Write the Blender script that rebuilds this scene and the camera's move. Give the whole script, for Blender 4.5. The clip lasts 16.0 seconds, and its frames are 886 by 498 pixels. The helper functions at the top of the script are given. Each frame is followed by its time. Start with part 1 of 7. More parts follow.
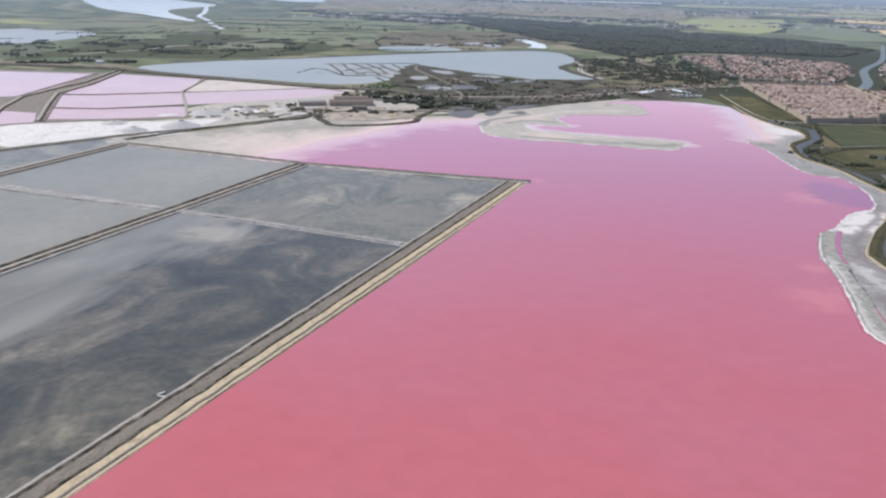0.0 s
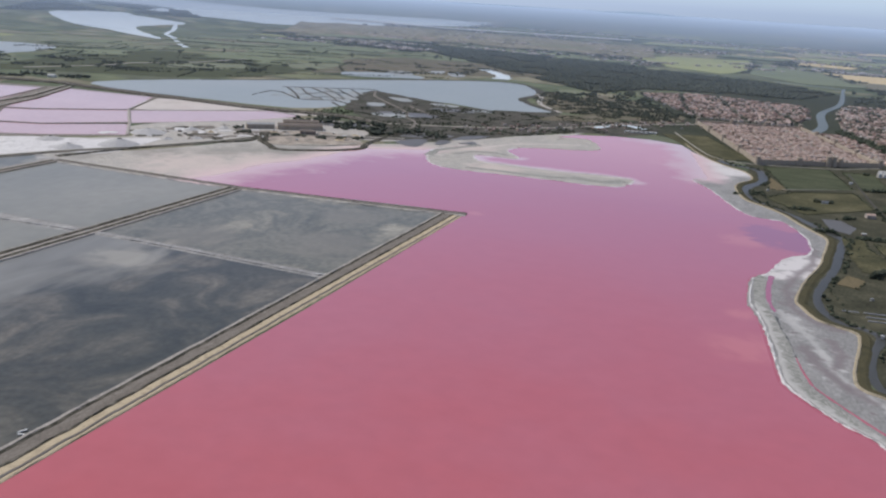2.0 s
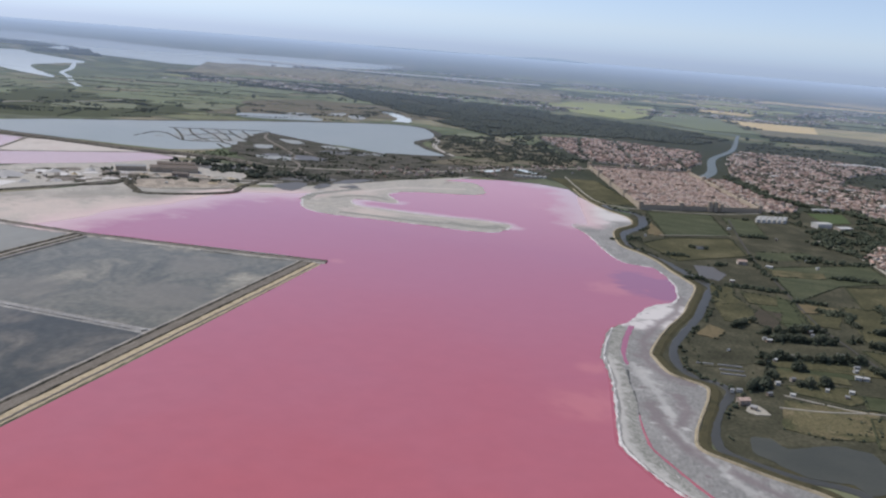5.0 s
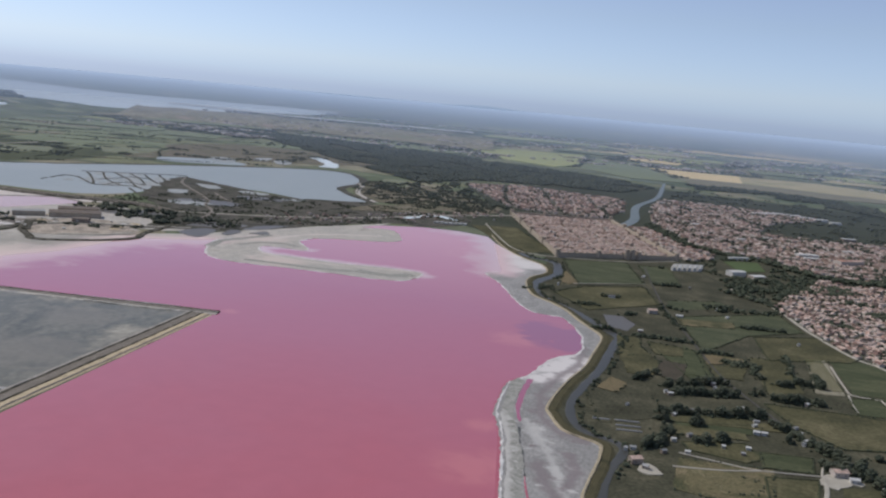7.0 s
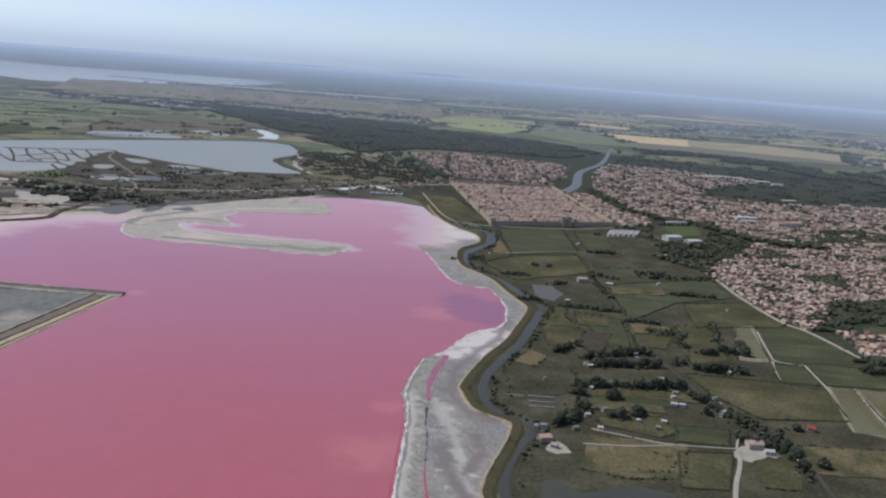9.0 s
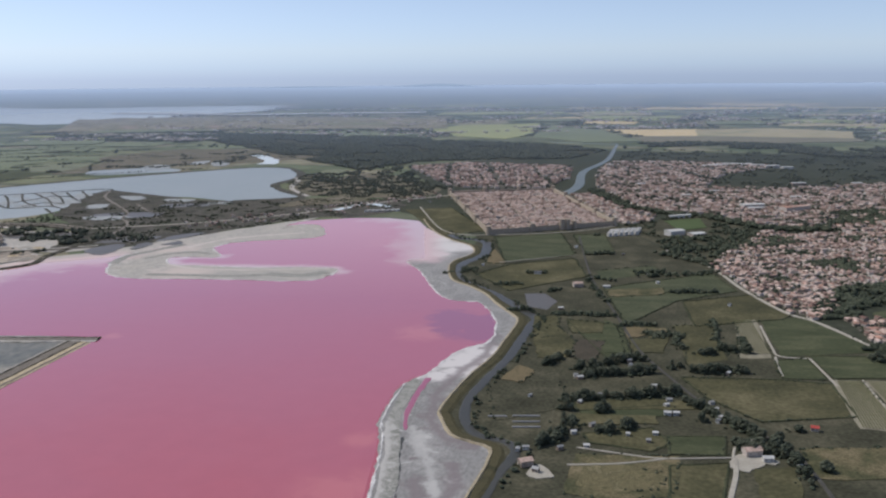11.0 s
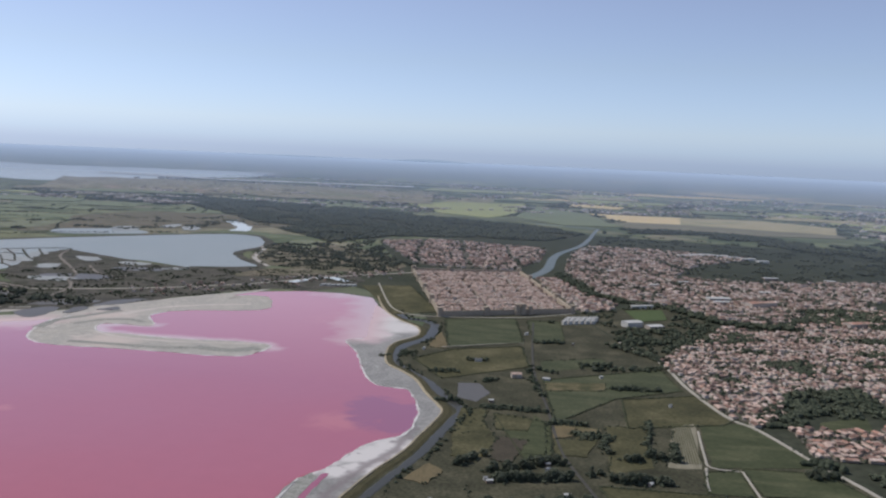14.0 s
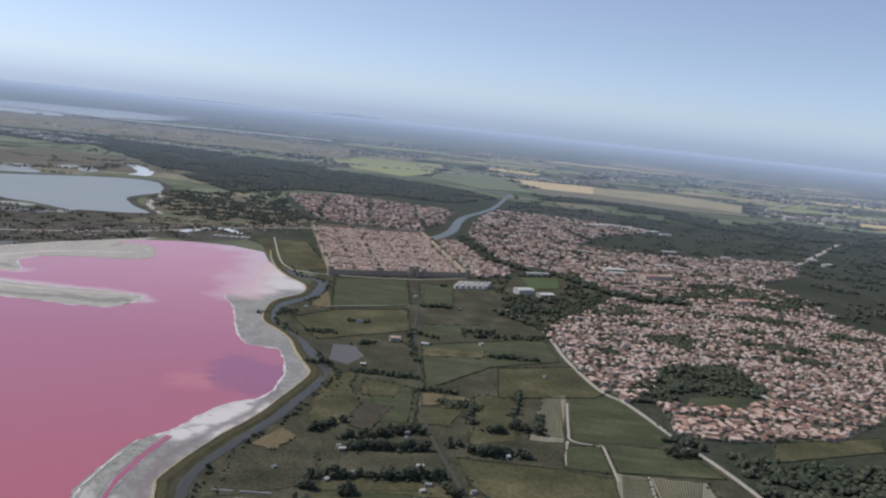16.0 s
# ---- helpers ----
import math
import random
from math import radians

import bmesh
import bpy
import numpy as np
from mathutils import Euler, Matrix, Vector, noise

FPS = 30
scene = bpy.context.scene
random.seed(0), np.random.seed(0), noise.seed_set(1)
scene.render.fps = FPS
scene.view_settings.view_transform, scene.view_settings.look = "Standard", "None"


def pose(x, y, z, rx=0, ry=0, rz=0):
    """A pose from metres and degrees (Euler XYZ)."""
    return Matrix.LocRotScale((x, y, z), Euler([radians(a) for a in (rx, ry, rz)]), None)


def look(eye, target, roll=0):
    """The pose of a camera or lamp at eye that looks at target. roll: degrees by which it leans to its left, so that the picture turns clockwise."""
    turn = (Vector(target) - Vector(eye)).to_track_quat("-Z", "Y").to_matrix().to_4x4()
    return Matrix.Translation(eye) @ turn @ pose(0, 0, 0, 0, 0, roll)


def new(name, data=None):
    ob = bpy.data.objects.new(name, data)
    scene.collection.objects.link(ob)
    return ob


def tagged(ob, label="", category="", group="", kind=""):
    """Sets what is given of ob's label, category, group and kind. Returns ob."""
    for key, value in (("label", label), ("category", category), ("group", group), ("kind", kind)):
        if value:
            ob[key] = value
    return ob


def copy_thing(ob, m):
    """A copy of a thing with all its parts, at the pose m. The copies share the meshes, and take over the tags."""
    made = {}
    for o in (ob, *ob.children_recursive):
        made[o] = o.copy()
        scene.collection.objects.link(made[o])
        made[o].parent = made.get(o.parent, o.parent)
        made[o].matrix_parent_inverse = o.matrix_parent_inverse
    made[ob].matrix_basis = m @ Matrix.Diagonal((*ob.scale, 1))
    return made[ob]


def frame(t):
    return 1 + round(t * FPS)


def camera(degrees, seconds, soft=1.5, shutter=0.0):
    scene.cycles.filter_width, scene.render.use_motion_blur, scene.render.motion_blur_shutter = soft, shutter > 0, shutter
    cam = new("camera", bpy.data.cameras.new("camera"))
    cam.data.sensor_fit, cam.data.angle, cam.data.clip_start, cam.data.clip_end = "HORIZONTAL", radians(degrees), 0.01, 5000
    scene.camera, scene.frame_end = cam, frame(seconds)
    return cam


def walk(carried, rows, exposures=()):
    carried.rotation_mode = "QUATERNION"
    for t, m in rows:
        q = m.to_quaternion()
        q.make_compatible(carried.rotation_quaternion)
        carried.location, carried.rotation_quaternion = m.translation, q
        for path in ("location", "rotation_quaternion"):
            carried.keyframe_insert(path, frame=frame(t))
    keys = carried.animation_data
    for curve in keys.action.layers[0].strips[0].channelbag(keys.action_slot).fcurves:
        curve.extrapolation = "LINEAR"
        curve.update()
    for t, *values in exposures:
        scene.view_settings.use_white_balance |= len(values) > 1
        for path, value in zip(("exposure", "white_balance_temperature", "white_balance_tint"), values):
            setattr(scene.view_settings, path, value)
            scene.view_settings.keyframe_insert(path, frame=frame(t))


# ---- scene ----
cam = camera(52.9, 16.0, 2.3)
PATH = [
    (0, (-0.341, 5.023, 196.393), (-1.082, 6.778, 195.781), 1.2),
    (0.5, (5.942, 13.621, 196.31), (5.262, 15.431, 195.798), 3.4),
    (1, (12.266, 22.286, 196.24), (11.621, 24.109, 195.727), 3.4),
    (1.5, (18.632, 31.012, 196.18), (17.98, 32.823, 195.638), 3.5),
    (2, (25.041, 39.789, 196.133), (24.348, 41.583, 195.581), 3.6),
    (2.5, (31.492, 48.611, 196.097), (30.809, 50.404, 195.53), 3.7),
    (3, (37.985, 57.47, 196.072), (37.336, 59.259, 195.458), 4.3),
    (3.5, (44.522, 66.358, 196.059), (43.936, 68.163, 195.43), 4.8),
    (4, (51.102, 75.267, 196.058), (50.65, 77.112, 195.432), 4.8),
    (4.5, (57.725, 84.189, 196.068), (57.222, 86.038, 195.496), 5.0),
    (5, (64.392, 93.117, 196.09), (63.847, 94.988, 195.641), 4.6),
    (5.2, (67.071, 96.688, 196.102), (66.55, 98.576, 195.698), 3.3),
    (7.3, (95.633, 134.04, 196.339), (95.208, 135.965, 196.001), 5.6),
    (7.5, (98.394, 137.572, 196.372), (97.96, 139.494, 196.028), 6.0),
    (8, (105.33, 146.372, 196.464), (104.933, 148.295, 196.088), 5.1),
    (8.5, (112.311, 155.123, 196.566), (111.97, 157.052, 196.166), 5.3),
    (10.8, (145.021, 194.534, 197.188), (144.629, 196.457, 196.804), -0.3),
    (11, (147.913, 197.88, 197.254), (147.522, 199.805, 196.875), -0.5),
    (11.5, (155.174, 206.178, 197.426), (154.791, 208.11, 197.079), -0.4),
    (12, (162.482, 214.372, 197.61), (162.114, 216.317, 197.324), -0.2),
    (12.5, (169.839, 222.457, 197.805), (169.455, 224.404, 197.557), 0.2),
    (13, (177.243, 230.423, 198.012), (176.881, 232.376, 197.783), 0.3),
    (13.5, (184.696, 238.263, 198.231), (184.314, 240.214, 198.011), 0.9),
    (14, (192.198, 245.969, 198.461), (191.812, 247.92, 198.248), 2.5),
    (14.5, (199.748, 253.534, 198.703), (199.393, 255.49, 198.481), 3.8),
    (15, (207.348, 260.95, 198.956), (207.037, 262.91, 198.706), 5.0),
    (15.5, (214.997, 268.209, 199.221), (214.724, 270.172, 198.951), 5.7),
    (16, (222.696, 275.303, 199.497), (222.489, 277.271, 199.205), 6.1),
]
EXPOSURES = [(0, 0.42), (0.5, 0.08), (1.0, -0.12), (1.5, -0.03), (2.0, 0.02), (2.5, 0.0), (3.0, 0.22), (3.5, 0.35), (4.0, 0.5), (4.5, 0.55), (5.0, 0.0), (7.5, -0.17), (8.5, -0.15), (11, -0.07), (12.5, -0.14), (16, -0.1)]
walk(cam, [(t, look(eye, target, roll)) for t, eye, target, roll in PATH], EXPOSURES)

# ---- world, sun and exposure ----


def ramp_stops(node, stops):
    """Sets a colour ramp's stops, given in rising order."""
    els = node.color_ramp.elements
    while len(els) < len(stops):
        els.new(0.5)
    for k, (p, c) in enumerate(stops):
        els[k].position, els[k].color = p, (*c, 1)



SUN_ELEV, SUN_AZ = radians(50), radians(284)      # azimuth clockwise from +y
world = bpy.data.worlds.new("sky")
scene.world = world
world.use_nodes = True
wn = world.node_tree
sky = wn.nodes.new("ShaderNodeTexSky")
sky.sky_type, sky.sun_disc = "NISHITA", False
sky.sun_elevation, sky.sun_rotation = SUN_ELEV, SUN_AZ
sky.air_density, sky.dust_density, sky.ozone_density = 1.0, 0.3, 2.0
where, height = wn.nodes.new("ShaderNodeTexCoord"), wn.nodes.new("ShaderNodeSeparateXYZ")
tone, toned = wn.nodes.new("ShaderNodeValToRGB"), wn.nodes.new("ShaderNodeMix")
ramp_stops(tone, [(0, (0.345, 0.465, 0.87)), (0.012, (0.39, 0.505, 0.87)), (0.03, (0.465, 0.535, 0.80)), (0.1, (0.54, 0.525, 0.635)), (0.3, (0.745, 0.555, 0.54)), (0.55, (0.56, 0.43, 0.33)), (1, (1, 1, 1))])
toned.data_type, toned.blend_type = "RGBA", "MULTIPLY"
toned.inputs["Factor"].default_value = 1.0
wn.links.new(where.outputs["Generated"], height.inputs[0])
wn.links.new(height.outputs["Z"], tone.inputs[0])
wn.links.new(sky.outputs[0], toned.inputs["A"])
wn.links.new(tone.outputs[0], toned.inputs["B"])
wn.links.new(toned.outputs["Result"], wn.nodes["Background"].inputs[0])
wn.nodes["Background"].inputs[1].default_value = 0.2
sun = new("sun", bpy.data.lights.new("sun", "SUN"))
sun.data.energy, sun.data.angle, sun.data.color = 3.1, radians(0.6), (1.0, 0.95, 0.87)
sun_dir = Vector((math.sin(SUN_AZ) * math.cos(SUN_ELEV), math.cos(SUN_AZ) * math.cos(SUN_ELEV), math.sin(SUN_ELEV)))
sun.matrix_world = look(sun_dir * 3000, (0, 0, 0))

# ---- materials ----


def material(name, stops, scale=0.02, rough=0.9, spec=0.3, fine=0.3, bump=0.3, rand=0.0, island=False, stretch=(1, 1, 1), wave=None, detail=6, swirl=0.0):
    """A surface whose colour runs over the stops by a broad noise, with fine grain, relief and a tint for each piece."""
    m = bpy.data.materials.new(name)
    m.use_nodes = True
    n, l = m.node_tree.nodes, m.node_tree.links
    b = n["Principled BSDF"]
    b.inputs["Roughness"].default_value = rough
    b.inputs["Specular IOR Level"].default_value = spec
    co = n.new("ShaderNodeTexCoord")
    mp = n.new("ShaderNodeMapping")
    mp.inputs["Scale"].default_value = stretch
    l.new(co.outputs["Object"], mp.inputs[0])
    broad = n.new("ShaderNodeTexNoise")
    broad.inputs["Scale"].default_value, broad.inputs["Detail"].default_value = scale, detail
    broad.inputs["Roughness"].default_value = 0.6
    broad.inputs["Distortion"].default_value = swirl
    l.new(mp.outputs[0], broad.inputs["Vector"])
    ramp = n.new("ShaderNodeValToRGB")
    els = ramp.color_ramp.elements
    while len(els) < len(stops):
        els.new(0.5)
    for i, c in enumerate(stops):
        els[i].position = 0.3 + 0.4 * i / max(1, len(stops) - 1)
        els[i].color = (*c, 1)
    fac = broad.outputs[0]
    if rand:
        src = n.new("ShaderNodeNewGeometry").outputs["Random Per Island"] if island else n.new("ShaderNodeObjectInfo").outputs["Random"]
        mix = n.new("ShaderNodeMath")
        mix.operation = "MULTIPLY_ADD"
        sub = n.new("ShaderNodeMath")
        sub.operation = "SUBTRACT"
        l.new(src, sub.inputs[0])
        sub.inputs[1].default_value = 0.5
        l.new(sub.outputs[0], mix.inputs[0])
        mix.inputs[1].default_value = rand
        l.new(fac, mix.inputs[2])
        fac = mix.outputs[0]
    l.new(fac, ramp.inputs[0])
    grain = n.new("ShaderNodeTexNoise")
    grain.inputs["Scale"].default_value, grain.inputs["Detail"].default_value = scale * 14, 5
    l.new(mp.outputs[0], grain.inputs["Vector"])
    hsv = n.new("ShaderNodeHueSaturation")
    val = n.new("ShaderNodeMapRange")
    val.inputs["From Min"].default_value, val.inputs["From Max"].default_value = 0.3, 0.7
    val.inputs["To Min"].default_value, val.inputs["To Max"].default_value = 1 - fine, 1 + fine
    l.new(grain.outputs[0], val.inputs["Value"])
    l.new(val.outputs[0], hsv.inputs["Value"])
    l.new(ramp.outputs[0], hsv.inputs["Color"])
    l.new(hsv.outputs[0], b.inputs["Base Color"])
    if bump:
        bp = n.new("ShaderNodeBump")
        bp.inputs["Strength"].default_value, bp.inputs["Distance"].default_value = bump, 0.3
        if wave:
            wv = n.new("ShaderNodeTexNoise")
            wv.inputs["Scale"].default_value, wv.inputs["Detail"].default_value = wave, 4
            l.new(co.outputs["Object"], wv.inputs["Vector"])
            l.new(wv.outputs[0], bp.inputs["Height"])
        else:
            l.new(grain.outputs[0], bp.inputs["Height"])
        l.new(bp.outputs[0], b.inputs["Normal"])
    return m


def water(name, stops, scale, rough=0.18, fine=0.05, bump=0.15, stretch=(1, 1, 1), swirl=0.0):
    m = material(name, stops, scale, rough, 0.5, fine, bump, wave=0.35, stretch=stretch, swirl=swirl)
    m.node_tree.nodes["Principled BSDF"].inputs["IOR"].default_value = 1.42
    return m


def land_material():
    """The open plain: parcels of different crops, meadows and fallow, with rough grass between."""
    m = bpy.data.materials.new("plain")
    m.use_nodes = True
    n, l = m.node_tree.nodes, m.node_tree.links
    b = n["Principled BSDF"]
    b.inputs["Roughness"].default_value, b.inputs["Specular IOR Level"].default_value = 0.95, 0.15
    co = n.new("ShaderNodeTexCoord")
    warp = n.new("ShaderNodeTexNoise")
    warp.inputs["Scale"].default_value = 0.004
    add = n.new("ShaderNodeVectorMath")
    add.operation = "MULTIPLY_ADD"
    l.new(co.outputs["Object"], warp.inputs["Vector"])
    l.new(warp.outputs["Color"], add.inputs[0])
    add.inputs[1].default_value = (60, 60, 0)
    l.new(co.outputs["Object"], add.inputs[2])
    mp = n.new("ShaderNodeMapping")
    mp.inputs["Rotation"].default_value = (0, 0, 0.3)
    mp.inputs["Scale"].default_value = (0.007, 0.011, 0.0)
    l.new(add.outputs[0], mp.inputs[0])
    vo = n.new("ShaderNodeTexVoronoi")
    vo.distance = "CHEBYCHEV"
    vo.inputs["Scale"].default_value = 1.0
    l.new(mp.outputs[0], vo.inputs["Vector"])
    sep = n.new("ShaderNodeSeparateColor")
    l.new(vo.outputs["Color"], sep.inputs[0])
    ramp = n.new("ShaderNodeValToRGB")
    cols = [(0.095, 0.115, 0.068), (0.14, 0.155, 0.088), (0.105, 0.125, 0.072), (0.18, 0.185, 0.108), (0.12, 0.13, 0.085), (0.22, 0.20, 0.135), (0.13, 0.15, 0.09)]
    els = ramp.color_ramp.elements
    ramp.color_ramp.interpolation = "CONSTANT"
    while len(els) < len(cols):
        els.new(0.5)
    for i, c in enumerate(cols):
        els[i].position, els[i].color = i / len(cols), (*c, 1)
    l.new(sep.outputs[0], ramp.inputs[0])
    broad = n.new("ShaderNodeTexNoise")
    broad.inputs["Scale"].default_value, broad.inputs["Detail"].default_value = 0.012, 8
    broad.inputs["Roughness"].default_value = 0.7
    l.new(co.outputs["Object"], broad.inputs["Vector"])
    hsv = n.new("ShaderNodeHueSaturation")
    val = n.new("ShaderNodeMapRange")
    val.inputs["From Min"].default_value, val.inputs["From Max"].default_value = 0.3, 0.7
    val.inputs["To Min"].default_value, val.inputs["To Max"].default_value = 0.55, 1.35
    l.new(broad.outputs[0], val.inputs["Value"])
    l.new(val.outputs[0], hsv.inputs["Value"])
    l.new(ramp.outputs[0], hsv.inputs["Color"])
    l.new(hsv.outputs[0], b.inputs["Base Color"])
    return m


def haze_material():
    """Thin bluish haze on an added shell: mostly clear, its veil painted thicker with the distance from the middle of
    the saltworks.
    """
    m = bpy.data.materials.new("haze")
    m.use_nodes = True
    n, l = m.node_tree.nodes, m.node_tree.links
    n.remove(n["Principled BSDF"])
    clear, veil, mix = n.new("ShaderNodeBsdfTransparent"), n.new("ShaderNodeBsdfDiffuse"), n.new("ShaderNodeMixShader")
    # fixed upward normal keeps the veil evenly lit whatever its slope
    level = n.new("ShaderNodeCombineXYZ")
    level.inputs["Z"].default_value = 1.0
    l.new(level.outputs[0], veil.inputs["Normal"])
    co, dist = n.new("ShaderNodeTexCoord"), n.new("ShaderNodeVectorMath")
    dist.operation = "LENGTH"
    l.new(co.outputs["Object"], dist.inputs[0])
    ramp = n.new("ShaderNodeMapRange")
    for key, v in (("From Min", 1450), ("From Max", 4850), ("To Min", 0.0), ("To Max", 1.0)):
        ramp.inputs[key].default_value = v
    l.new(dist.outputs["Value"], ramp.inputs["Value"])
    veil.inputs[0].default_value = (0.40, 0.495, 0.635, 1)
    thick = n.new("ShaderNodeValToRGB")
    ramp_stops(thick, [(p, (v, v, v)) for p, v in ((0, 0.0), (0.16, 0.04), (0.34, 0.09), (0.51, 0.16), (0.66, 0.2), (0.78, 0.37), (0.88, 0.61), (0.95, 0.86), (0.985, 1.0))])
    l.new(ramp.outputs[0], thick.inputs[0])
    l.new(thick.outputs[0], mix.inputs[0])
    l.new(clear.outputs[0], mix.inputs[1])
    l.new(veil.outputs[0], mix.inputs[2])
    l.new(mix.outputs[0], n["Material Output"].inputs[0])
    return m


M_LAND = land_material()
M_HAZE = haze_material()
M_PINK = water("pink_brine", [(0.470, 0.117, 0.132), (0.464, 0.126, 0.146), (0.456, 0.136, 0.164), (0.452, 0.148, 0.178)], 0.005, 0.06, 0.04, 0.03)


def shallows(m, places, colour, strength=0.6, grain=0.045, lo=0.10, hi=0.42):
    """Pale drifts in the brine: soft-edged clouds round the given places (x, y, reach)."""
    n, l = m.node_tree.nodes, m.node_tree.links
    co = n.new("ShaderNodeTexCoord")
    warp = n.new("ShaderNodeTexNoise")
    warp.inputs["Scale"].default_value, warp.inputs["Detail"].default_value, warp.inputs["Distortion"].default_value = grain, 6, 0.8
    l.new(co.outputs["Object"], warp.inputs["Vector"])
    total = None
    for x, y, reach in places:
        d = n.new("ShaderNodeVectorMath")
        d.operation = "DISTANCE"
        l.new(co.outputs["Object"], d.inputs[0])
        d.inputs[1].default_value = (x, y, 0)
        near = n.new("ShaderNodeMapRange")
        near.inputs["From Min"].default_value, near.inputs["From Max"].default_value = reach, 0
        l.new(d.outputs["Value"], near.inputs["Value"])
        if total is None:
            total = near.outputs[0]
        else:
            mx = n.new("ShaderNodeMath")
            mx.operation = "MAXIMUM"
            l.new(total, mx.inputs[0])
            l.new(near.outputs[0], mx.inputs[1])
            total = mx.outputs[0]
    soft = n.new("ShaderNodeMath")
    soft.operation = "MULTIPLY"
    l.new(total, soft.inputs[0])
    l.new(warp.outputs[0], soft.inputs[1])
    edge = n.new("ShaderNodeMapRange")
    edge.interpolation_type = "SMOOTHSTEP"
    for key, v in (("From Min", lo), ("From Max", hi), ("To Min", 0.0), ("To Max", strength)):
        edge.inputs[key].default_value = v
    l.new(soft.outputs[0], edge.inputs["Value"])
    mix = n.new("ShaderNodeMix")
    mix.data_type = "RGBA"
    b = n["Principled BSDF"]
    l.new(edge.outputs[0], mix.inputs["Factor"])
    l.new(b.inputs["Base Color"].links[0].from_socket, mix.inputs["A"])
    mix.inputs["B"].default_value = (*colour, 1)
    l.new(mix.outputs["Result"], b.inputs["Base Color"])


def shore_fade(m, line, reach, colour, strength=1.0, ragged=0.4, grain=0.03):
    """Salt and silt stain the surface towards a shoreline, by the ragged distance to it."""
    n, l = m.node_tree.nodes, m.node_tree.links
    co, warp = n.new("ShaderNodeTexCoord"), n.new("ShaderNodeTexNoise")
    warp.inputs["Scale"].default_value, warp.inputs["Detail"].default_value = grain, 6
    l.new(co.outputs["Object"], warp.inputs["Vector"])

    def vec(op, a, b):
        node = n.new("ShaderNodeVectorMath")
        node.operation = op
        for k, v in enumerate((a, b)):
            if v is None:
                continue
            if isinstance(v, tuple):
                node.inputs[k].default_value = v
            else:
                l.new(v, node.inputs[k])
        return node

    flat = vec("MULTIPLY", co.outputs["Object"], (1.0, 1.0, 0.0)).outputs[0]
    best = None
    for (ax, ay), (bx, by) in zip(line, line[1:]):
        dx, dy = bx - ax, by - ay
        q = dx * dx + dy * dy
        pa = vec("SUBTRACT", flat, (ax, ay, 0.0)).outputs[0]
        along = n.new("ShaderNodeClamp")
        l.new(vec("DOT_PRODUCT", pa, (dx / q, dy / q, 0.0)).outputs["Value"], along.inputs["Value"])
        foot = vec("MULTIPLY", along.outputs[0], (dx, dy, 0.0)).outputs[0]
        d = vec("DISTANCE", pa, foot).outputs["Value"]
        if best is not None:
            low = n.new("ShaderNodeMath")
            low.operation = "MINIMUM"
            l.new(best, low.inputs[0])
            l.new(d, low.inputs[1])
            d = low.outputs[0]
        best = d
    rag = n.new("ShaderNodeMapRange")
    for key, v in (("From Min", 0.3), ("From Max", 0.7), ("To Min", 1 - ragged), ("To Max", 1 + ragged)):
        rag.inputs[key].default_value = v
    l.new(warp.outputs[0], rag.inputs["Value"])
    far_ = n.new("ShaderNodeMath")
    far_.operation = "MULTIPLY"
    l.new(best, far_.inputs[0])
    l.new(rag.outputs[0], far_.inputs[1])
    fade = n.new("ShaderNodeMapRange")
    fade.interpolation_type = "SMOOTHSTEP"
    for key, v in (("From Min", 0.0), ("From Max", reach), ("To Min", strength), ("To Max", 0.0)):
        fade.inputs[key].default_value = v
    l.new(far_.outputs[0], fade.inputs["Value"])
    mix = n.new("ShaderNodeMix")
    mix.data_type = "RGBA"
    b = n["Principled BSDF"]
    l.new(fade.outputs[0], mix.inputs["Factor"])
    l.new(b.inputs["Base Color"].links[0].from_socket, mix.inputs["A"])
    mix.inputs["B"].default_value = (*colour, 1)
    l.new(mix.outputs["Result"], b.inputs["Base Color"])


def drift(m, y0, y1, colour):
    """The brine turns towards another colour from y0 to y1."""
    n, l = m.node_tree.nodes, m.node_tree.links
    co, sep, rng_ = n.new("ShaderNodeTexCoord"), n.new("ShaderNodeSeparateXYZ"), n.new("ShaderNodeMapRange")
    l.new(co.outputs["Object"], sep.inputs[0])
    l.new(sep.outputs["Y"], rng_.inputs["Value"])
    rng_.inputs["From Min"].default_value, rng_.inputs["From Max"].default_value = y0, y1
    rng_.inputs["To Max"].default_value = 0.75
    mix = n.new("ShaderNodeMix")
    mix.data_type = "RGBA"
    b = n["Principled BSDF"]
    l.new(rng_.outputs[0], mix.inputs["Factor"])
    l.new(b.inputs["Base Color"].links[0].from_socket, mix.inputs["A"])
    mix.inputs["B"].default_value = (*colour, 1)
    l.new(mix.outputs["Result"], b.inputs["Base Color"])


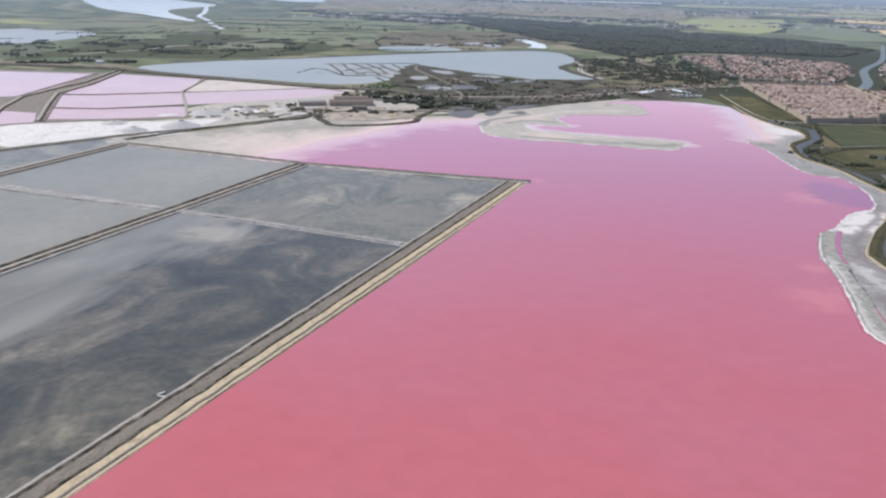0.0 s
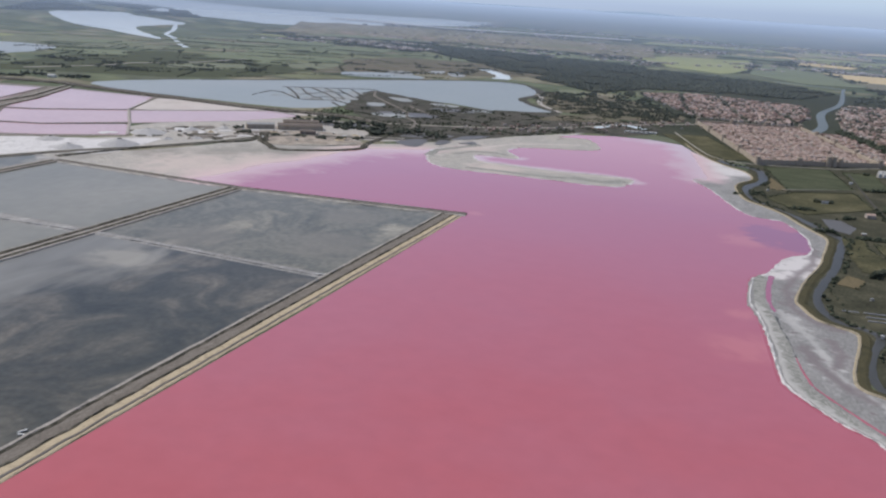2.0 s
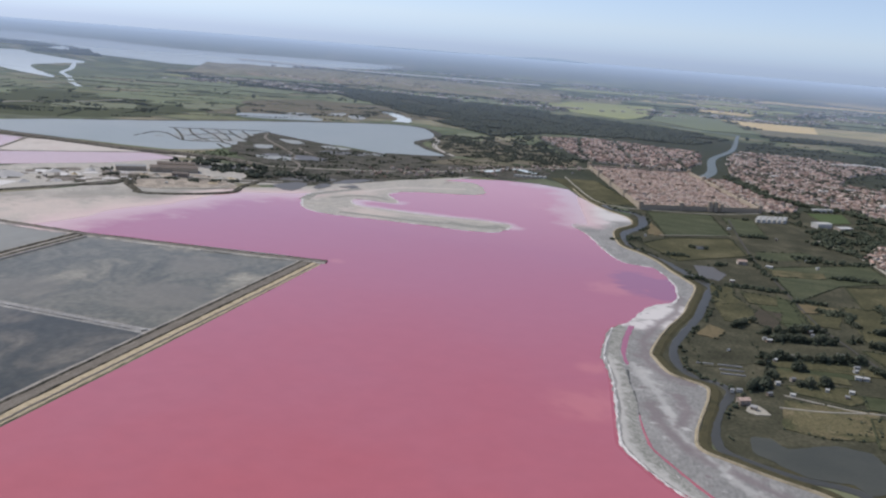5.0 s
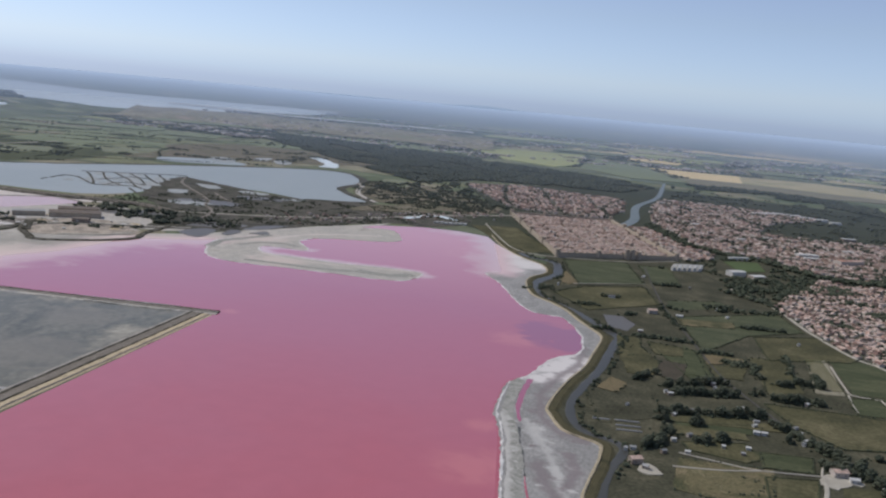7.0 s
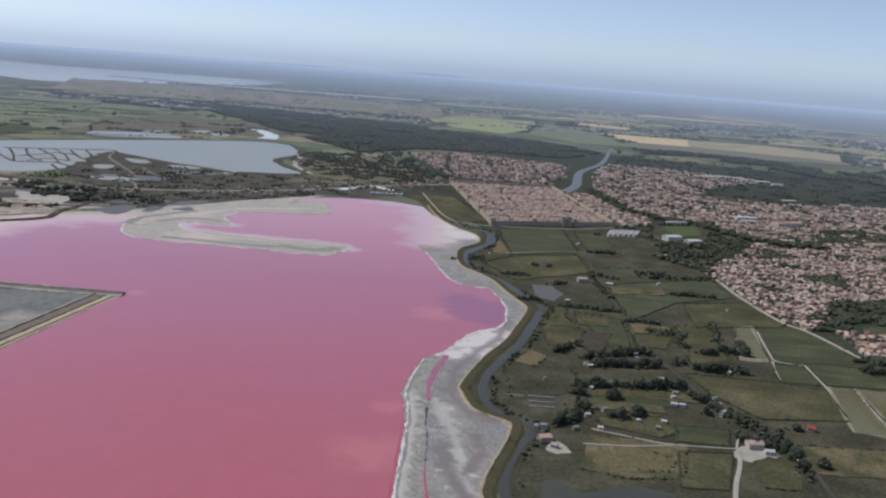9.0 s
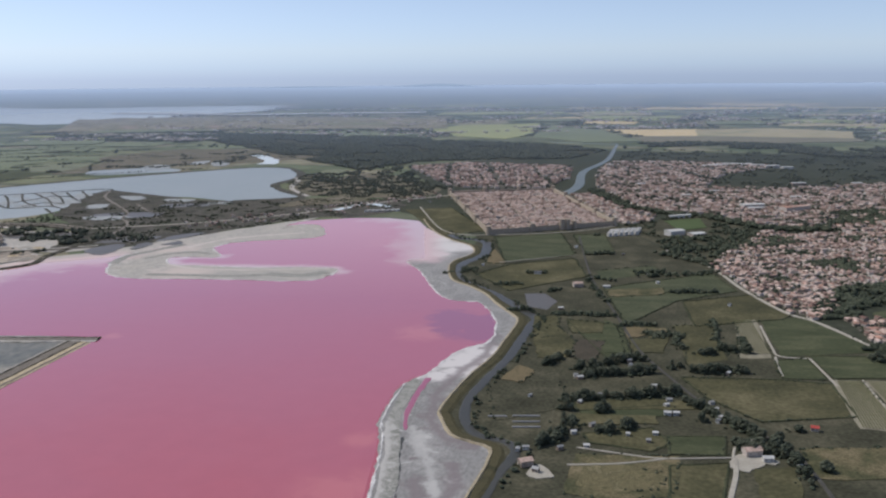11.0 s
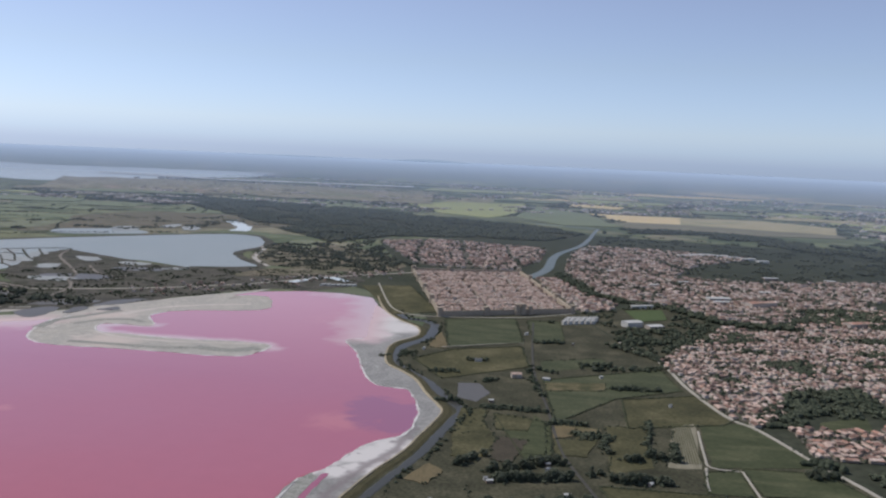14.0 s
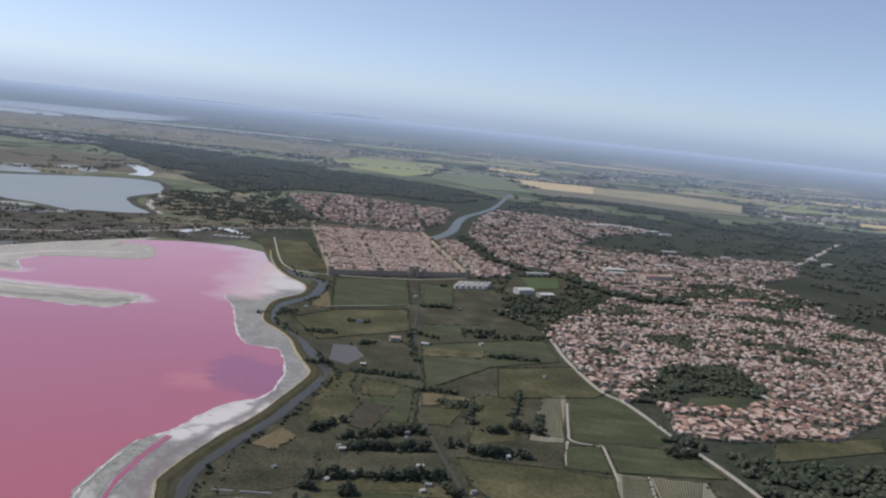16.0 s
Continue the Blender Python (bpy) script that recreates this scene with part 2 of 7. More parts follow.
def silted(m, x0, x1, swing, colour):
    """The bottom turns to pale silt west of a ragged, streaky line between x0 and x1."""
    n, l = m.node_tree.nodes, m.node_tree.links
    co, sep, mp = n.new("ShaderNodeTexCoord"), n.new("ShaderNodeSeparateXYZ"), n.new("ShaderNodeMapping")
    mp.inputs["Rotation"].default_value = (0, 0, 0.35)
    mp.inputs["Scale"].default_value = (1.0, 0.28, 1.0)
    l.new(co.outputs["Object"], sep.inputs[0])
    l.new(co.outputs["Object"], mp.inputs[0])
    rag = n.new("ShaderNodeTexNoise")
    rag.inputs["Scale"].default_value, rag.inputs["Detail"].default_value, rag.inputs["Distortion"].default_value = 0.03, 7, 0.6
    l.new(mp.outputs[0], rag.inputs["Vector"])
    add = n.new("ShaderNodeMath")
    add.operation = "MULTIPLY_ADD"
    l.new(rag.outputs[0], add.inputs[0])
    add.inputs[1].default_value = swing
    l.new(sep.outputs["X"], add.inputs[2])
    edge = n.new("ShaderNodeMapRange")
    edge.inputs["From Min"].default_value, edge.inputs["From Max"].default_value = x0, x1
    l.new(add.outputs[0], edge.inputs["Value"])
    mix = n.new("ShaderNodeMix")
    mix.data_type = "RGBA"
    b = n["Principled BSDF"]
    l.new(edge.outputs[0], mix.inputs["Factor"])
    l.new(b.inputs["Base Color"].links[0].from_socket, mix.inputs["A"])
    mottle, tint = n.new("ShaderNodeTexNoise"), n.new("ShaderNodeValToRGB")
    mottle.inputs["Scale"].default_value, mottle.inputs["Detail"].default_value, mottle.inputs["Distortion"].default_value = 0.035, 8, 0.5
    l.new(mp.outputs[0], mottle.inputs["Vector"])
    l.new(mottle.outputs[0], tint.inputs[0])
    ramp_stops(tint, [(p, tuple(v * k for v in colour)) for p, k in ((0.33, 0.7), (0.5, 0.95), (0.68, 1.2))])
    l.new(tint.outputs[0], mix.inputs["B"])
    l.new(mix.outputs["Result"], b.inputs["Base Color"])


# mauve to the north: grazing sky reflection painted into the brine colour
drift(M_PINK, 250, 800, (0.42, 0.132, 0.194))
drift(M_PINK, 950, 1320, (0.64, 0.225, 0.235))
shallows(M_PINK, [(18, 582, 42), (-3, 856, 38), (-105, 1240, 90), (-240, 806, 14), (-440, 1080, 90), (12, 645, 20)], (0.60, 0.22, 0.23), 0.42)
shallows(M_PINK, [(28, 888, 52), (14, 905, 40), (38, 862, 40)], (0.325, 0.112, 0.185), 1.0, 0.05, 0.12, 0.27)
WEST_EDGE = [(-520, 745), (-533, 800), (-524, 830), (-522, 871), (-500, 934), (-492, 995), (-484, 1040), (-420, 1092)]
EAST_EDGE = [(-185, 1425), (-134, 1396), (-112, 1345), (-96, 1284), (-86, 1235), (-78, 1199), (-66, 1140)]
SPIT_INNER = [(-140, 1062), (-148, 1076), (-203, 1073), (-273, 1066), (-325, 1066), (-345, 1090), (-330, 1111), (-300, 1115)]
M_PINK.node_tree.nodes["Principled BSDF"].inputs["Specular IOR Level"].default_value = 0.36
shore_fade(M_PINK, WEST_EDGE, 60, (0.64, 0.40, 0.37), 1.0)
shore_fade(M_PINK, EAST_EDGE, 48, (0.64, 0.41, 0.38), 1.0)
shore_fade(M_PINK, SPIT_INNER, 18, (0.66, 0.47, 0.44), 0.9)
M_PURPLE = water("purple_brine", [(0.35, 0.108, 0.17), (0.375, 0.118, 0.18)], 0.02)
M_ROSE = water("rose_brine", [(0.40, 0.10, 0.135), (0.43, 0.12, 0.15)], 0.03)
M_LILAC = water("lilac_brine", [(0.50, 0.325, 0.315), (0.56, 0.365, 0.35)], 0.01)
M_LILAC.node_tree.nodes["Principled BSDF"].inputs["Specular IOR Level"].default_value = 0.1
M_GREYPOND = water("grey_brine_over_mud", [(0.075, 0.08, 0.066), (0.135, 0.132, 0.105), (0.19, 0.178, 0.14), (0.12, 0.12, 0.097), (0.235, 0.215, 0.165), (0.34, 0.305, 0.235)], 0.016, 0.3, 0.22, 0.06, (1.0, 0.75, 1), 0.5)
M_DARKPOND = water("dark_brine_over_silt", [(0.034, 0.039, 0.038), (0.052, 0.057, 0.053), (0.075, 0.076, 0.066), (0.13, 0.12, 0.098), (0.21, 0.19, 0.15)], 0.017, 0.3, 0.2, 0.06, (1.0, 0.75, 1), 1.2)
M_PALEPAN = water("pale_mauve_grey_brine", [(0.185, 0.18, 0.145), (0.225, 0.215, 0.175), (0.27, 0.252, 0.205)], 0.008, 0.3, 0.08, 0.04, (1.0, 0.6, 1))
for pan in (M_GREYPOND, M_DARKPOND, M_PALEPAN):
    pan.node_tree.nodes["Principled BSDF"].inputs["Specular IOR Level"].default_value = 0.16
M_LAGOON = water("lagoon_water", [(0.2725, 0.303, 0.2968), (0.3161, 0.3384, 0.3286)], 0.006, 0.4)
# bright sky reflection painted as a pale diffuse water colour
M_BAY = material("sky_pale_water", [(0.57, 0.63, 0.67), (0.62, 0.67, 0.70)], 0.003, 0.9, 0.1, 0.06, 0.0)
M_PALEWATER = water("pale_shallow_water", [(0.22, 0.235, 0.225), (0.30, 0.305, 0.285), (0.38, 0.375, 0.35)], 0.05, 0.5)
M_SHIPCANAL = water("ship_canal_water", [(0.12, 0.145, 0.14), (0.155, 0.175, 0.168)], 0.02, 0.45)
M_CANAL = water("canal_water", [(0.055, 0.056, 0.05), (0.075, 0.072, 0.062)], 0.02, 0.35)
M_CANAL.node_tree.nodes["Principled BSDF"].inputs["Specular IOR Level"].default_value = 0.22
M_MUD = material("grey_salt_mud", [(0.19, 0.183, 0.172), (0.26, 0.248, 0.233), (0.235, 0.225, 0.212), (0.30, 0.285, 0.268), (0.275, 0.262, 0.248), (0.40, 0.38, 0.355)], 0.03, 0.7, 0.3, 0.2, 0.15, stretch=(1.3, 0.6, 1), swirl=1.2, detail=9)
M_MUDTAN = material("pale_beige_mud", [(0.30, 0.275, 0.235), (0.44, 0.40, 0.35), (0.35, 0.325, 0.29), (0.52, 0.47, 0.42)], 0.03, 0.8, 0.3, 0.18, swirl=1.2)
M_SALT = material("white_salt_crust", [(0.37, 0.345, 0.328), (0.57, 0.54, 0.518), (0.64, 0.61, 0.585), (0.43, 0.40, 0.382)], 0.06, 0.7, 0.3, 0.15, 0.15, swirl=1.2)
M_HEAP = material("weathered_salt", [(0.36, 0.34, 0.325), (0.46, 0.44, 0.425), (0.40, 0.38, 0.36)], 0.12, 0.8, 0.2, 0.15, 0.3)
M_TANBANK = material("dry_tan_bank", [(0.41, 0.325, 0.215), (0.50, 0.405, 0.275), (0.32, 0.255, 0.17)], 0.15, 0.95, 0.2, 0.25)
M_TANYARD = material("trodden_tan_earth", [(0.30, 0.25, 0.20), (0.42, 0.355, 0.29), (0.24, 0.205, 0.17), (0.36, 0.31, 0.26)], 0.06, 0.95, 0.2, 0.3)
M_DIRT = material("grey_dirt_track", [(0.145, 0.127, 0.108), (0.235, 0.205, 0.175), (0.185, 0.162, 0.14), (0.29, 0.255, 0.22)], 0.09, 0.95, 0.2, 0.25)
M_DARKVEG = material("dark_scrub", [(0.028, 0.032, 0.02), (0.055, 0.055, 0.035), (0.10, 0.09, 0.06)], 0.2, 0.95, 0.1, 0.5)
M_SCRUB = material("dense_dark_scrub", [(0.022, 0.022, 0.015), (0.04, 0.038, 0.028), (0.10, 0.09, 0.07), (0.21, 0.185, 0.155)], 0.16, 0.95, 0.1, 0.4)
M_BANKGREEN = material("grassy_bank", [(0.045, 0.045, 0.026), (0.085, 0.075, 0.042), (0.065, 0.06, 0.035)], 0.08, 0.95, 0.1, 0.35)
M_SLIVER = material("grey_green_silt", [(0.15, 0.155, 0.13), (0.23, 0.228, 0.20), (0.34, 0.325, 0.295), (0.20, 0.20, 0.175), (0.46, 0.435, 0.40)], 0.10, 0.9, 0.2, 0.25, 0.15, swirl=1.5, detail=8)
shallows(M_MUD, [(-78, 1268, 60), (-52, 1215, 58), (-62, 1172, 40), (-92, 1315, 45), (-35, 1205, 30), (38, 792, 42), (28, 762, 26), (50, 818, 30), (44, 775, 26)], (0.63, 0.585, 0.56), 0.95, 0.06, 0.08, 0.36)
for streak in ([(40, 660), (48, 634), (58, 606), (64, 588)], [(34, 668), (40, 648), (46, 630)], [(60, 600), (66, 570), (78, 546)], [(84, 540), (100, 516), (118, 498)]):
    shore_fade(M_MUD, streak, 5.0, (0.48, 0.458, 0.43), 0.6, 1.0, 0.12)
for damp in ([(53, 863), (55, 808), (45, 775), (36, 722), (42, 678), (55, 655), (74, 647)], [(66, 622), (72, 600), (70, 580)], [(98, 528), (120, 511), (138, 500)], [(50, 600), (58, 575), (70, 552), (86, 533)]):
    shore_fade(M_MUD, damp, 7.0, (0.20, 0.165, 0.165), 0.8, 0.9, 0.1)
shore_fade(M_MUD, EAST_EDGE, 30, (0.59, 0.43, 0.44), 1.0)
M_PALEMUD = material("whitish_drying_mud", [(0.44, 0.385, 0.34), (0.54, 0.48, 0.435), (0.50, 0.42, 0.385)], 0.02, 0.7, 0.3, 0.08, 0.1)
M_DITCH = material("weedy_ditch", [(0.032, 0.036, 0.022), (0.055, 0.06, 0.034), (0.075, 0.075, 0.042)], 0.05, 0.95, 0.1, 0.4)
M_PATH = material("dry_path", [(0.289, 0.242, 0.162), (0.365, 0.306, 0.212), (0.23, 0.196, 0.136)], 0.1, 0.95, 0.2, 0.2)
M_WHITEROAD = material("pale_gravel_track", [(0.33, 0.30, 0.25), (0.42, 0.385, 0.325)], 0.15, 0.95, 0.2, 0.2)
M_LANE = material("worn_lane", [(0.0562, 0.054, 0.0465), (0.0863, 0.081, 0.0713)], 0.1, 0.9, 0.2, 0.2)
M_WETLAND = water("brown_wetland_water", [(0.055, 0.057, 0.045), (0.08, 0.08, 0.062)], 0.04, 0.4)
M_WETLAND.node_tree.nodes["Principled BSDF"].inputs["Specular IOR Level"].default_value = 0.25
M_POND = water("muddy_pond_water", [(0.10, 0.092, 0.082), (0.13, 0.118, 0.105)], 0.04, 0.4)
M_POND.node_tree.nodes["Principled BSDF"].inputs["Specular IOR Level"].default_value = 0.25
M_TRACK = material("rutted_dike_track", [(0.125, 0.107, 0.09), (0.21, 0.182, 0.153), (0.16, 0.137, 0.115), (0.27, 0.235, 0.197)], 0.07, 0.95, 0.2, 0.3, stretch=(2.5, 0.5, 1))
M_CREST = material("bare_dike_crest", [(0.24, 0.215, 0.19), (0.38, 0.34, 0.30), (0.30, 0.27, 0.24)], 0.1, 0.95, 0.2, 0.3)
M_ASPHALT = material("asphalt", [(0.10, 0.10, 0.10), (0.15, 0.145, 0.14)], 0.15, 0.9, 0.3, 0.2)
M_MARSH = material("marsh", [(0.036, 0.037, 0.03), (0.058, 0.056, 0.045), (0.10, 0.09, 0.075), (0.05, 0.052, 0.036), (0.075, 0.068, 0.054)], 0.022, 0.95, 0.15, 0.4)
M_MARSHTAN = material("brown_salt_marsh", [(0.1008, 0.0935, 0.065), (0.168, 0.143, 0.1064), (0.1232, 0.1155, 0.0784), (0.2464, 0.209, 0.168)], 0.012, 0.95, 0.1, 0.3)
M_HEATH = material("dry_heath", [(0.17, 0.155, 0.105), (0.27, 0.235, 0.17), (0.20, 0.185, 0.12), (0.30, 0.225, 0.18)], 0.006, 0.95, 0.1, 0.3)
M_MEADOWFAR = material("dull_meadow", [(0.0375, 0.0435, 0.0315), (0.0488, 0.054, 0.0375), (0.0638, 0.066, 0.0465)], 0.008, 0.95, 0.1, 0.25)
M_TOWNGROUND = material("town_ground", [(0.072, 0.069, 0.0552), (0.132, 0.115, 0.0978), (0.06, 0.0633, 0.0414), (0.204, 0.1725, 0.1495)], 0.05, 0.95, 0.15, 0.3)
FIELD = {
    "green": material("green_crop", [(0.0463, 0.0545, 0.0288), (0.0693, 0.0776, 0.0422), (0.1117, 0.1131, 0.0635)], 0.02, 0.95, 0.1, 0.25, stretch=(1, 3, 1)),
    "dark": material("dark_meadow", [(0.0416, 0.0407, 0.0266), (0.066, 0.0639, 0.0419), (0.116, 0.105, 0.0699)], 0.03, 0.95, 0.1, 0.35),
    "olive": material("olive_meadow", [(0.0541, 0.053, 0.0296), (0.0854, 0.0802, 0.0431), (0.1452, 0.1272, 0.0724)], 0.025, 0.95, 0.1, 0.28),
    "dry": material("dry_meadow", [(0.058, 0.062, 0.034), (0.085, 0.082, 0.044), (0.15, 0.125, 0.072), (0.20, 0.165, 0.10)], 0.05, 0.95, 0.1, 0.35),
    "tan": material("stubble", [(0.13, 0.103, 0.061), (0.168, 0.134, 0.078), (0.11, 0.09, 0.054)], 0.03, 0.95, 0.1, 0.15, stretch=(3, 1, 1)),
    "pale": material("pale_vineyard", [(0.20, 0.18, 0.13), (0.28, 0.255, 0.19)], 0.03, 0.95, 0.1, 0.2, stretch=(6, 1, 1)),
    "vine": material("vine_leaves", [(0.10, 0.105, 0.06), (0.14, 0.14, 0.08)], 0.2, 0.95, 0.1, 0.3),
    # lighter copy of green for farther fields, with haze paleness painted in
    "fresh": material("paled_green_crop", [(0.055, 0.064, 0.037), (0.075, 0.083, 0.048), (0.105, 0.106, 0.064)], 0.02, 0.95, 0.1, 0.3, stretch=(1, 3, 1)),
    "turf": material("sports_turf", [(0.075, 0.10, 0.045), (0.09, 0.118, 0.052)], 0.05, 0.95, 0.1, 0.15),
    "straw": material("bleached_grass", [(0.075, 0.078, 0.04), (0.16, 0.135, 0.075), (0.11, 0.10, 0.055), (0.24, 0.20, 0.12)], 0.12, 0.95, 0.1, 0.3, swirl=0.8),
    "soil": material("ploughed_soil", [(0.055, 0.048, 0.036), (0.085, 0.072, 0.054)], 0.08, 0.95, 0.1, 0.25),
    "lime": material("pale_green_crop", [(0.137, 0.154, 0.0599), (0.171, 0.179, 0.0727)], 0.006, 0.95, 0.1, 0.12),
}
# paler copies of the crop colours: haze painted in, veil dimming offset
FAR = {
    "lime": material("hazed_pale_crop", [(0.28, 0.295, 0.14), (0.34, 0.345, 0.165)], 0.006, 0.95, 0.1, 0.12),
    "green": material("hazed_green_crop", [(0.165, 0.187, 0.115), (0.20, 0.22, 0.135)], 0.006, 0.95, 0.1, 0.12),
    "tan": material("hazed_stubble", [(0.5824, 0.44, 0.2415), (0.672, 0.528, 0.3045)], 0.006, 0.95, 0.1, 0.12),
    "dry": material("hazed_dry_crop", [(0.30, 0.26, 0.16), (0.40, 0.34, 0.21), (0.24, 0.24, 0.14)], 0.006, 0.95, 0.1, 0.12),
    "brown": material("hazed_brown_soil", [(0.17, 0.155, 0.11), (0.22, 0.20, 0.14)], 0.006, 0.95, 0.1, 0.12),
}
# pasture green greyed as well, towards its look through haze
M_PASTURE = material("bright_pasture", [(0.148, 0.166, 0.107), (0.2, 0.208, 0.138), (0.129, 0.14, 0.0963)], 0.012, 0.95, 0.1, 0.25)
# foliage lifted and tinted blue-grey: aerial haze is painted into these colours
M_LEAF = material("foliage", [(0.0546, 0.0646, 0.0445), (0.0791, 0.0891, 0.0604), (0.115, 0.122, 0.0819)], 0.3, 0.8, 0.2, 0.35, rand=0.5)
M_WOODS = material("woodland_foliage", [(0.0607, 0.069, 0.0542), (0.081, 0.0887, 0.067), (0.1092, 0.112, 0.0828)], 0.02, 0.95, 0.1, 0.2, rand=0.3, island=True)
M_GROVE = material("grove_foliage", [(0.0511, 0.0605, 0.0417), (0.0699, 0.0806, 0.0551), (0.0968, 0.105, 0.0712)], 0.02, 0.95, 0.1, 0.25, rand=0.4, island=True)
M_BARK = material("bark", [(0.09, 0.07, 0.05), (0.14, 0.11, 0.08)], 1.5, 0.95, 0.1, 0.3)
M_ROOF = material("terracotta_tiles", [(0.207, 0.126, 0.101), (0.373, 0.222, 0.168), (0.632, 0.508, 0.443), (0.454, 0.239, 0.172), (0.312, 0.201, 0.162), (0.481, 0.35, 0.288)], 0.045, 0.9, 0.2, 0.3, rand=1.0)
M_WALL = material("rendered_wall", [(0.27, 0.21, 0.17), (0.36, 0.30, 0.25), (0.50, 0.44, 0.39)], 0.4, 0.9, 0.2, 0.15, rand=0.8)
M_ROOFS = material("terracotta_roofs", [(0.193, 0.123, 0.103), (0.347, 0.224, 0.182), (0.603, 0.481, 0.42), (0.404, 0.232, 0.177), (0.286, 0.188, 0.155), (0.433, 0.322, 0.274)], 0.045, 0.9, 0.2, 0.3, rand=1.0, island=True)
M_OLDROOFS = material("old_town_tiles", [(0.25, 0.175, 0.148), (0.34, 0.245, 0.205), (0.47, 0.375, 0.325), (0.29, 0.197, 0.162), (0.40, 0.295, 0.25)], 0.045, 0.9, 0.2, 0.3, rand=0.6, island=True)
M_WALLS = material("rendered_walls", [(0.30, 0.235, 0.19), (0.42, 0.35, 0.30), (0.58, 0.52, 0.47)], 0.3, 0.9, 0.2, 0.15, rand=0.9, island=True)
M_GREYROOFS = material("mixed_weathered_roofs", [(0.193, 0.126, 0.103), (0.364, 0.247, 0.202), (0.599, 0.485, 0.432), (0.289, 0.208, 0.178)], 0.045, 0.9, 0.2, 0.3, rand=0.95, island=True)
M_PALEROOFS = material("pale_roofs", [(0.22, 0.19, 0.17), (0.42, 0.385, 0.36), (0.60, 0.57, 0.54), (0.34, 0.28, 0.25)], 0.045, 0.9, 0.2, 0.3, rand=0.95, island=True)
M_STONE = material("rampart_stone", [(0.33, 0.27, 0.21), (0.43, 0.36, 0.285), (0.37, 0.31, 0.245)], 0.15, 0.9, 0.2, 0.2)
M_WHITE = material("white_paint", [(0.50, 0.485, 0.455), (0.62, 0.60, 0.57)], 0.2, 0.6, 0.4, 0.08, rand=0.3)
M_REDROOF = material("red_sheet_roof", [(0.40, 0.06, 0.05), (0.48, 0.09, 0.07)], 0.4, 0.7, 0.3, 0.1)
M_GREYROOF = material("grey_sheet_roof", [(0.22, 0.22, 0.22), (0.34, 0.33, 0.32)], 0.2, 0.5, 0.4, 0.15, rand=0.4)
M_BROWNROOF = material("brown_sheet_roof", [(0.16, 0.13, 0.11), (0.22, 0.185, 0.16)], 0.2, 0.9, 0.2, 0.15, rand=0.4)
# emission paints the hills in haze colour, matched to the horizon sky
M_HILL = bpy.data.materials.new("haze_glow_hills")
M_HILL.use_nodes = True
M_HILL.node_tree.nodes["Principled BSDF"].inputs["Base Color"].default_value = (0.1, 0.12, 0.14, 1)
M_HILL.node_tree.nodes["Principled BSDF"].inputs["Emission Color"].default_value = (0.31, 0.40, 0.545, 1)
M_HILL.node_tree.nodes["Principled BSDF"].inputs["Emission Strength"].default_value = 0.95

# ---- tools for building ----
MID = Vector((100.0, 150.0))
EYE_Z = 198.0


def rise(r):
    """Height of the ground at r metres from the middle: flat, then climbing slowly to the far uplands."""
    if r <= 3600:
        return 0.0
    dip = radians(3.15) + (radians(0.62) - radians(3.15)) * (r - 3600) / 1200
    return EYE_Z - r * math.tan(dip)


def ground_z(x, y):
    return rise(math.hypot(x - MID.x, y - MID.y))


def far(x, y):
    """The place on the uplands that lies in line with a spot of a level plain."""
    d = Vector((x, y)) - MID
    r = d.length
    if r > 3600:
        r = 3600 + (radians(3.15) - math.atan(EYE_Z / r)) / radians(2.53) * 1200
    d = MID + d.normalized() * min(r, 4760)
    return d.x, d.y


def mesh_object(name, verts, faces, mats, parent=None, face_mats=None, smooth=False):
    me = bpy.data.meshes.new(name)
    me.from_pydata([tuple(v) for v in verts], [], faces)
    for m in (mats if isinstance(mats, (list, tuple)) else [mats]):
        me.materials.append(m)
    if face_mats is not None:
        me.polygons.foreach_set("material_index", face_mats)
    if smooth:
        me.polygons.foreach_set("use_smooth", [True] * len(me.polygons))
    me.update()
    ob = new(name, me)
    if parent:
        ob.parent = parent
    return ob


def part(name, bm, mat, parent, label=""):
    me = bpy.data.meshes.new(name)
    bm.to_mesh(me)
    bm.free()
    me.materials.append(mat)
    ob = new(name, me)
    ob.parent = parent
    return tagged(ob, label) if label else ob


def curve_through(pts, closed=False, step=6.0):
    """A smooth line through the points (Catmull-Rom), sampled about every step metres."""
    pts = [Vector(p) for p in pts]
    n, out = len(pts), []
    for i in range(n if closed else n - 1):
        if closed:
            a, b, c, d = pts[i - 1], pts[i], pts[(i + 1) % n], pts[(i + 2) % n]
        else:
            a, b, c, d = pts[max(i - 1, 0)], pts[i], pts[i + 1], pts[min(i + 2, n - 1)]
        k = max(1, min(40, int((c - b).length / step)))
        for j in range(k):
            t = j / k
            out.append(0.5 * ((2 * b) + (c - a) * t + (2 * a - 5 * b + 4 * c - d) * t * t + (3 * b - a - 3 * c + d) * t ** 3))
    if not closed:
        out.append(pts[-1])
    return out


def wobble(p, amount, size):
    q = Vector((p.x / size, p.y / size, 0.3))
    return Vector((p.x + amount * noise.noise(q), p.y + amount * noise.noise(q + Vector((31.7, 12.1, 5)))))


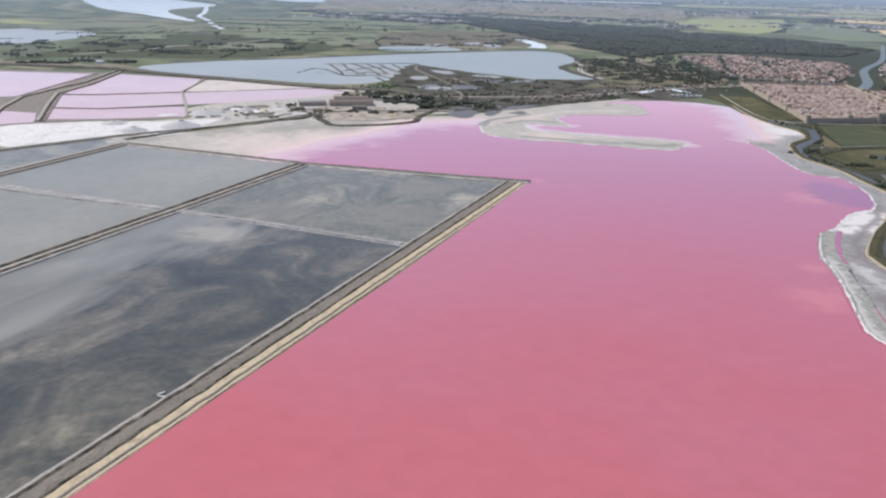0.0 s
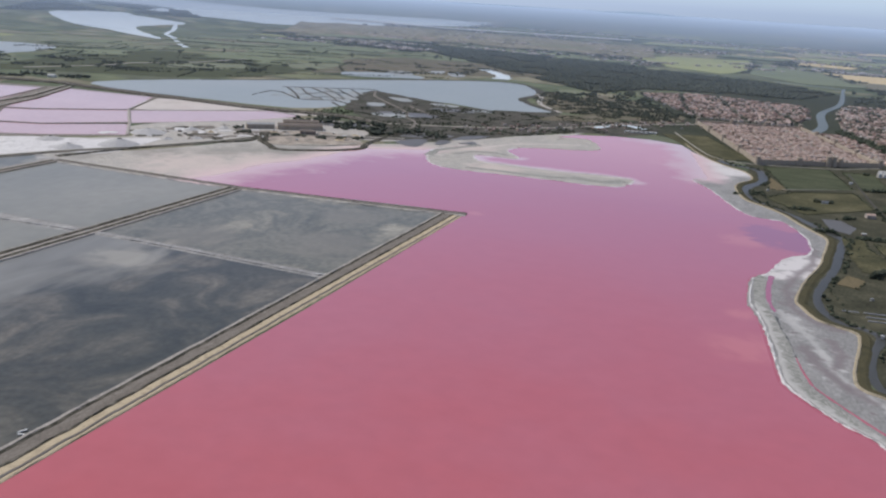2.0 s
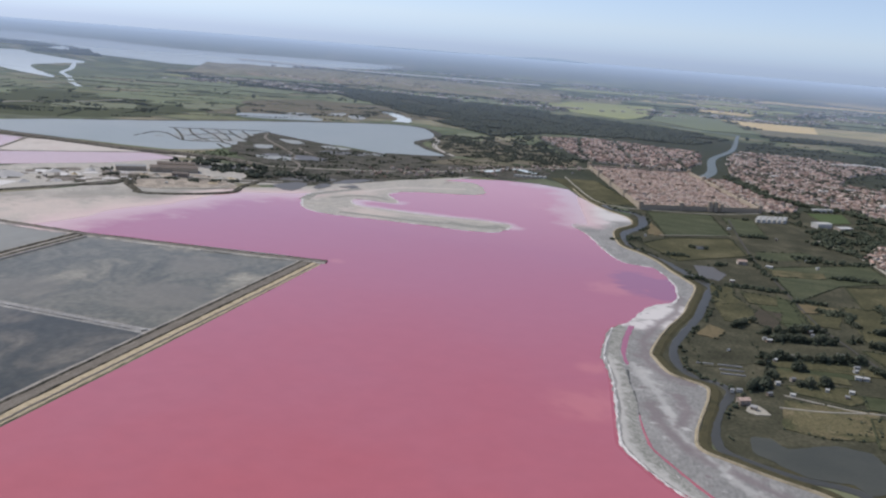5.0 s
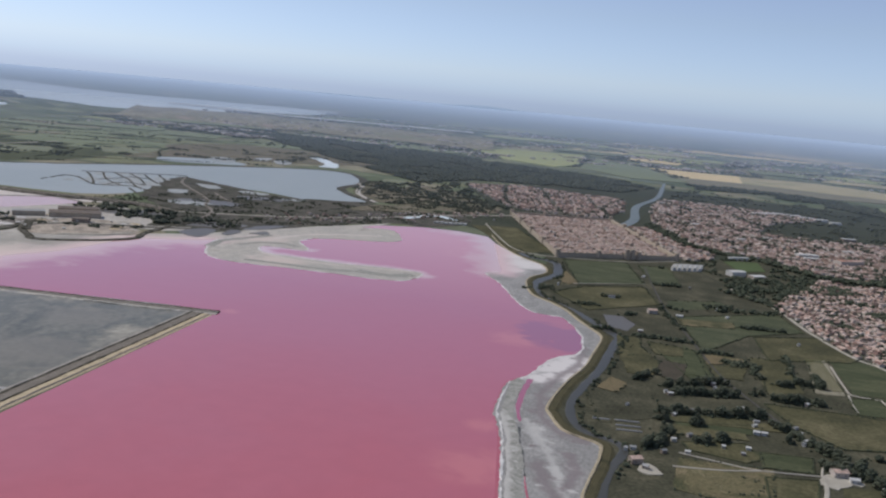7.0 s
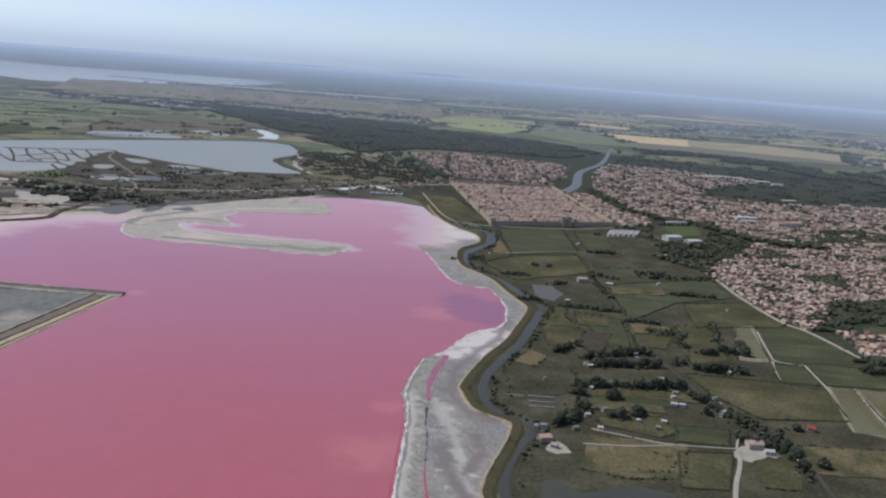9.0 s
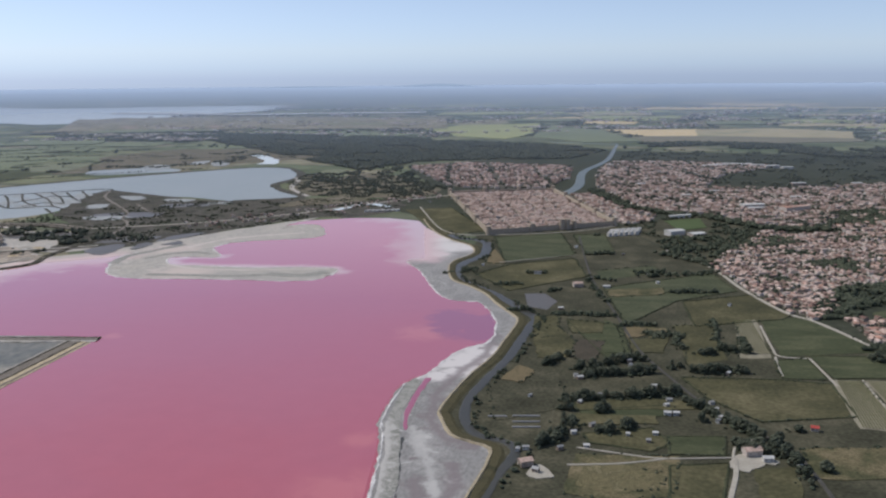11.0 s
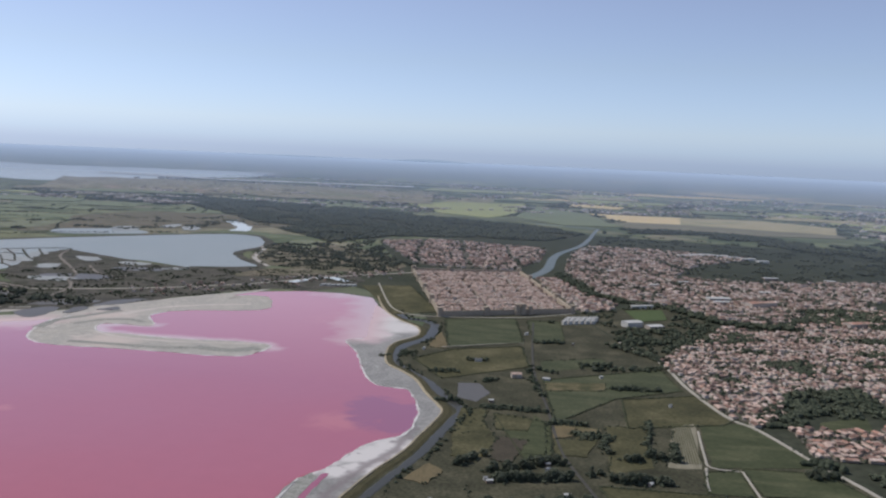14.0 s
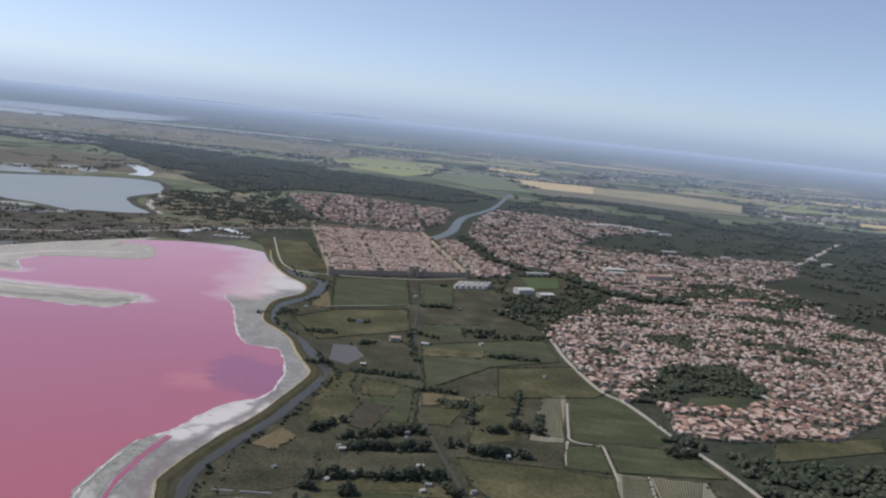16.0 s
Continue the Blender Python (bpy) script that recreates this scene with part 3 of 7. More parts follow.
def sheet(name, pts, z, mat, label, category, smooth=True, rough=0.0, size=12.0, step=6.0, parent=None):
    """A piece of ground or water with a smooth or straight outline, its edge turned down."""
    from mathutils.geometry import tessellate_polygon
    ring = curve_through(pts, True, step) if smooth else [Vector(p) for p in pts]
    if rough and not smooth:
        ring = [a.lerp(q, k / 8) for a, q in zip(ring, ring[1:] + ring[:1]) for k in range(8)]
    if rough:
        ring = [wobble(p, rough, size) for p in ring]
    top = [Vector((p.x, p.y, ground_z(p.x, p.y) + z)) for p in ring]
    n = len(top)
    faces = [tuple(f) for f in tessellate_polygon([[Vector((p.x, p.y, 0)) for p in ring]])]
    area = sum(a.x * b.y - b.x * a.y for a, b in zip(ring, ring[1:] + ring[:1]))
    fixed = []
    for f in faces:
        a, b, c = (ring[i] for i in f)
        fixed.append(f if (b - a).cross(c - a) > 0 else f[::-1])
    verts = top + [v - Vector((0, 0, z + 0.4)) for v in top]
    for i in range(n):
        j = (i + 1) % n
        fixed.append((i, i + n, j + n, j) if area > 0 else (j, j + n, i + n, i))
    ob = mesh_object(name, verts, fixed, mat)
    if parent:
        ob.parent = parent
        return ob
    return tagged(ob, label, category, kind="structure")


def ribbon(name, pts, profile, mat, label="", category="", smooth=True, rough=0.0, size=8.0, step=6.0, parent=None, width=None):
    """A bank, road or strip: a cross-section of (offset to the left, height) drawn along a line."""
    line = curve_through(pts, False, step) if smooth else []
    if not smooth:
        for a, b in zip(pts, pts[1:]):
            a, b = Vector(a), Vector(b)
            k = max(1, int((b - a).length / step))
            line += [a.lerp(b, i / k) for i in range(k)]
        line.append(Vector(pts[-1]))
    verts, faces, m = [], [], len(profile)
    for i, p in enumerate(line):
        d = (line[min(i + 1, len(line) - 1)] - line[max(i - 1, 0)]).normalized()
        left = Vector((-d.y, d.x))
        k = width(i / max(1, len(line) - 1)) if width else 1.0
        for j, (o, z) in enumerate(profile):
            shift = rough * noise.noise(Vector((p.x / size, p.y / size, 7.3 * j))) if rough else 0
            q = p + left * (o * k + shift)
            verts.append((q.x, q.y, ground_z(q.x, q.y) + z))
    for i in range(len(line) - 1):
        for j in range(m - 1):
            a = i * m + j
            faces.append((a, a + 1, a + m + 1, a + m)[::-1])
    ob = mesh_object(name, verts, faces, mat)
    if parent:
        ob.parent = parent
        return ob
    return tagged(ob, label, category, kind="structure")


def inside(p, poly):
    x, y = p
    hit = False
    for (x1, y1), (x2, y2) in zip(poly, poly[1:] + poly[:1]):
        if (y1 > y) != (y2 > y) and x < (x2 - x1) * (y - y1) / (y2 - y1) + x1:
            hit = not hit
    return hit


# ---- the plain ----
radii = [0, 150, 400, 800, 1400, 2200, 3000, 3600] + [3600 + 100 * i for i in range(1, 13)]
spokes = 160
gv = [(MID.x, MID.y, 0)]
for r in radii[1:]:
    for s in range(spokes):
        a = 2 * math.pi * s / spokes
        x, y = MID.x + r * math.sin(a), MID.y + r * math.cos(a)
        z = rise(r)
        if r == 4800:
            z -= 4
        gv.append((x, y, z))
gf = [(0, 1 + (s + 1) % spokes, 1 + s) for s in range(spokes)]
for k in range(len(radii) - 2):
    for s in range(spokes):
        a, b = 1 + k * spokes + s, 1 + k * spokes + (s + 1) % spokes
        gf.append((a, b, b + spokes, a + spokes))
ground = tagged(mesh_object("ground", gv, [f[::-1] if len(f) == 4 else f for f in gf], M_LAND), "wide flat plain of green and tan farmland parcels", "ground", kind="structure")

# added shell 9 m above the ground, standing in for aerial haze
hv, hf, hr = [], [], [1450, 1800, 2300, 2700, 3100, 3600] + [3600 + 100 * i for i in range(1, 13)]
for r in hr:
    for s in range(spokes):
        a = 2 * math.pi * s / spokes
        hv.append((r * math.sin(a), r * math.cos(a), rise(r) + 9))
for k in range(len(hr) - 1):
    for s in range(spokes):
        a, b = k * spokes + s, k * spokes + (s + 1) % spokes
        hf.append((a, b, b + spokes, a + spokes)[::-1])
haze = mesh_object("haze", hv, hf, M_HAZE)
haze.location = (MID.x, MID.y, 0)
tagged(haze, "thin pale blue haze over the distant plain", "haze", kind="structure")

# backdrop ring of hill tops that glows in the painted haze colour
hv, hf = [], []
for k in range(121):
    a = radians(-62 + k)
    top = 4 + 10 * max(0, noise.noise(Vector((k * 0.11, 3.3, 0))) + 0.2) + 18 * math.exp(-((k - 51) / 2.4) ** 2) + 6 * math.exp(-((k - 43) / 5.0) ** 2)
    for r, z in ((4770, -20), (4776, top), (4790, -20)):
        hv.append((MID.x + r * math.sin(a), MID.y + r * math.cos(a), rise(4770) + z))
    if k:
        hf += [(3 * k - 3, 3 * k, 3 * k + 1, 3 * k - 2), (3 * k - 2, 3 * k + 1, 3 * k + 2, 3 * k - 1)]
tagged(mesh_object("backdrop_hills", hv, hf, M_HILL), "faint hills on the horizon with a painted haze-blue glow", "hills", kind="structure")

# ---- the pink lake and its shores ----
LAKE_SHORE = [(-78, 1199), (-66, 1140), (-80, 1124), (-54, 1076), (-31, 1017), (-6, 968), (16, 961), (27, 958), (45, 915), (51, 887), (54, 855), (51, 838),
              (38, 820), (31, 803), (22, 759), (12, 738), (12, 700), (14, 672), (23, 640), (33, 581), (39, 542), (44, 529), (57, 510), (72, 494), (85, 483), (97, 458), (101, 450), (103, 440), (106, 410), (118, 330), (126, 200), (128, -100), (128, -500)]
NORTH_SHORE = [(-560, 790), (-524, 818), (-523, 871), (-500, 934), (-492, 995), (-484, 1040), (-420, 1092), (-404, 1123), (-375, 1193), (-338, 1259), (-304, 1331), (-270, 1372), (-232, 1406), (-178, 1413), (-132, 1394), (-112, 1345), (-96, 1284), (-86, 1235)]
sheet("water_lake", [(138, -500), (-243, -500), (-243, 500), (-247, 775), (-250, 802), (-300, 797), (-474, 768), (-640, 768)] + [(x - 12, y + 8) for x, y in NORTH_SHORE[1:12]] + [(-232, 1409), (-178, 1416), (-130, 1398)] + [(x + 4, y + 2) for x, y in NORTH_SHORE[15:] + LAKE_SHORE[:-6]] + [(118, 400), (134, 200)], 0.10, M_PINK,
      "still rose-pink brine of a large salt lake", "water", smooth=False)
BANK = [(-126, 1412), (-104, 1350), (-80, 1296), (-53, 1254), (-26, 1222), (-16, 1178), (-29, 1135), (-29, 1100), (-15, 1045), (8, 1017), (27, 990), (43, 954), (60, 922), (67, 900), (63, 840), (60, 805), (50, 755),
        (44, 700), (48, 682), (58, 660), (72, 651), (82, 645), (83, 625), (80, 593), (78, 566), (81, 548), (96, 540), (110, 533), (126, 527), (141, 521), (147, 512), (147, 492), (146, 460), (146, 380), (146, 200), (150, -100), (150, -500)]
sheet("mudflat_east", [(-110, 1345), (-96, 1284), (-86, 1235)] + LAKE_SHORE + BANK[::-1][:-2], 0.2, M_MUD, "grey salt-crusted mud flat beside the pink lake", "mud flat", rough=2.0, size=9, step=4)
sheet("mudflat_north", [(-720, 768), (-600, 764), (-540, 770)] + NORTH_SHORE[1:11] + [(-280, 1405), (-330, 1330), (-400, 1220), (-440, 1140), (-500, 1075), (-570, 1020), (-615, 1020), (-655, 905), (-690, 840), (-745, 790)], 0.16, M_MUDTAN,
      "pale beige mud flat at the head of the lake", "mud flat", rough=4.0, size=25, step=6)
SPIT = [(-387, 1035), (-368, 1009), (-342, 999), (-318, 999), (-287, 1003), (-251, 1007), (-222, 1010), (-182, 1011), (-151, 1021), (-144, 1037), (-140, 1062), (-148, 1075), (-172, 1077), (-203, 1072), (-227, 1066), (-273, 1065), (-301, 1066), (-325, 1065), (-340, 1077), (-349, 1103), (-330, 1110), (-302, 1111), (-299, 1124), (-327, 1163), (-323, 1195), (-287, 1222), (-245, 1238), (-225, 1268), (-243, 1318), (-262, 1345), (-300, 1335), (-330, 1300), (-362, 1268), (-376, 1225), (-384, 1164), (-403, 1127), (-408, 1108), (-404, 1078)]
sheet("spit", SPIT,
      0.24, M_MUDTAN, "curved grey-beige mud spit reaching into the lake", "spit", rough=3.0, size=14, step=4)



sheet("shore_silt", [(10, 733), (20, 745), (26, 747), (28, 700), (33, 660), (42, 620), (50, 585), (53, 562), (60, 541), (70, 528), (82, 513), (93, 499), (104, 487), (113, 477), (120, 463), (124, 447), (124, 380), (106, 380), (103, 440), (97, 458), (85, 484), (57, 511), (40, 543), (33, 585), (21, 640), (12, 675)], 0.3, M_MUD, "whitish silt margin of the shore bank", "silt", rough=1.5, size=6, step=3)
ribbon("salt_rim", LAKE_SHORE[1:16], [(1.3, 0.1), (0.5, 0.3), (-0.5, 0.3), (-1.0, 0.1)], M_SALT, "white salt rim along the pink water", "salt", smooth=True, rough=2.2, size=7, step=2, width=lambda t: 0.25 + 1.1 * abs(noise.noise(Vector((t * 23, 2.2, 0)))))
ribbon("salt_rim", LAKE_SHORE[15:], [(1.3, 0.1), (0.6, 0.5), (-0.5, 0.5), (-1.1, 0.1)], M_SALT, "white salt rim along the pink water", "salt", smooth=True, rough=1.6, size=5, step=2, width=lambda t: 0.3 + 1.1 * abs(noise.noise(Vector((t * 40, 8.2, 0)))))
sheet("sliver_bank", [(13, 741), (21, 745), (23, 684), (33, 641), (42, 600), (45, 575), (48, 560), (54, 538), (63, 523), (74, 508), (85, 493), (95, 480), (104, 470), (111, 459), (115, 446), (116, 380), (106, 380), (104, 440), (102, 450), (98, 459), (86, 484), (73, 495), (58, 511), (46, 529), (41, 543), (35, 585), (25, 640), (17, 672)], 0.42,
      M_SLIVER, "narrow grey-green bank along the lake", "bank", rough=1.2, size=6, step=3)
ribbon("pink_channel", [(25, 752), (24, 720), (26, 685), (31, 662)], [(1.9, 0.3), (1.2, 0.36), (-1.2, 0.36), (-1.9, 0.3)], M_PURPLE, "narrow channel of mauve brine", "water", rough=0.8, size=8, step=3, width=lambda t: 0.25 + 0.9 * math.sin(math.pi * (0.35 + 0.6 * t)))
ribbon("pink_channel", [(46, 580), (50, 560), (56, 539), (65, 525), (76, 510), (87, 496), (98, 483), (107, 473), (114, 461), (118, 447), (120, 400)], [(1.5, 0.3), (0.8, 0.46), (-0.8, 0.46), (-1.5, 0.3)], M_ROSE, "narrow channel of pink brine", "water", rough=0.7, size=6, step=2, width=lambda t: min(1.0, 0.1 + 3 * t) * (1.1 - 0.55 * min(1, 4 * t)))
SPIT_EDGE = SPIT[24:17:-1] + SPIT[17::-1] + SPIT[:-4:-1]
for pts, w, m, words in (([(-330, 1016), (-290, 1020), (-250, 1022), (-222, 1028), (-212, 1036)], 4.0, M_SLIVER, "grey-green ridge along the mud spit"), ([(-208, 1040), (-190, 1036), (-165, 1040), (-150, 1058)], 7.0, M_SLIVER, "grey-green flat at the end of the spit"), ([(-334, 1066), (-300, 1052), (-262, 1050), (-226, 1054), (-190, 1064), (-152, 1072)], 1.6, M_PALEMUD, "pale silt ridge along the mud spit"),
                        ([(-396, 1060), (-402, 1100), (-388, 1140), (-372, 1180)], 5.0, M_SLIVER, "grey-green ridge on the mud spit"), ([(-376, 1090), (-362, 1120), (-340, 1135), (-312, 1128)], 4.0, M_SLIVER, "grey-green ridge on the mud spit"), ([(-360, 1160), (-340, 1215), (-305, 1250), (-255, 1280)], 3.0, M_PALEMUD, "pale silt ridge on the mud spit")):
    ribbon("silt_ridge", pts, [(w + 1, 0.2), (w, 0.4), (-w, 0.4), (-w - 1, 0.2)], m, words, "silt", rough=3.0, size=14, step=4)
ribbon("salt_rim", SPIT_EDGE, [(1.3, 0.1), (0.6, 0.34), (-0.5, 0.34), (-1.2, 0.1)], M_SALT, "white salt rim round the mud spit", "salt", smooth=True, rough=2.6, size=9, step=4, width=lambda t: 0.3 + 1.8 * abs(noise.noise(Vector((t * 19, 5.2, 0)))))
ribbon("mud_streak", [(32, 652), (35, 633), (41, 607), (46, 580)], [(0.9, 0.2), (0.45, 0.32), (-0.45, 0.32), (-0.9, 0.2)], M_CANAL, "dark wet rill across the mud", "rill", rough=1.5, size=5, step=3)
ribbon("bank_path", BANK, [(1.0, 0.2), (0.6, 1.0), (-0.6, 1.0), (-1.2, 0.2)], M_PATH, "dry tan path on the bank of the canal", "path", rough=0.5, step=4)
ribbon("canal_bank", BANK, [(7.6, 0.1), (5.4, 0.8), (1.6, 0.9), (1.0, 0.2)], M_BANKGREEN, "grassy canal bank with dry reeds", "bank", rough=1.2, step=4)
CANAL = [(-111, 1416), (-78, 1319), (-53, 1275), (-24, 1262), (-9, 1237), (-4, 1170), (-17, 1125), (-17, 1083), (-7, 1046), (13, 1019), (36, 990), (53, 962), (69, 935), (81, 912), (79, 890), (75, 843), (71, 799), (63, 756), (58, 718), (61, 685), (72, 663), (90, 655), (96, 640), (90, 612), (87, 581), (90, 556), (100, 547), (125, 537), (150, 535), (160, 528), (160, 509), (157, 465), (157, 300), (160, 0), (160, -500)]
ribbon("water_canal", CANAL, [(4.2, 0.06), (3.4, 0.24), (-3.4, 0.24), (-4.2, 0.06)], M_CANAL, "dark still water of a winding canal", "water", rough=1.0, step=4, width=lambda t: 1.0 + 0.3 * math.sin(t * 9))
sheet("pond", [(63, 997), (81, 1001), (94, 973), (87, 942), (69, 952)], 0.2, M_POND, "small grey pond among the meadows", "pond", smooth=False, rough=1.5, size=8)
sheet("pond", [(105, 578), (117, 581), (125, 572), (147, 587), (168, 586), (173, 567), (170, 541), (160, 533), (154, 540), (130, 542), (111, 557)], 0.2, M_WETLAND, "dark shallow wetland pond among reeds", "pond", rough=3, step=4)

sheet("brine_stain", [(139, 495), (141.5, 489), (141, 472), (139.5, 468), (139, 480)], 0.34, M_PINK, "small stain of red-pink brine on the mud", "water", rough=1.0, size=4, step=2)
ribbon("water_margin", [(x - 1.6, y - 0.8) for x, y in LAKE_SHORE[14:]], [(1.6, 0.06), (0.9, 0.125), (-0.9, 0.125), (-1.6, 0.06)], M_ROSE, "darker rose brine along the salt rim", "water", rough=0.9, size=12, step=4)

shore_fade(M_SLIVER, [(x + 3, y) for x, y in LAKE_SHORE[17:28]], 5.0, (0.53, 0.50, 0.47), 0.65, 0.95, 0.15)

# ---- grey evaporation ponds and dikes ----
silted(M_DARKPOND, -302, -330, 165, (0.20, 0.193, 0.17))
shallows(M_DARKPOND, [(-408, 526, 48)], (0.40, 0.365, 0.30))
shallows(M_GREYPOND, [(-300, 640, 70), (-400, 600, 60), (-330, 730, 50)], (0.20, 0.18, 0.145))
shallows(M_MUDTAN, [(-560, 960, 90), (-530, 1005, 60), (-650, 860, 60), (-600, 910, 60), (-700, 800, 50)], (0.25, 0.235, 0.205), 0.7, 0.03)
shore_fade(M_MUDTAN, WEST_EDGE, 46, (0.60, 0.45, 0.44), 1.0)
shallows(M_MUDTAN, [(-585, 835, 120), (-545, 900, 70), (-490, 1015, 70), (-300, 1030, 60), (-370, 1150, 60)], (0.60, 0.49, 0.44))
sheet("pan_bed", [(-250, -310), (-250, 800), (-700, 775), (-760, 790), (-800, 650), (-970, 560), (-970, -310)], 0.06, M_MUD, "grey silt bed between the evaporation pans", "mud", smooth=False)
sheet("water_pan", [(-264, 571), (-468, 570), (-466, 754), (-266, 784)], 0.12, M_GREYPOND, "grey evaporation pan with silted bottom", "water", smooth=False)
sheet("water_pan", [(-482, 570), (-690, 566), (-692, 748), (-482, 752)], 0.12, M_PALEPAN, "grey evaporation pan with silted bottom", "water", smooth=False)
sheet("water_pan", [(-259, -300), (-470, -300), (-468, 560), (-264, 560)], 0.12, M_DARKPOND, "grey evaporation pan with dark silt drifts", "water", smooth=False)
sheet("water_pan", [(-486, -300), (-690, -300), (-690, 546), (-484, 556)], 0.12, M_PALEPAN, "grey evaporation pan with silted bottom", "water", smooth=False)
sheet("water_pan", [(-712, 200), (-960, 200), (-960, 560), (-790, 650), (-745, 770), (-710, 745)], 0.12, M_GREYPOND, "grey evaporation pan with silted bottom", "water", smooth=False)
MAIN = [(-252, -400), (-254, 200), (-256, 500), (-258, 786)]


def strip(pts, a, b, z, mat, name, label, rough=0.5, parent=None):
    return ribbon(name, pts, [(a + 0.6, 0.05), (a, z), (b, z), (b - 0.6, 0.05)], mat, label, "dike", smooth=False, rough=rough, step=5)


strip(MAIN, 9.6, 7.8, 1.2, M_CREST, "dike_crest", "pale earth crest of the main dike", 0.8)
strip(MAIN, 7.7, 5.6, 1.15, M_SCRUB, "dike_ditch", "dark overgrown ditch along the dike", 1.2)
strip(MAIN, 5.6, -1.8, 1.0, M_TRACK, "dike_track", "grey-brown dirt track on the main dike", 0.6)
strip(MAIN, -1.9, -3.1, 1.25, M_SCRUB, "dike_scrub", "broken line of dark scrub on the dike", 1.2)
strip(MAIN, -3.3, -7.6, 0.9, M_TANBANK, "dike_verge", "dry tan verge of the main dike", 0.7)
strip(MAIN, -7.7, -8.6, 0.8, M_DIRT, "dike_foot", "brown foot of the dike at the pink water", 0.8)
strip(MAIN, -8.7, -10.4, 0.4, M_TANBANK, "dike_salt_edge", "thin tan edge at the water", 0.6)
NORTH = [(-246, 795), (-300, 785), (-474, 762), (-700, 757)]
strip(NORTH, 5.6, 2.4, 0.7, M_MUDTAN, "dike_verge", "pale patchy verge of the north dike", 2.2)
strip(NORTH, 2.4, -1.4, 1.2, M_DIRT, "dike_track", "dirt track on the north dike", 0.5)
strip(NORTH, -1.4, -4.4, 1.25, M_SCRUB, "dike_scrub", "dark scrub along the north dike", 1.0)
strip(NORTH, -4.4, -6.6, 0.5, M_TANBANK, "dike_foot", "tan foot of the north dike", 0.8)
DOUBLE = [(-477, -300), (-477, 400), (-475, 564), (-474, 758)]
strip(DOUBLE, 9.0, 7.4, 1.1, M_CREST, "dike_track", "pale earth dike beside a ditch", 0.6)
strip(DOUBLE, 7.4, 3.4, 1.2, M_SCRUB, "dike_scrub", "dark scrub on the dike", 0.9)
strip(DOUBLE, 3.4, -1.4, 0.7, M_CREST, "dike_ditch", "pale muddy strip between two dikes", 0.8)
strip(DOUBLE, -1.4, -5.4, 1.2, M_SCRUB, "dike_scrub", "dark scrub on the dike", 0.9)
strip(DOUBLE, -5.4, -8.0, 1.0, M_CREST, "dike_track", "pale earth dike beside a ditch", 0.6)
THIN = [(-270, 565), (-380, 566), (-474, 564), (-560, 556), (-700, 549)]
strip(THIN, 2.0, -2.4, 0.8, M_MUD, "thin_dike", "thin pale salt-crusted dike between pans", 1.2)
WEST = [(-699, 200), (-699, 587), (-701, 757)]
strip(WEST, 8.0, 3.0, 1.0, M_CREST, "dike_track", "grey earth dike", 0.6)
strip(WEST, 3.0, -2.0, 0.6, M_DARKVEG, "dike_ditch", "dark ditch between two dikes", 0.9)
strip(WEST, -2.0, -8.0, 1.0, M_DIRT, "dike_track", "grey earth dike", 0.6)
WORKS = [(-860, 560), (-788, 669), (-738, 789), (-673, 904), (-645, 966), (-625, 1040), (-590, 1090), (-520, 1120), (-470, 1150)]
strip(WORKS, 6.0, 1.5, 1.0, M_MUDTAN, "works_road", "pale road into the saltworks", 0.6)
strip(WORKS, 1.5, -2.5, 1.0, M_DARKVEG, "works_scrub", "dark scrub beside the works road", 1.0)
strip(WORKS, -2.5, -6.0, 0.8, M_DIRT, "works_verge", "grey verge of the works road", 1.0)

# ---- saltworks ----
sheet("saltworks_yard", [(-900, 740), (-800, 690), (-745, 800), (-680, 910), (-640, 1010), (-560, 1090), (-470, 1130), (-520, 1230), (-640, 1230), (-740, 1160), (-800, 990), (-750, 920), (-880, 800)], 0.14, M_MUDTAN, "pale bare yard of the saltworks", "yard", rough=5, size=20)
sheet("salt_floor", [(-893, 763), (-838, 840), (-768, 882), (-709, 935), (-693, 823), (-744, 790), (-795, 685)], 0.3, M_SALT, "white floor of harvested salt", "salt", rough=4, size=15)
sheet("pan_bed", [(-1400, 1160), (-1160, 1240), (-960, 1262), (-690, 1262), (-760, 1080), (-820, 1000), (-750, 930), (-900, 770), (-1020, 830), (-1120, 920)], 0.1, M_DIRT, "grey-brown earth between the lilac pans", "mud", smooth=False)
for i, pts in enumerate(([(-1100, 930), (-1340, 1150), (-1172, 1211), (-1065, 965)], [(-895, 830), (-955, 895), (-892, 925), (-812, 998), (-756, 934), (-835, 867)], [(-958, 902), (-1040, 990), (-991, 1020), (-903, 1103), (-826, 1016), (-897, 929)],
                         [(-1042, 1002), (-1145, 1229), (-975, 1246), (-908, 1106), (-996, 1024)], [(-896, 1102), (-750, 1250), (-684, 1238), (-724, 1132), (-764, 1081), (-818, 1012)], [(-993, 850), (-939, 860), (-888, 808), (-912, 776)])):
    sheet("water_lilac", pts, 0.2, M_LILAC, "pale lilac crystallising pan", "water", smooth=False)
for line in (((-956, 899), (-894, 926), (-818, 1006)), ((-1041, 996), (-993, 1021), (-905, 1104)), ((-970, 1250), (-903, 1105)), ((-1150, 1232), (-1042, 1004)), ((-1042, 1004), (-880, 815)), ((-1075, 960), (-1175, 1215))):
    strip(list(line), 1.9, -1.9, 1.0, M_TRACK, "pan_dike", "brown earth dike between lilac pans", 0.8)
strip([(-903, 1105), (-822, 1013), (-756, 932)], 1.6, -1.6, 0.9, M_CREST, "pan_dike", "narrow pale dike between lilac pans", 0.8)
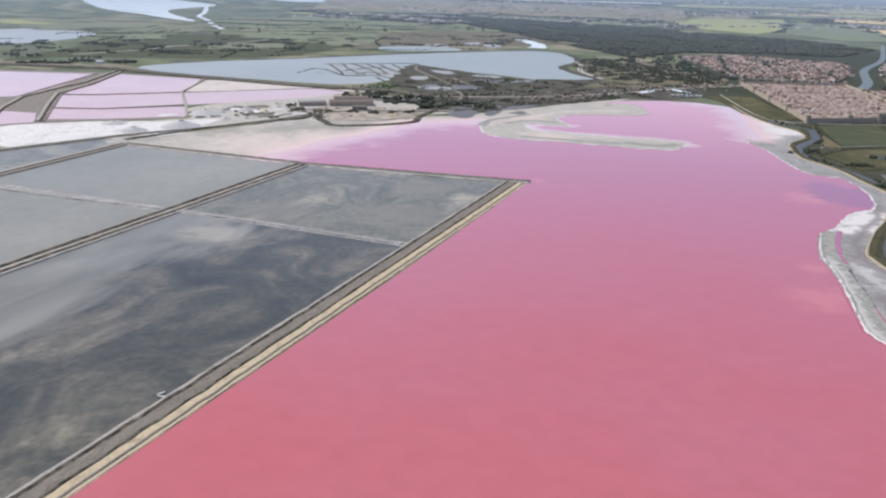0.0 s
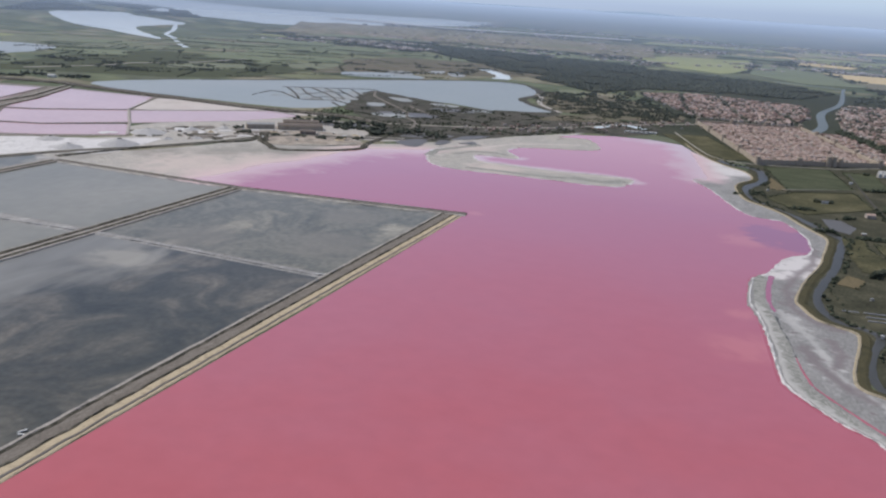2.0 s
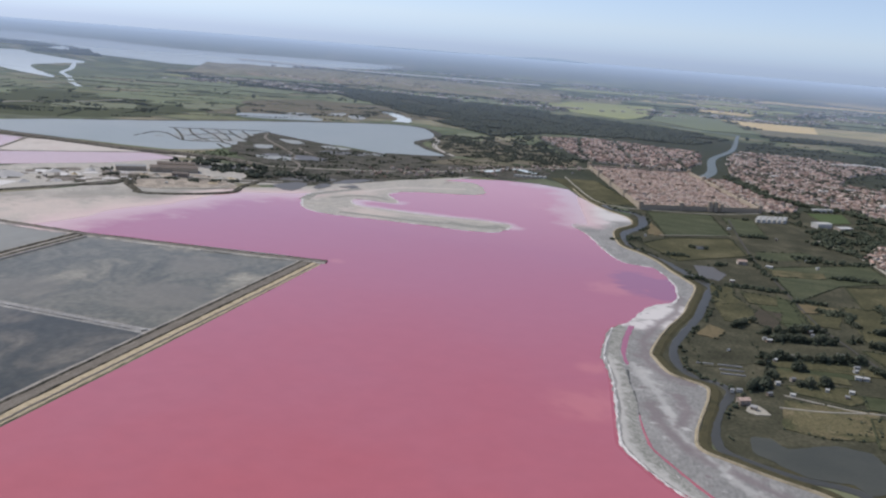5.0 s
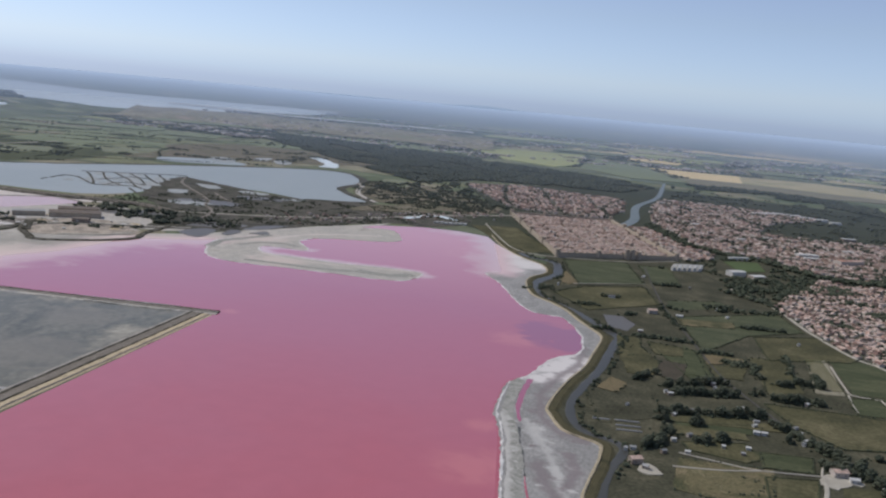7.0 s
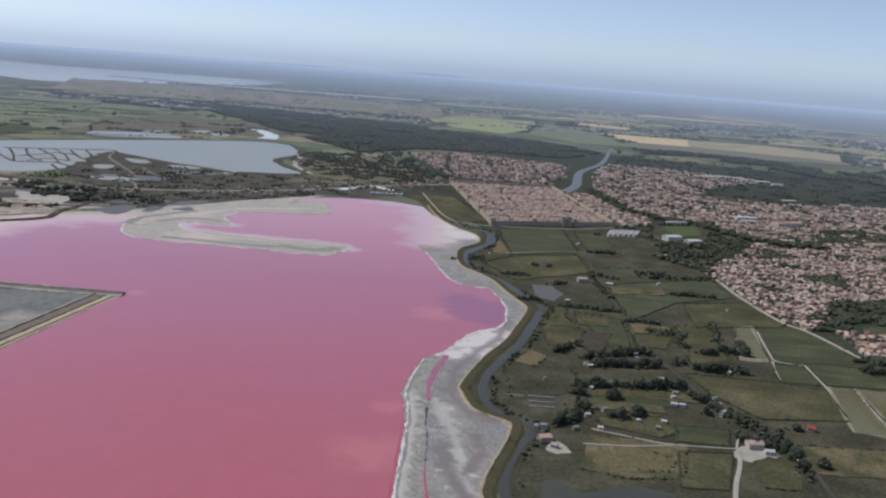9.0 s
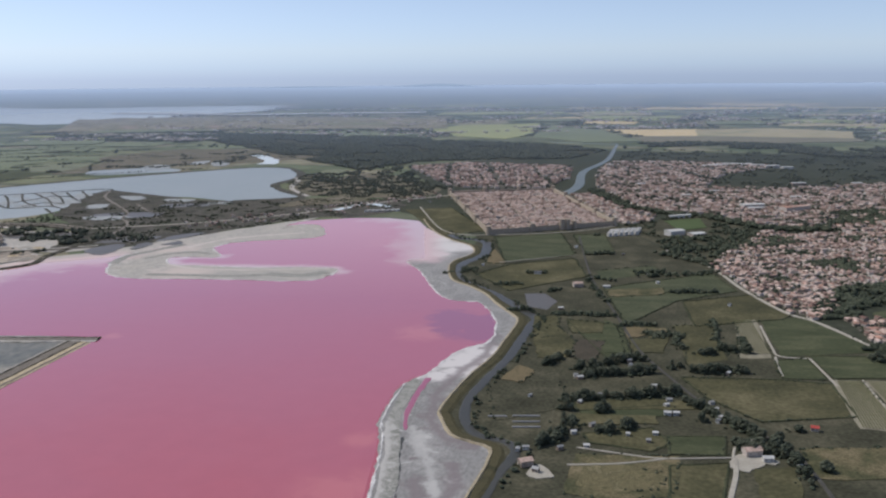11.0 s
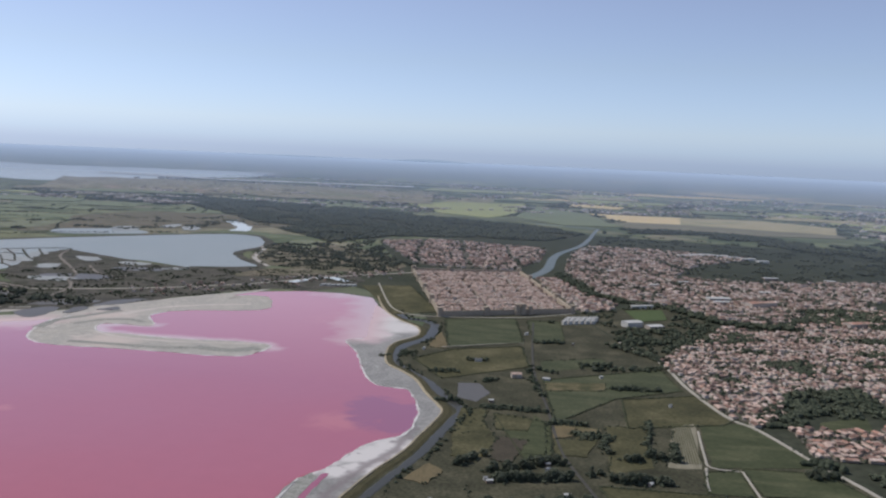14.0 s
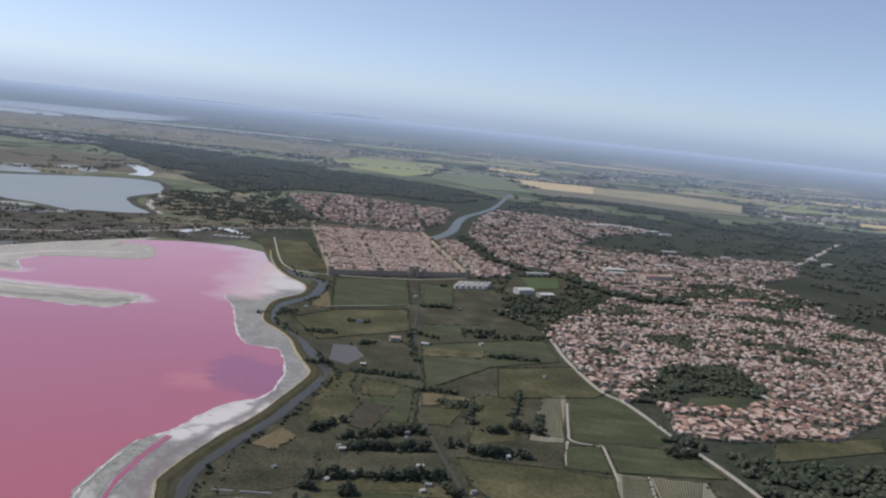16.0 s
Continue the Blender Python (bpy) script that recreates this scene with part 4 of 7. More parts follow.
sheet("dry_pan", [(-905, 1120), (-960, 1240), (-840, 1262), (-700, 1275), (-640, 1282), (-690, 1250), (-755, 1258)], 0.18, M_PALEMUD, "whitish dried-out pan beside the causeway", "salt", rough=5, size=18)
sheet("yard", [(-617, 1030), (-577, 998), (-495, 1064), (-506, 1089), (-578, 1129), (-626, 1092)], 0.42, M_TANYARD, "bare tan terrace of the saltworks", "yard", rough=5, size=12)
rs = random.Random(92)
for i in range(46):
    u, w = rs.random(), rs.random()
    x, y = -790 + 150 * u + 40 * w, 950 + 120 * w + 60 * (u - 0.5)
    a, c = rs.uniform(4, 15), rs.uniform(3, 9)
    t = rs.choice((0.7, 0.9, 2.3))
    ca, sa = math.cos(t), math.sin(t)
    mat, words = rs.choice(((M_SALT, "patch of spilt white salt in the yard"), (M_SALT, "patch of spilt white salt in the yard"), (M_DIRT, "patch of bare grey-brown earth in the yard"), (M_TRACK, "dark trodden earth in the yard"), (M_SCRUB, "dark weeds in the yard")))
    sheet("yard_patch", [(x + ca * px - sa * py, y + sa * px + ca * py) for px, py in ((-a, -c), (a * 0.9, -c * 0.7), (a, c), (-a * 0.7, c * 0.9))], 0.36 + 0.005 * i, mat, words, "yard", rough=4, size=8, step=3)
for pts, w, mat in (([(-609, 1010), (-579, 985), (-557, 970), (-512, 1000), (-484, 1042), (-492, 1076), (-496, 1112), (-493, 1191)], 3.2, M_SCRUB), ([(-640, 1066), (-612, 1020), (-600, 1008)], 5.0, M_SCRUB), ([(-716, 775), (-684, 873), (-650, 950), (-619, 996), (-636, 1041)], 2.2, M_SCRUB), ([(-560, 1010), (-520, 1040), (-505, 1072)], 1.4, M_WHITEROAD)):
    ribbon("works_verge", pts, [(w + 1.5, 0.2), (w, 1.3), (-w, 1.3), (-w - 1.5, 0.2)], mat, "dark overgrown edge of the saltworks" if mat == M_SCRUB else "pale track in the saltworks", "verge", rough=1.6, size=10, step=5)
CAUSEWAY = [(-1480, 1215), (-1215, 1284), (-1026, 1270), (-804, 1264), (-630, 1285), (-560, 1262)]
strip(CAUSEWAY, 15, 10, 1.4, M_SCRUB, "causeway_verge", "dark scrub along the causeway", 2.0)
strip(CAUSEWAY, 10, 2, 1.2, M_DIRT, "causeway", "long grey causeway by the lagoon", 1.0)
strip(CAUSEWAY, 2, -1.5, 1.5, M_SCRUB, "causeway_verge", "dark scrub along the causeway", 1.6)
strip(CAUSEWAY, -1.5, -7, 1.0, M_TRACK, "causeway_shoulder", "brown earth shoulder of the causeway", 1.0)
strip(CAUSEWAY, -8, -12, 1.4, M_SCRUB, "causeway_verge", "dark scrub along the causeway", 2.0)
for line in ([(-1175, 1262), (-1108, 1118), (-1089, 1035), (-1064, 953), (-1010, 870), (-960, 810)], [(-1155, 1254), (-1081, 1103), (-1050, 1004), (-965, 902), (-889, 816)]):
    strip(line, 3.4, 1.0, 1.4, M_SCRUB, "pan_dike_scrub", "dark scrub on a dike between lilac pans", 1.4)
    strip(line, 1.0, -3.0, 1.2, M_CREST, "pan_dike_track", "pale track on a dike between lilac pans", 0.8)
for pts, w in (([(-1448, 1429), (-1398, 1601), (-1401, 1701), (-1344, 1816), (-1327, 2036)], 3.0), ([(-1665, 2838), (-1593, 2866), (-1518, 2813)], 7.0)):
    ribbon("track", pts, [(w + 1, 0.3), (w, 0.8), (-w, 0.8), (-w - 1, 0.3)], M_WHITEROAD, "pale sandy track across the coastal pasture", "track", rough=3, size=40, step=12)

# ---- lagoon, marsh and distant waters ----
sheet("water_lagoon", [(-1180, 1325), (-1100, 1540), (-1015, 1650), (-935, 1775), (-850, 1890), (-755, 2005), (-680, 2080), (-600, 2092), (-537, 2015), (-503, 1934), (-494, 1863), (-496, 1777), (-450, 1700), (-386, 1614), (-480, 1556), (-600, 1590), (-690, 1500), (-730, 1330), (-901, 1297)],
      0.15, M_LAGOON, "wide blue-grey lagoon", "water", rough=6, size=30, step=8)
ribbon("lagoon_shore", [(-1100, 1540), (-1015, 1650), (-935, 1775), (-850, 1890), (-755, 2005), (-680, 2080), (-600, 2092), (-537, 2015), (-503, 1934), (-494, 1863), (-496, 1777), (-450, 1700), (-386, 1614), (-480, 1556)], [(9, 0.1), (6, 0.5), (-6, 0.5), (-9, 0.1)], M_MARSH, "dark reedy shore of the lagoon", "shore", rough=6, size=20, step=8)
ribbon("lagoon_spit", [(-502, 1900), (-478, 1855), (-460, 1780), (-437, 1716), (-375, 1625)], [(5, 0.1), (3, 0.6), (-3, 0.6), (-5, 0.1)], M_MUDTAN, "pale sandy track on the lagoon shore", "shore", rough=2, size=12, step=8)
sheet("field", [(-488, 2025), (-452, 2062), (-405, 1946), (-442, 1913)], 0.5, M_PASTURE, "small bright green meadow by the lagoon", "field", rough=6, size=20)
sheet("marsh", [(-560, 1270), (-620, 1310), (-690, 1385), (-735, 1495), (-768, 1590), (-770, 1655), (-725, 1645), (-634, 1602), (-519, 1552), (-447, 1575), (-386, 1600), (-230, 1600), (-180, 1500), (-230, 1420), (-290, 1400), (-360, 1290), (-430, 1165), (-520, 1130)], 0.22, M_MARSH, "dark marsh with scrub and mud", "marsh", rough=10, size=30)
for pts in ([(-923, 1565), (-882, 1597), (-839, 1629), (-778, 1674), (-751, 1636)], [(-879, 1492), (-809, 1430), (-782, 1430), (-746, 1453), (-697, 1424)], [(-906, 1559), (-860, 1505), (-802, 1427)], [(-891, 1583), (-826, 1499), (-767, 1450)], [(-873, 1594), (-804, 1530), (-743, 1457)], [(-852, 1610), (-791, 1548), (-742, 1483)], [(-826, 1617), (-753, 1533), (-723, 1509)],
            [(-835, 1486), (-826, 1527), (-820, 1566), (-779, 1567)], [(-790, 1443), (-785, 1489), (-742, 1483)], [(-737, 1429), (-688, 1382), (-683, 1419)], [(-895, 1440), (-901, 1489), (-874, 1485)], [(-889, 1407), (-893, 1429)], [(-808, 1637), (-770, 1590), (-745, 1560)]):
    ribbon("marsh_dike", pts, [(2.2, 0.1), (1.1, 0.8), (-1.1, 0.8), (-2.2, 0.1)], M_MARSH, "low dark dike between shallow pans", "dike", rough=2.4, size=12, step=6)
rng = random.Random(5)
for i in range(24):
    t = rng.random()
    x, y = -860 + 110 * t + rng.gauss(0, 14), 1560 - 70 * t + rng.gauss(0, 34)
    a, c = rng.uniform(7, 15), rng.uniform(9, 20)
    ca, sa = math.cos(0.75), math.sin(0.75)
    sheet("marsh_pool", [(x + ca * px - sa * py, y + sa * px + ca * py) for px, py in ((-a, -c), (a * 0.9, -c * 0.8), (a, c), (-a * 0.8, c * 0.9))], 0.3 + 0.006 * i, M_PALEWATER, "pale shallow pan between marsh dikes", "pool", rough=3, size=14)
for pts in ([(-703, 1589), (-652, 1579), (-640, 1544), (-672, 1552)], [(-624, 1359), (-568, 1377), (-557, 1344), (-596, 1335)], [(-690, 1475), (-668, 1490), (-650, 1450), (-672, 1440)], [(-600, 1560), (-560, 1565), (-548, 1540), (-585, 1536)], [(-512, 1530), (-480, 1540), (-470, 1520), (-500, 1512)]):
    sheet("marsh_pool", pts, 0.5, M_PALEWATER, "pale shallow pool in the dark marsh", "pool", rough=7, size=9, step=3)
for pts in ([(-760, 1653), (-724, 1574), (-639, 1475), (-583, 1407), (-562, 1356)], [(-616, 1493), (-548, 1418), (-511, 1424)], [(-562, 1356), (-520, 1300), (-493, 1191)]):
    ribbon("track", pts, [(2.4, 0.3), (1.7, 0.8), (-1.7, 0.8), (-2.4, 0.3)], M_DIRT, "winding grey-brown track through the marsh", "track", rough=1.5, size=20, step=8)
for pts in ([(-640, 1190), (-560, 1185), (-530, 1215), (-600, 1240)], [(-500, 1170), (-440, 1190), (-430, 1225), (-480, 1215)], [(-600, 1350), (-520, 1380), (-540, 1420), (-620, 1390)], [(-560, 1470), (-500, 1490), (-510, 1520), (-570, 1500)], [(-420, 1190), (-395, 1220), (-385, 1260), (-412, 1240)]):
    sheet("marsh_pool", pts, 0.3, M_POND, "shallow grey pool in the marsh", "pool", rough=4, size=12)
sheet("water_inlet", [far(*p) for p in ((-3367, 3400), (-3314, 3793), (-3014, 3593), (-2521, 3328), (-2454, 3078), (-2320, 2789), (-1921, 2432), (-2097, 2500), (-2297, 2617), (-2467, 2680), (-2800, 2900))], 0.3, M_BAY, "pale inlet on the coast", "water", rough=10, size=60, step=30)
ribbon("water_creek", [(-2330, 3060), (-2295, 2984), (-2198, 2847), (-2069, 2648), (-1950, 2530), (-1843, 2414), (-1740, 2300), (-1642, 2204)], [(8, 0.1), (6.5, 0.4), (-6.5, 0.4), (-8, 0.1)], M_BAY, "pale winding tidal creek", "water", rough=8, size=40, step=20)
sheet("water_inlet", [(-2095, 1826), (-1957, 1889), (-1771, 1840), (-1740, 1511), (-2100, 1400)], 0.3, M_LAGOON, "pale inlet on the coast", "water", rough=8, size=40)
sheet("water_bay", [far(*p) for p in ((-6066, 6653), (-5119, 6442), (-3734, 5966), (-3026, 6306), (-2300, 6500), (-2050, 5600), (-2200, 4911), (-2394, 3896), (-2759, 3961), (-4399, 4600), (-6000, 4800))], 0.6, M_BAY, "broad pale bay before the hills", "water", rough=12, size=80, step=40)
sheet("water_strip", [(-1000, 1965), (-915, 2040), (-830, 2030), (-812, 1978), (-940, 1895)], 0.62, M_LAGOON, "narrow pale pool beyond the lagoon", "water", rough=6, size=30)
for x, y, w in ((-838, 2200, 30), (-850, 2310, 36), (-800, 2440, 40), (-745, 2330, 44), (-735, 2220, 30)):
    sheet("marsh_pool", [(x - w, y - 30), (x + w * 0.3, y - 22), (x + w, y + 20), (x - w * 0.2, y + 34)], 0.36, M_PALEMUD, "pale shallow pool in the marsh", "pool", rough=26, size=22)
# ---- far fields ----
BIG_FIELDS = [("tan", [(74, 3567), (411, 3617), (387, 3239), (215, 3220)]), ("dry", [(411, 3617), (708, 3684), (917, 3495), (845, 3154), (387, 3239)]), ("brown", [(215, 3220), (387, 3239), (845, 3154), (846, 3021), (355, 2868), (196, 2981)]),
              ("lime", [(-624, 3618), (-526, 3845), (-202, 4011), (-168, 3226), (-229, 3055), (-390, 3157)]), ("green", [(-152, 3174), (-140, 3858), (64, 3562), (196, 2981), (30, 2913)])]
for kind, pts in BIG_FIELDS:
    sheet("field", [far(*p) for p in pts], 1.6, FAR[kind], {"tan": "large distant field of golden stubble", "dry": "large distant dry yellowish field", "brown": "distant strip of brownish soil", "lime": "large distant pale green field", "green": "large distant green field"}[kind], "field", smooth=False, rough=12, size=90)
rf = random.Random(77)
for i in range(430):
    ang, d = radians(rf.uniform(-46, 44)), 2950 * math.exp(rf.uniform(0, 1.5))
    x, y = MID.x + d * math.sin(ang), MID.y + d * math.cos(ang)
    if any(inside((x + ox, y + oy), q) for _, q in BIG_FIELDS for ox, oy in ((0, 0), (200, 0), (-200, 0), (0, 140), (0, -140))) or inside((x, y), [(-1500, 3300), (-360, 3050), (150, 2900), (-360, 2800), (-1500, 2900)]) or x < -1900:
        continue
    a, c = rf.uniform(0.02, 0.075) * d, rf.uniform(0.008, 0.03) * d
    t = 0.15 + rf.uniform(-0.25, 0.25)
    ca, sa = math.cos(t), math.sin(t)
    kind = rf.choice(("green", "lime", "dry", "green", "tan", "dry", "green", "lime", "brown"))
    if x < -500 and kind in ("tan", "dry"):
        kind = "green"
    sheet("field", [far(x + ca * px - sa * py, y + sa * px + ca * py) for px, py in ((-a, -c), (0, -c), (a, -c * 0.8), (a, c), (0, c), (-a * 0.8, c))], 1.0 + 0.008 * i, FAR[kind], "distant field on the plain, paled for haze", "field", smooth=False, rough=20, size=100)
sheet("field", [(-1478, 1300), (-1628, 1957), (-1159, 2100), (-1060, 1780), (-1129, 1560), (-1407, 1396)], 0.1, FIELD["green"], "green pasture behind the lagoon", "field", rough=10, size=40)

rp = random.Random(51)
for i in range(34):
    u, w = rp.random(), rp.random()
    x, y = -1650 + 900 * u, 1560 + 1100 * w + 250 * (1 - u)
    if any(inside((x + ox, y + oy), [(-1180, 1320), (-1041, 1690), (-915, 1880), (-600, 2150), (-480, 1900), (-386, 1600), (-700, 1290)]) for ox, oy in ((0, 0), (130, 90), (-130, -90), (130, -90), (-130, 90), (160, 0), (0, -120))):
        continue
    a, c = rp.uniform(50, 130), rp.uniform(35, 90)
    t = rp.choice((0.3, 0.5, 0.75))
    ca, sa = math.cos(t), math.sin(t)
    kind = rp.choice(("green", "lime", "lime", "green", "green"))
    sheet("field", [(x + ca * px - sa * py, y + sa * px + ca * py) for px, py in ((-a, -c), (a * 0.8, -c * 0.9), (a, c), (-a * 0.9, c * 0.8))], 0.12 + 0.01 * i, FAR[kind] if kind != "lime" else M_PASTURE, "bright green pasture on the coastal plain", "field", smooth=False, rough=16, size=45)

sheet("field", [(346, 1969), (467, 1989), (626, 2040), (785, 2179), (838, 2480), (617, 2549), (258, 2624), (219, 2436), (362, 2372), (500, 2250)], 0.3, M_MEADOWFAR, "dull green meadows behind the suburb", "field", smooth=False, rough=8, size=60)
sheet("field", [(640, 1330), (800, 1300), (1000, 1450), (1500, 2200), (1500, 2500), (840, 2480), (790, 2180), (700, 1980), (655, 1780), (560, 1640), (600, 1560), (604, 1436)], 0.2, M_MEADOWFAR, "dull green meadows east of the town", "field", smooth=False, rough=8, size=60)
sheet("marsh", [(-400, 1650), (-470, 1790), (-500, 1960), (-430, 2040), (-320, 1960), (-200, 1815), (-170, 1690), (-230, 1630)], 0.24, M_MARSHTAN, "brownish scrubland between lagoon and town", "marsh", rough=12, size=30)
sheet("marsh", [(-1050, 1900), (-860, 2100), (-700, 2230), (-620, 2380), (-740, 2540), (-860, 2572), (-1084, 2560), (-1176, 2303), (-1080, 2120)], 0.49, M_MARSHTAN, "brownish salt marsh beyond the lagoon", "marsh", rough=14, size=40)
for pts in ([(-472, 1124), (-459, 1165), (-439, 1158), (-435, 1103)], [(-426, 1150), (-426, 1184), (-411, 1172), (-415, 1139)], [(-399, 1172), (-388, 1198), (-377, 1180)]):
    sheet("marsh_pool", pts, 0.5, M_POND, "shallow grey pool behind the lake shore", "pool", rough=2, size=10, step=4)
sheet("field", [(-387, 1522), (-362, 1604), (-277, 1655), (-256, 1583), (-372, 1497)], 0.5, M_MARSHTAN, "dry brownish meadow by the marsh road", "field", smooth=False, rough=6, size=20)
ribbon("water_basin", [(-278, 1479), (-262, 1530), (-240, 1550), (-204, 1522)], [(7, 0.3), (6, 0.55), (-6, 0.55), (-7, 0.3)], M_BAY, "pale harbour basin by the marsh road", "water", rough=1.5, step=5)
ribbon("marsh_pool", [(-804, 2406), (-760, 2350), (-725, 2300), (-690, 2240), (-672, 2160)], [(18, 0.4), (15, 0.7), (-15, 0.7), (-18, 0.4)], M_BAY, "winding pale pool beyond the lagoon", "pool", rough=9, size=30, step=10)
ribbon("heath", [(-2000, 3370), (-1840, 3430), (-1590, 3570), (-1290, 3655), (-820, 3740), (-560, 3790)], [(180, 4.0), (90, 4.3), (0, 4.3), (-90, 4.3), (-180, 4.0)], M_HEATH, "tan heath between the forest and the bay", "heath", rough=60, size=170, step=40)
ribbon("sand_bar", [far(*p) for p in ((-2756, 4967), (-2547, 4968), (-2243, 4914), (-1918, 4820), (-1493, 5000), (-932, 5156))], [(12, 4.6), (9, 5.4), (-9, 5.4), (-12, 4.6)], M_SALT, "thin pale sand bar beyond the heath", "sand", rough=6, size=80, step=30)
for pts in ([(-814, 2171), (-803, 2227), (-759, 2139), (-774, 2104)], [(-938, 2079), (-902, 2116), (-849, 2027), (-883, 1995)], [(-870, 2180), (-850, 2230), (-825, 2160), (-845, 2130)]):
    sheet("marsh_pool", pts, 0.8, M_PALEWATER, "pale pool in the brown marsh", "pool", rough=7, size=16, step=5)
for i in range(20):
    x, y = rp.uniform(-2500, -1560), rp.uniform(1950, 3250)
    if x < -1950 and y > 2350:
        continue
    a, c, t = rp.uniform(60, 160), rp.uniform(40, 110), rp.choice((0.3, 0.5, 0.75))
    ca, sa = math.cos(t), math.sin(t)
    sheet("field", [(x + ca * px - sa * py, y + sa * px + ca * py) for px, py in ((-a, -c), (a * 0.8, -c * 0.9), (a, c), (-a * 0.9, c * 0.8))], 0.5 + 0.01 * i, rp.choice((M_PASTURE, FAR["lime"], M_PASTURE, FAR["green"])), "bright green pasture on the coastal plain", "field", smooth=False, rough=16, size=45)
# ---- near fields ----
sheet("meadow", [(-30, 1290), (-120, 1420), (-200, 1500), (-250, 1640), (-200, 1800), (-330, 2150), (100, 2640), (840, 2500), (1500, 2500), (1500, 2200), (1000, 1450), (760, 900), (560, 640), (380, 540), (200, 640), (95, 1000), (-10, 1200)], 0.02, M_MEADOWFAR, "dull green open ground about the town", "meadow", smooth=False, rough=4, size=40)
sheet("meadow", [(165, -480), (163, 300), (163, 500), (158, 530), (112, 540), (96, 548), (92, 600), (200, 640), (380, 560), (380, -480)], 0.04, M_BANKGREEN, "reedy ground between canal and wetland", "meadow", smooth=False, rough=2, size=12)
NEAR = [("fresh", [(-8, 1287), (73, 1327), (99, 1187), (27, 1133)]), ("tan", [(5, 1128), (2, 1216), (28, 1128)]), ("olive", [(4, 1073), (32, 1125), (99, 1167), (116, 1078), (46, 1006)]),
        ("fresh", [(88, 1318), (128, 1327), (141, 1214), (110, 1194)]), ("fresh", [(125, 1108), (183, 1141), (191, 1109), (129, 1063)]), ("fresh", [(133, 1033), (239, 1113), (255, 1038), (198, 991), (154, 906)]),
        ("olive", [(203, 990), (264, 1024), (299, 974), (280, 943), (208, 910)]), ("olive", [(191, 909), (224, 918), (224, 827), (196, 806)]), ("green", [(106, 913), (150, 904), (157, 832), (141, 814)]),
        ("pale", [(241, 925), (258, 940), (255, 834), (233, 831)]), ("green", [(262, 934), (302, 957), (332, 877), (332, 862), (262, 840)]), ("green", [(256, 830), (279, 839), (284, 793), (255, 791)]),
        ("olive", [(190, 782), (252, 788), (284, 785), (287, 728), (230, 710), (203, 745)]), ("pale", [(287, 794), (305, 795), (309, 706), (283, 710)]), ("pale", [(306.5, 795), (340, 800), (347, 760), (312, 706)]), ("green", [(281, 845), (334, 851), (355, 811), (288, 796)]),
        ("dark", [(66, 744), (111, 762), (123, 717), (79, 685)]), ("olive", [(121, 738), (144, 732), (180, 744), (179, 728), (125, 709)]), ("olive", [(402, 894), (490, 941), (482, 909), (392, 853)]),
        ("dry", [(127, 647), (182, 653), (176, 606), (150, 596), (125, 600)]), ("straw", [(135, 644), (159, 635), (174, 630), (170, 612), (145, 604), (130, 610)]), ("olive", [(176, 640), (206, 649), (198, 600), (174, 595)]), ("green", [(128, 712), (183, 730), (180, 712), (128, 692)]), ("olive", [(130, 675), (169, 690), (178, 668), (167, 657), (134, 663)]),
        ("green", [(176, 679), (208, 684), (205, 658), (177, 655)]), ("dry", [(246, 674), (300, 686), (288, 645), (245, 637)]), ("olive", [(218, 645), (238, 649), (236, 612), (216, 609)]), ("tan", [(71, 760), (82, 789), (93, 779), (87, 753)]),
        ("dry", [(170, 903), (188, 900), (186, 872), (172, 868)]), ("dry", [(135, 1024), (188, 1040), (189, 1014), (138, 996)]), ("olive", [(-174, 1498), (-108, 1528), (-24, 1331), (-74, 1289)]), ("olive", [(97, 900), (84, 860), (92, 810), (110, 800), (118, 850)]), ("green", [(357, 978), (397, 1004), (394, 965), (357, 949)])]
NEAR += [("olive", [(79, 920), (100, 923), (102, 865), (85, 854)]), ("olive", [(107, 915), (135, 911), (137, 879), (112, 874)]), ("soil", [(115, 859), (138, 856), (132, 806), (118, 810)]), ("green", [(137, 921), (146, 905), (153, 830), (137, 827)]), ("tan", [(153, 898), (171, 909), (168, 876), (155, 866)]),
         ("olive", [(155, 866), (185, 871), (181, 835), (159, 831)]), ("olive", [(122, 731), (196, 737), (196, 724), (123, 710)]), ("olive", [(124, 704), (171, 708), (171, 696), (125, 687)])]
WORDS = {"green": "flat green crop field", "fresh": "green field near the rampart, paled for haze", "tan": "small stubble field of dry tan straw", "dark": "rough dark meadow", "olive": "olive-green meadow", "dry": "dry yellowed meadow with bare patches", "pale": "pale field in fine rows", "lime": "pale green field", "soil": "dark brown ploughed plot", "straw": "patch of bleached dry grass"}
sheet("meadow", [(90, 545), (80, 640), (70, 650), (55, 665), (50, 690), (50, 720), (58, 770), (66, 850), (70, 905), (50, 945), (12, 1005), (-24, 1060), (-28, 1100), (-14, 1170), (-24, 1240), (-30, 1290), (139, 1390), (200, 1235), (239, 1150), (260, 1052), (285, 969), (305, 940), (332, 875), (354, 828), (370, 790), (360, 560)], 0.05, FIELD["dark"], "rough dark meadows between canal and suburb", "meadow", smooth=False, rough=1.5, size=10)
for i, (kind, pts) in enumerate(NEAR):
    sheet("field", pts, 0.08 + 0.012 * i, FIELD[kind], WORDS[kind], "field", smooth=False, rough=2.2, size=9)

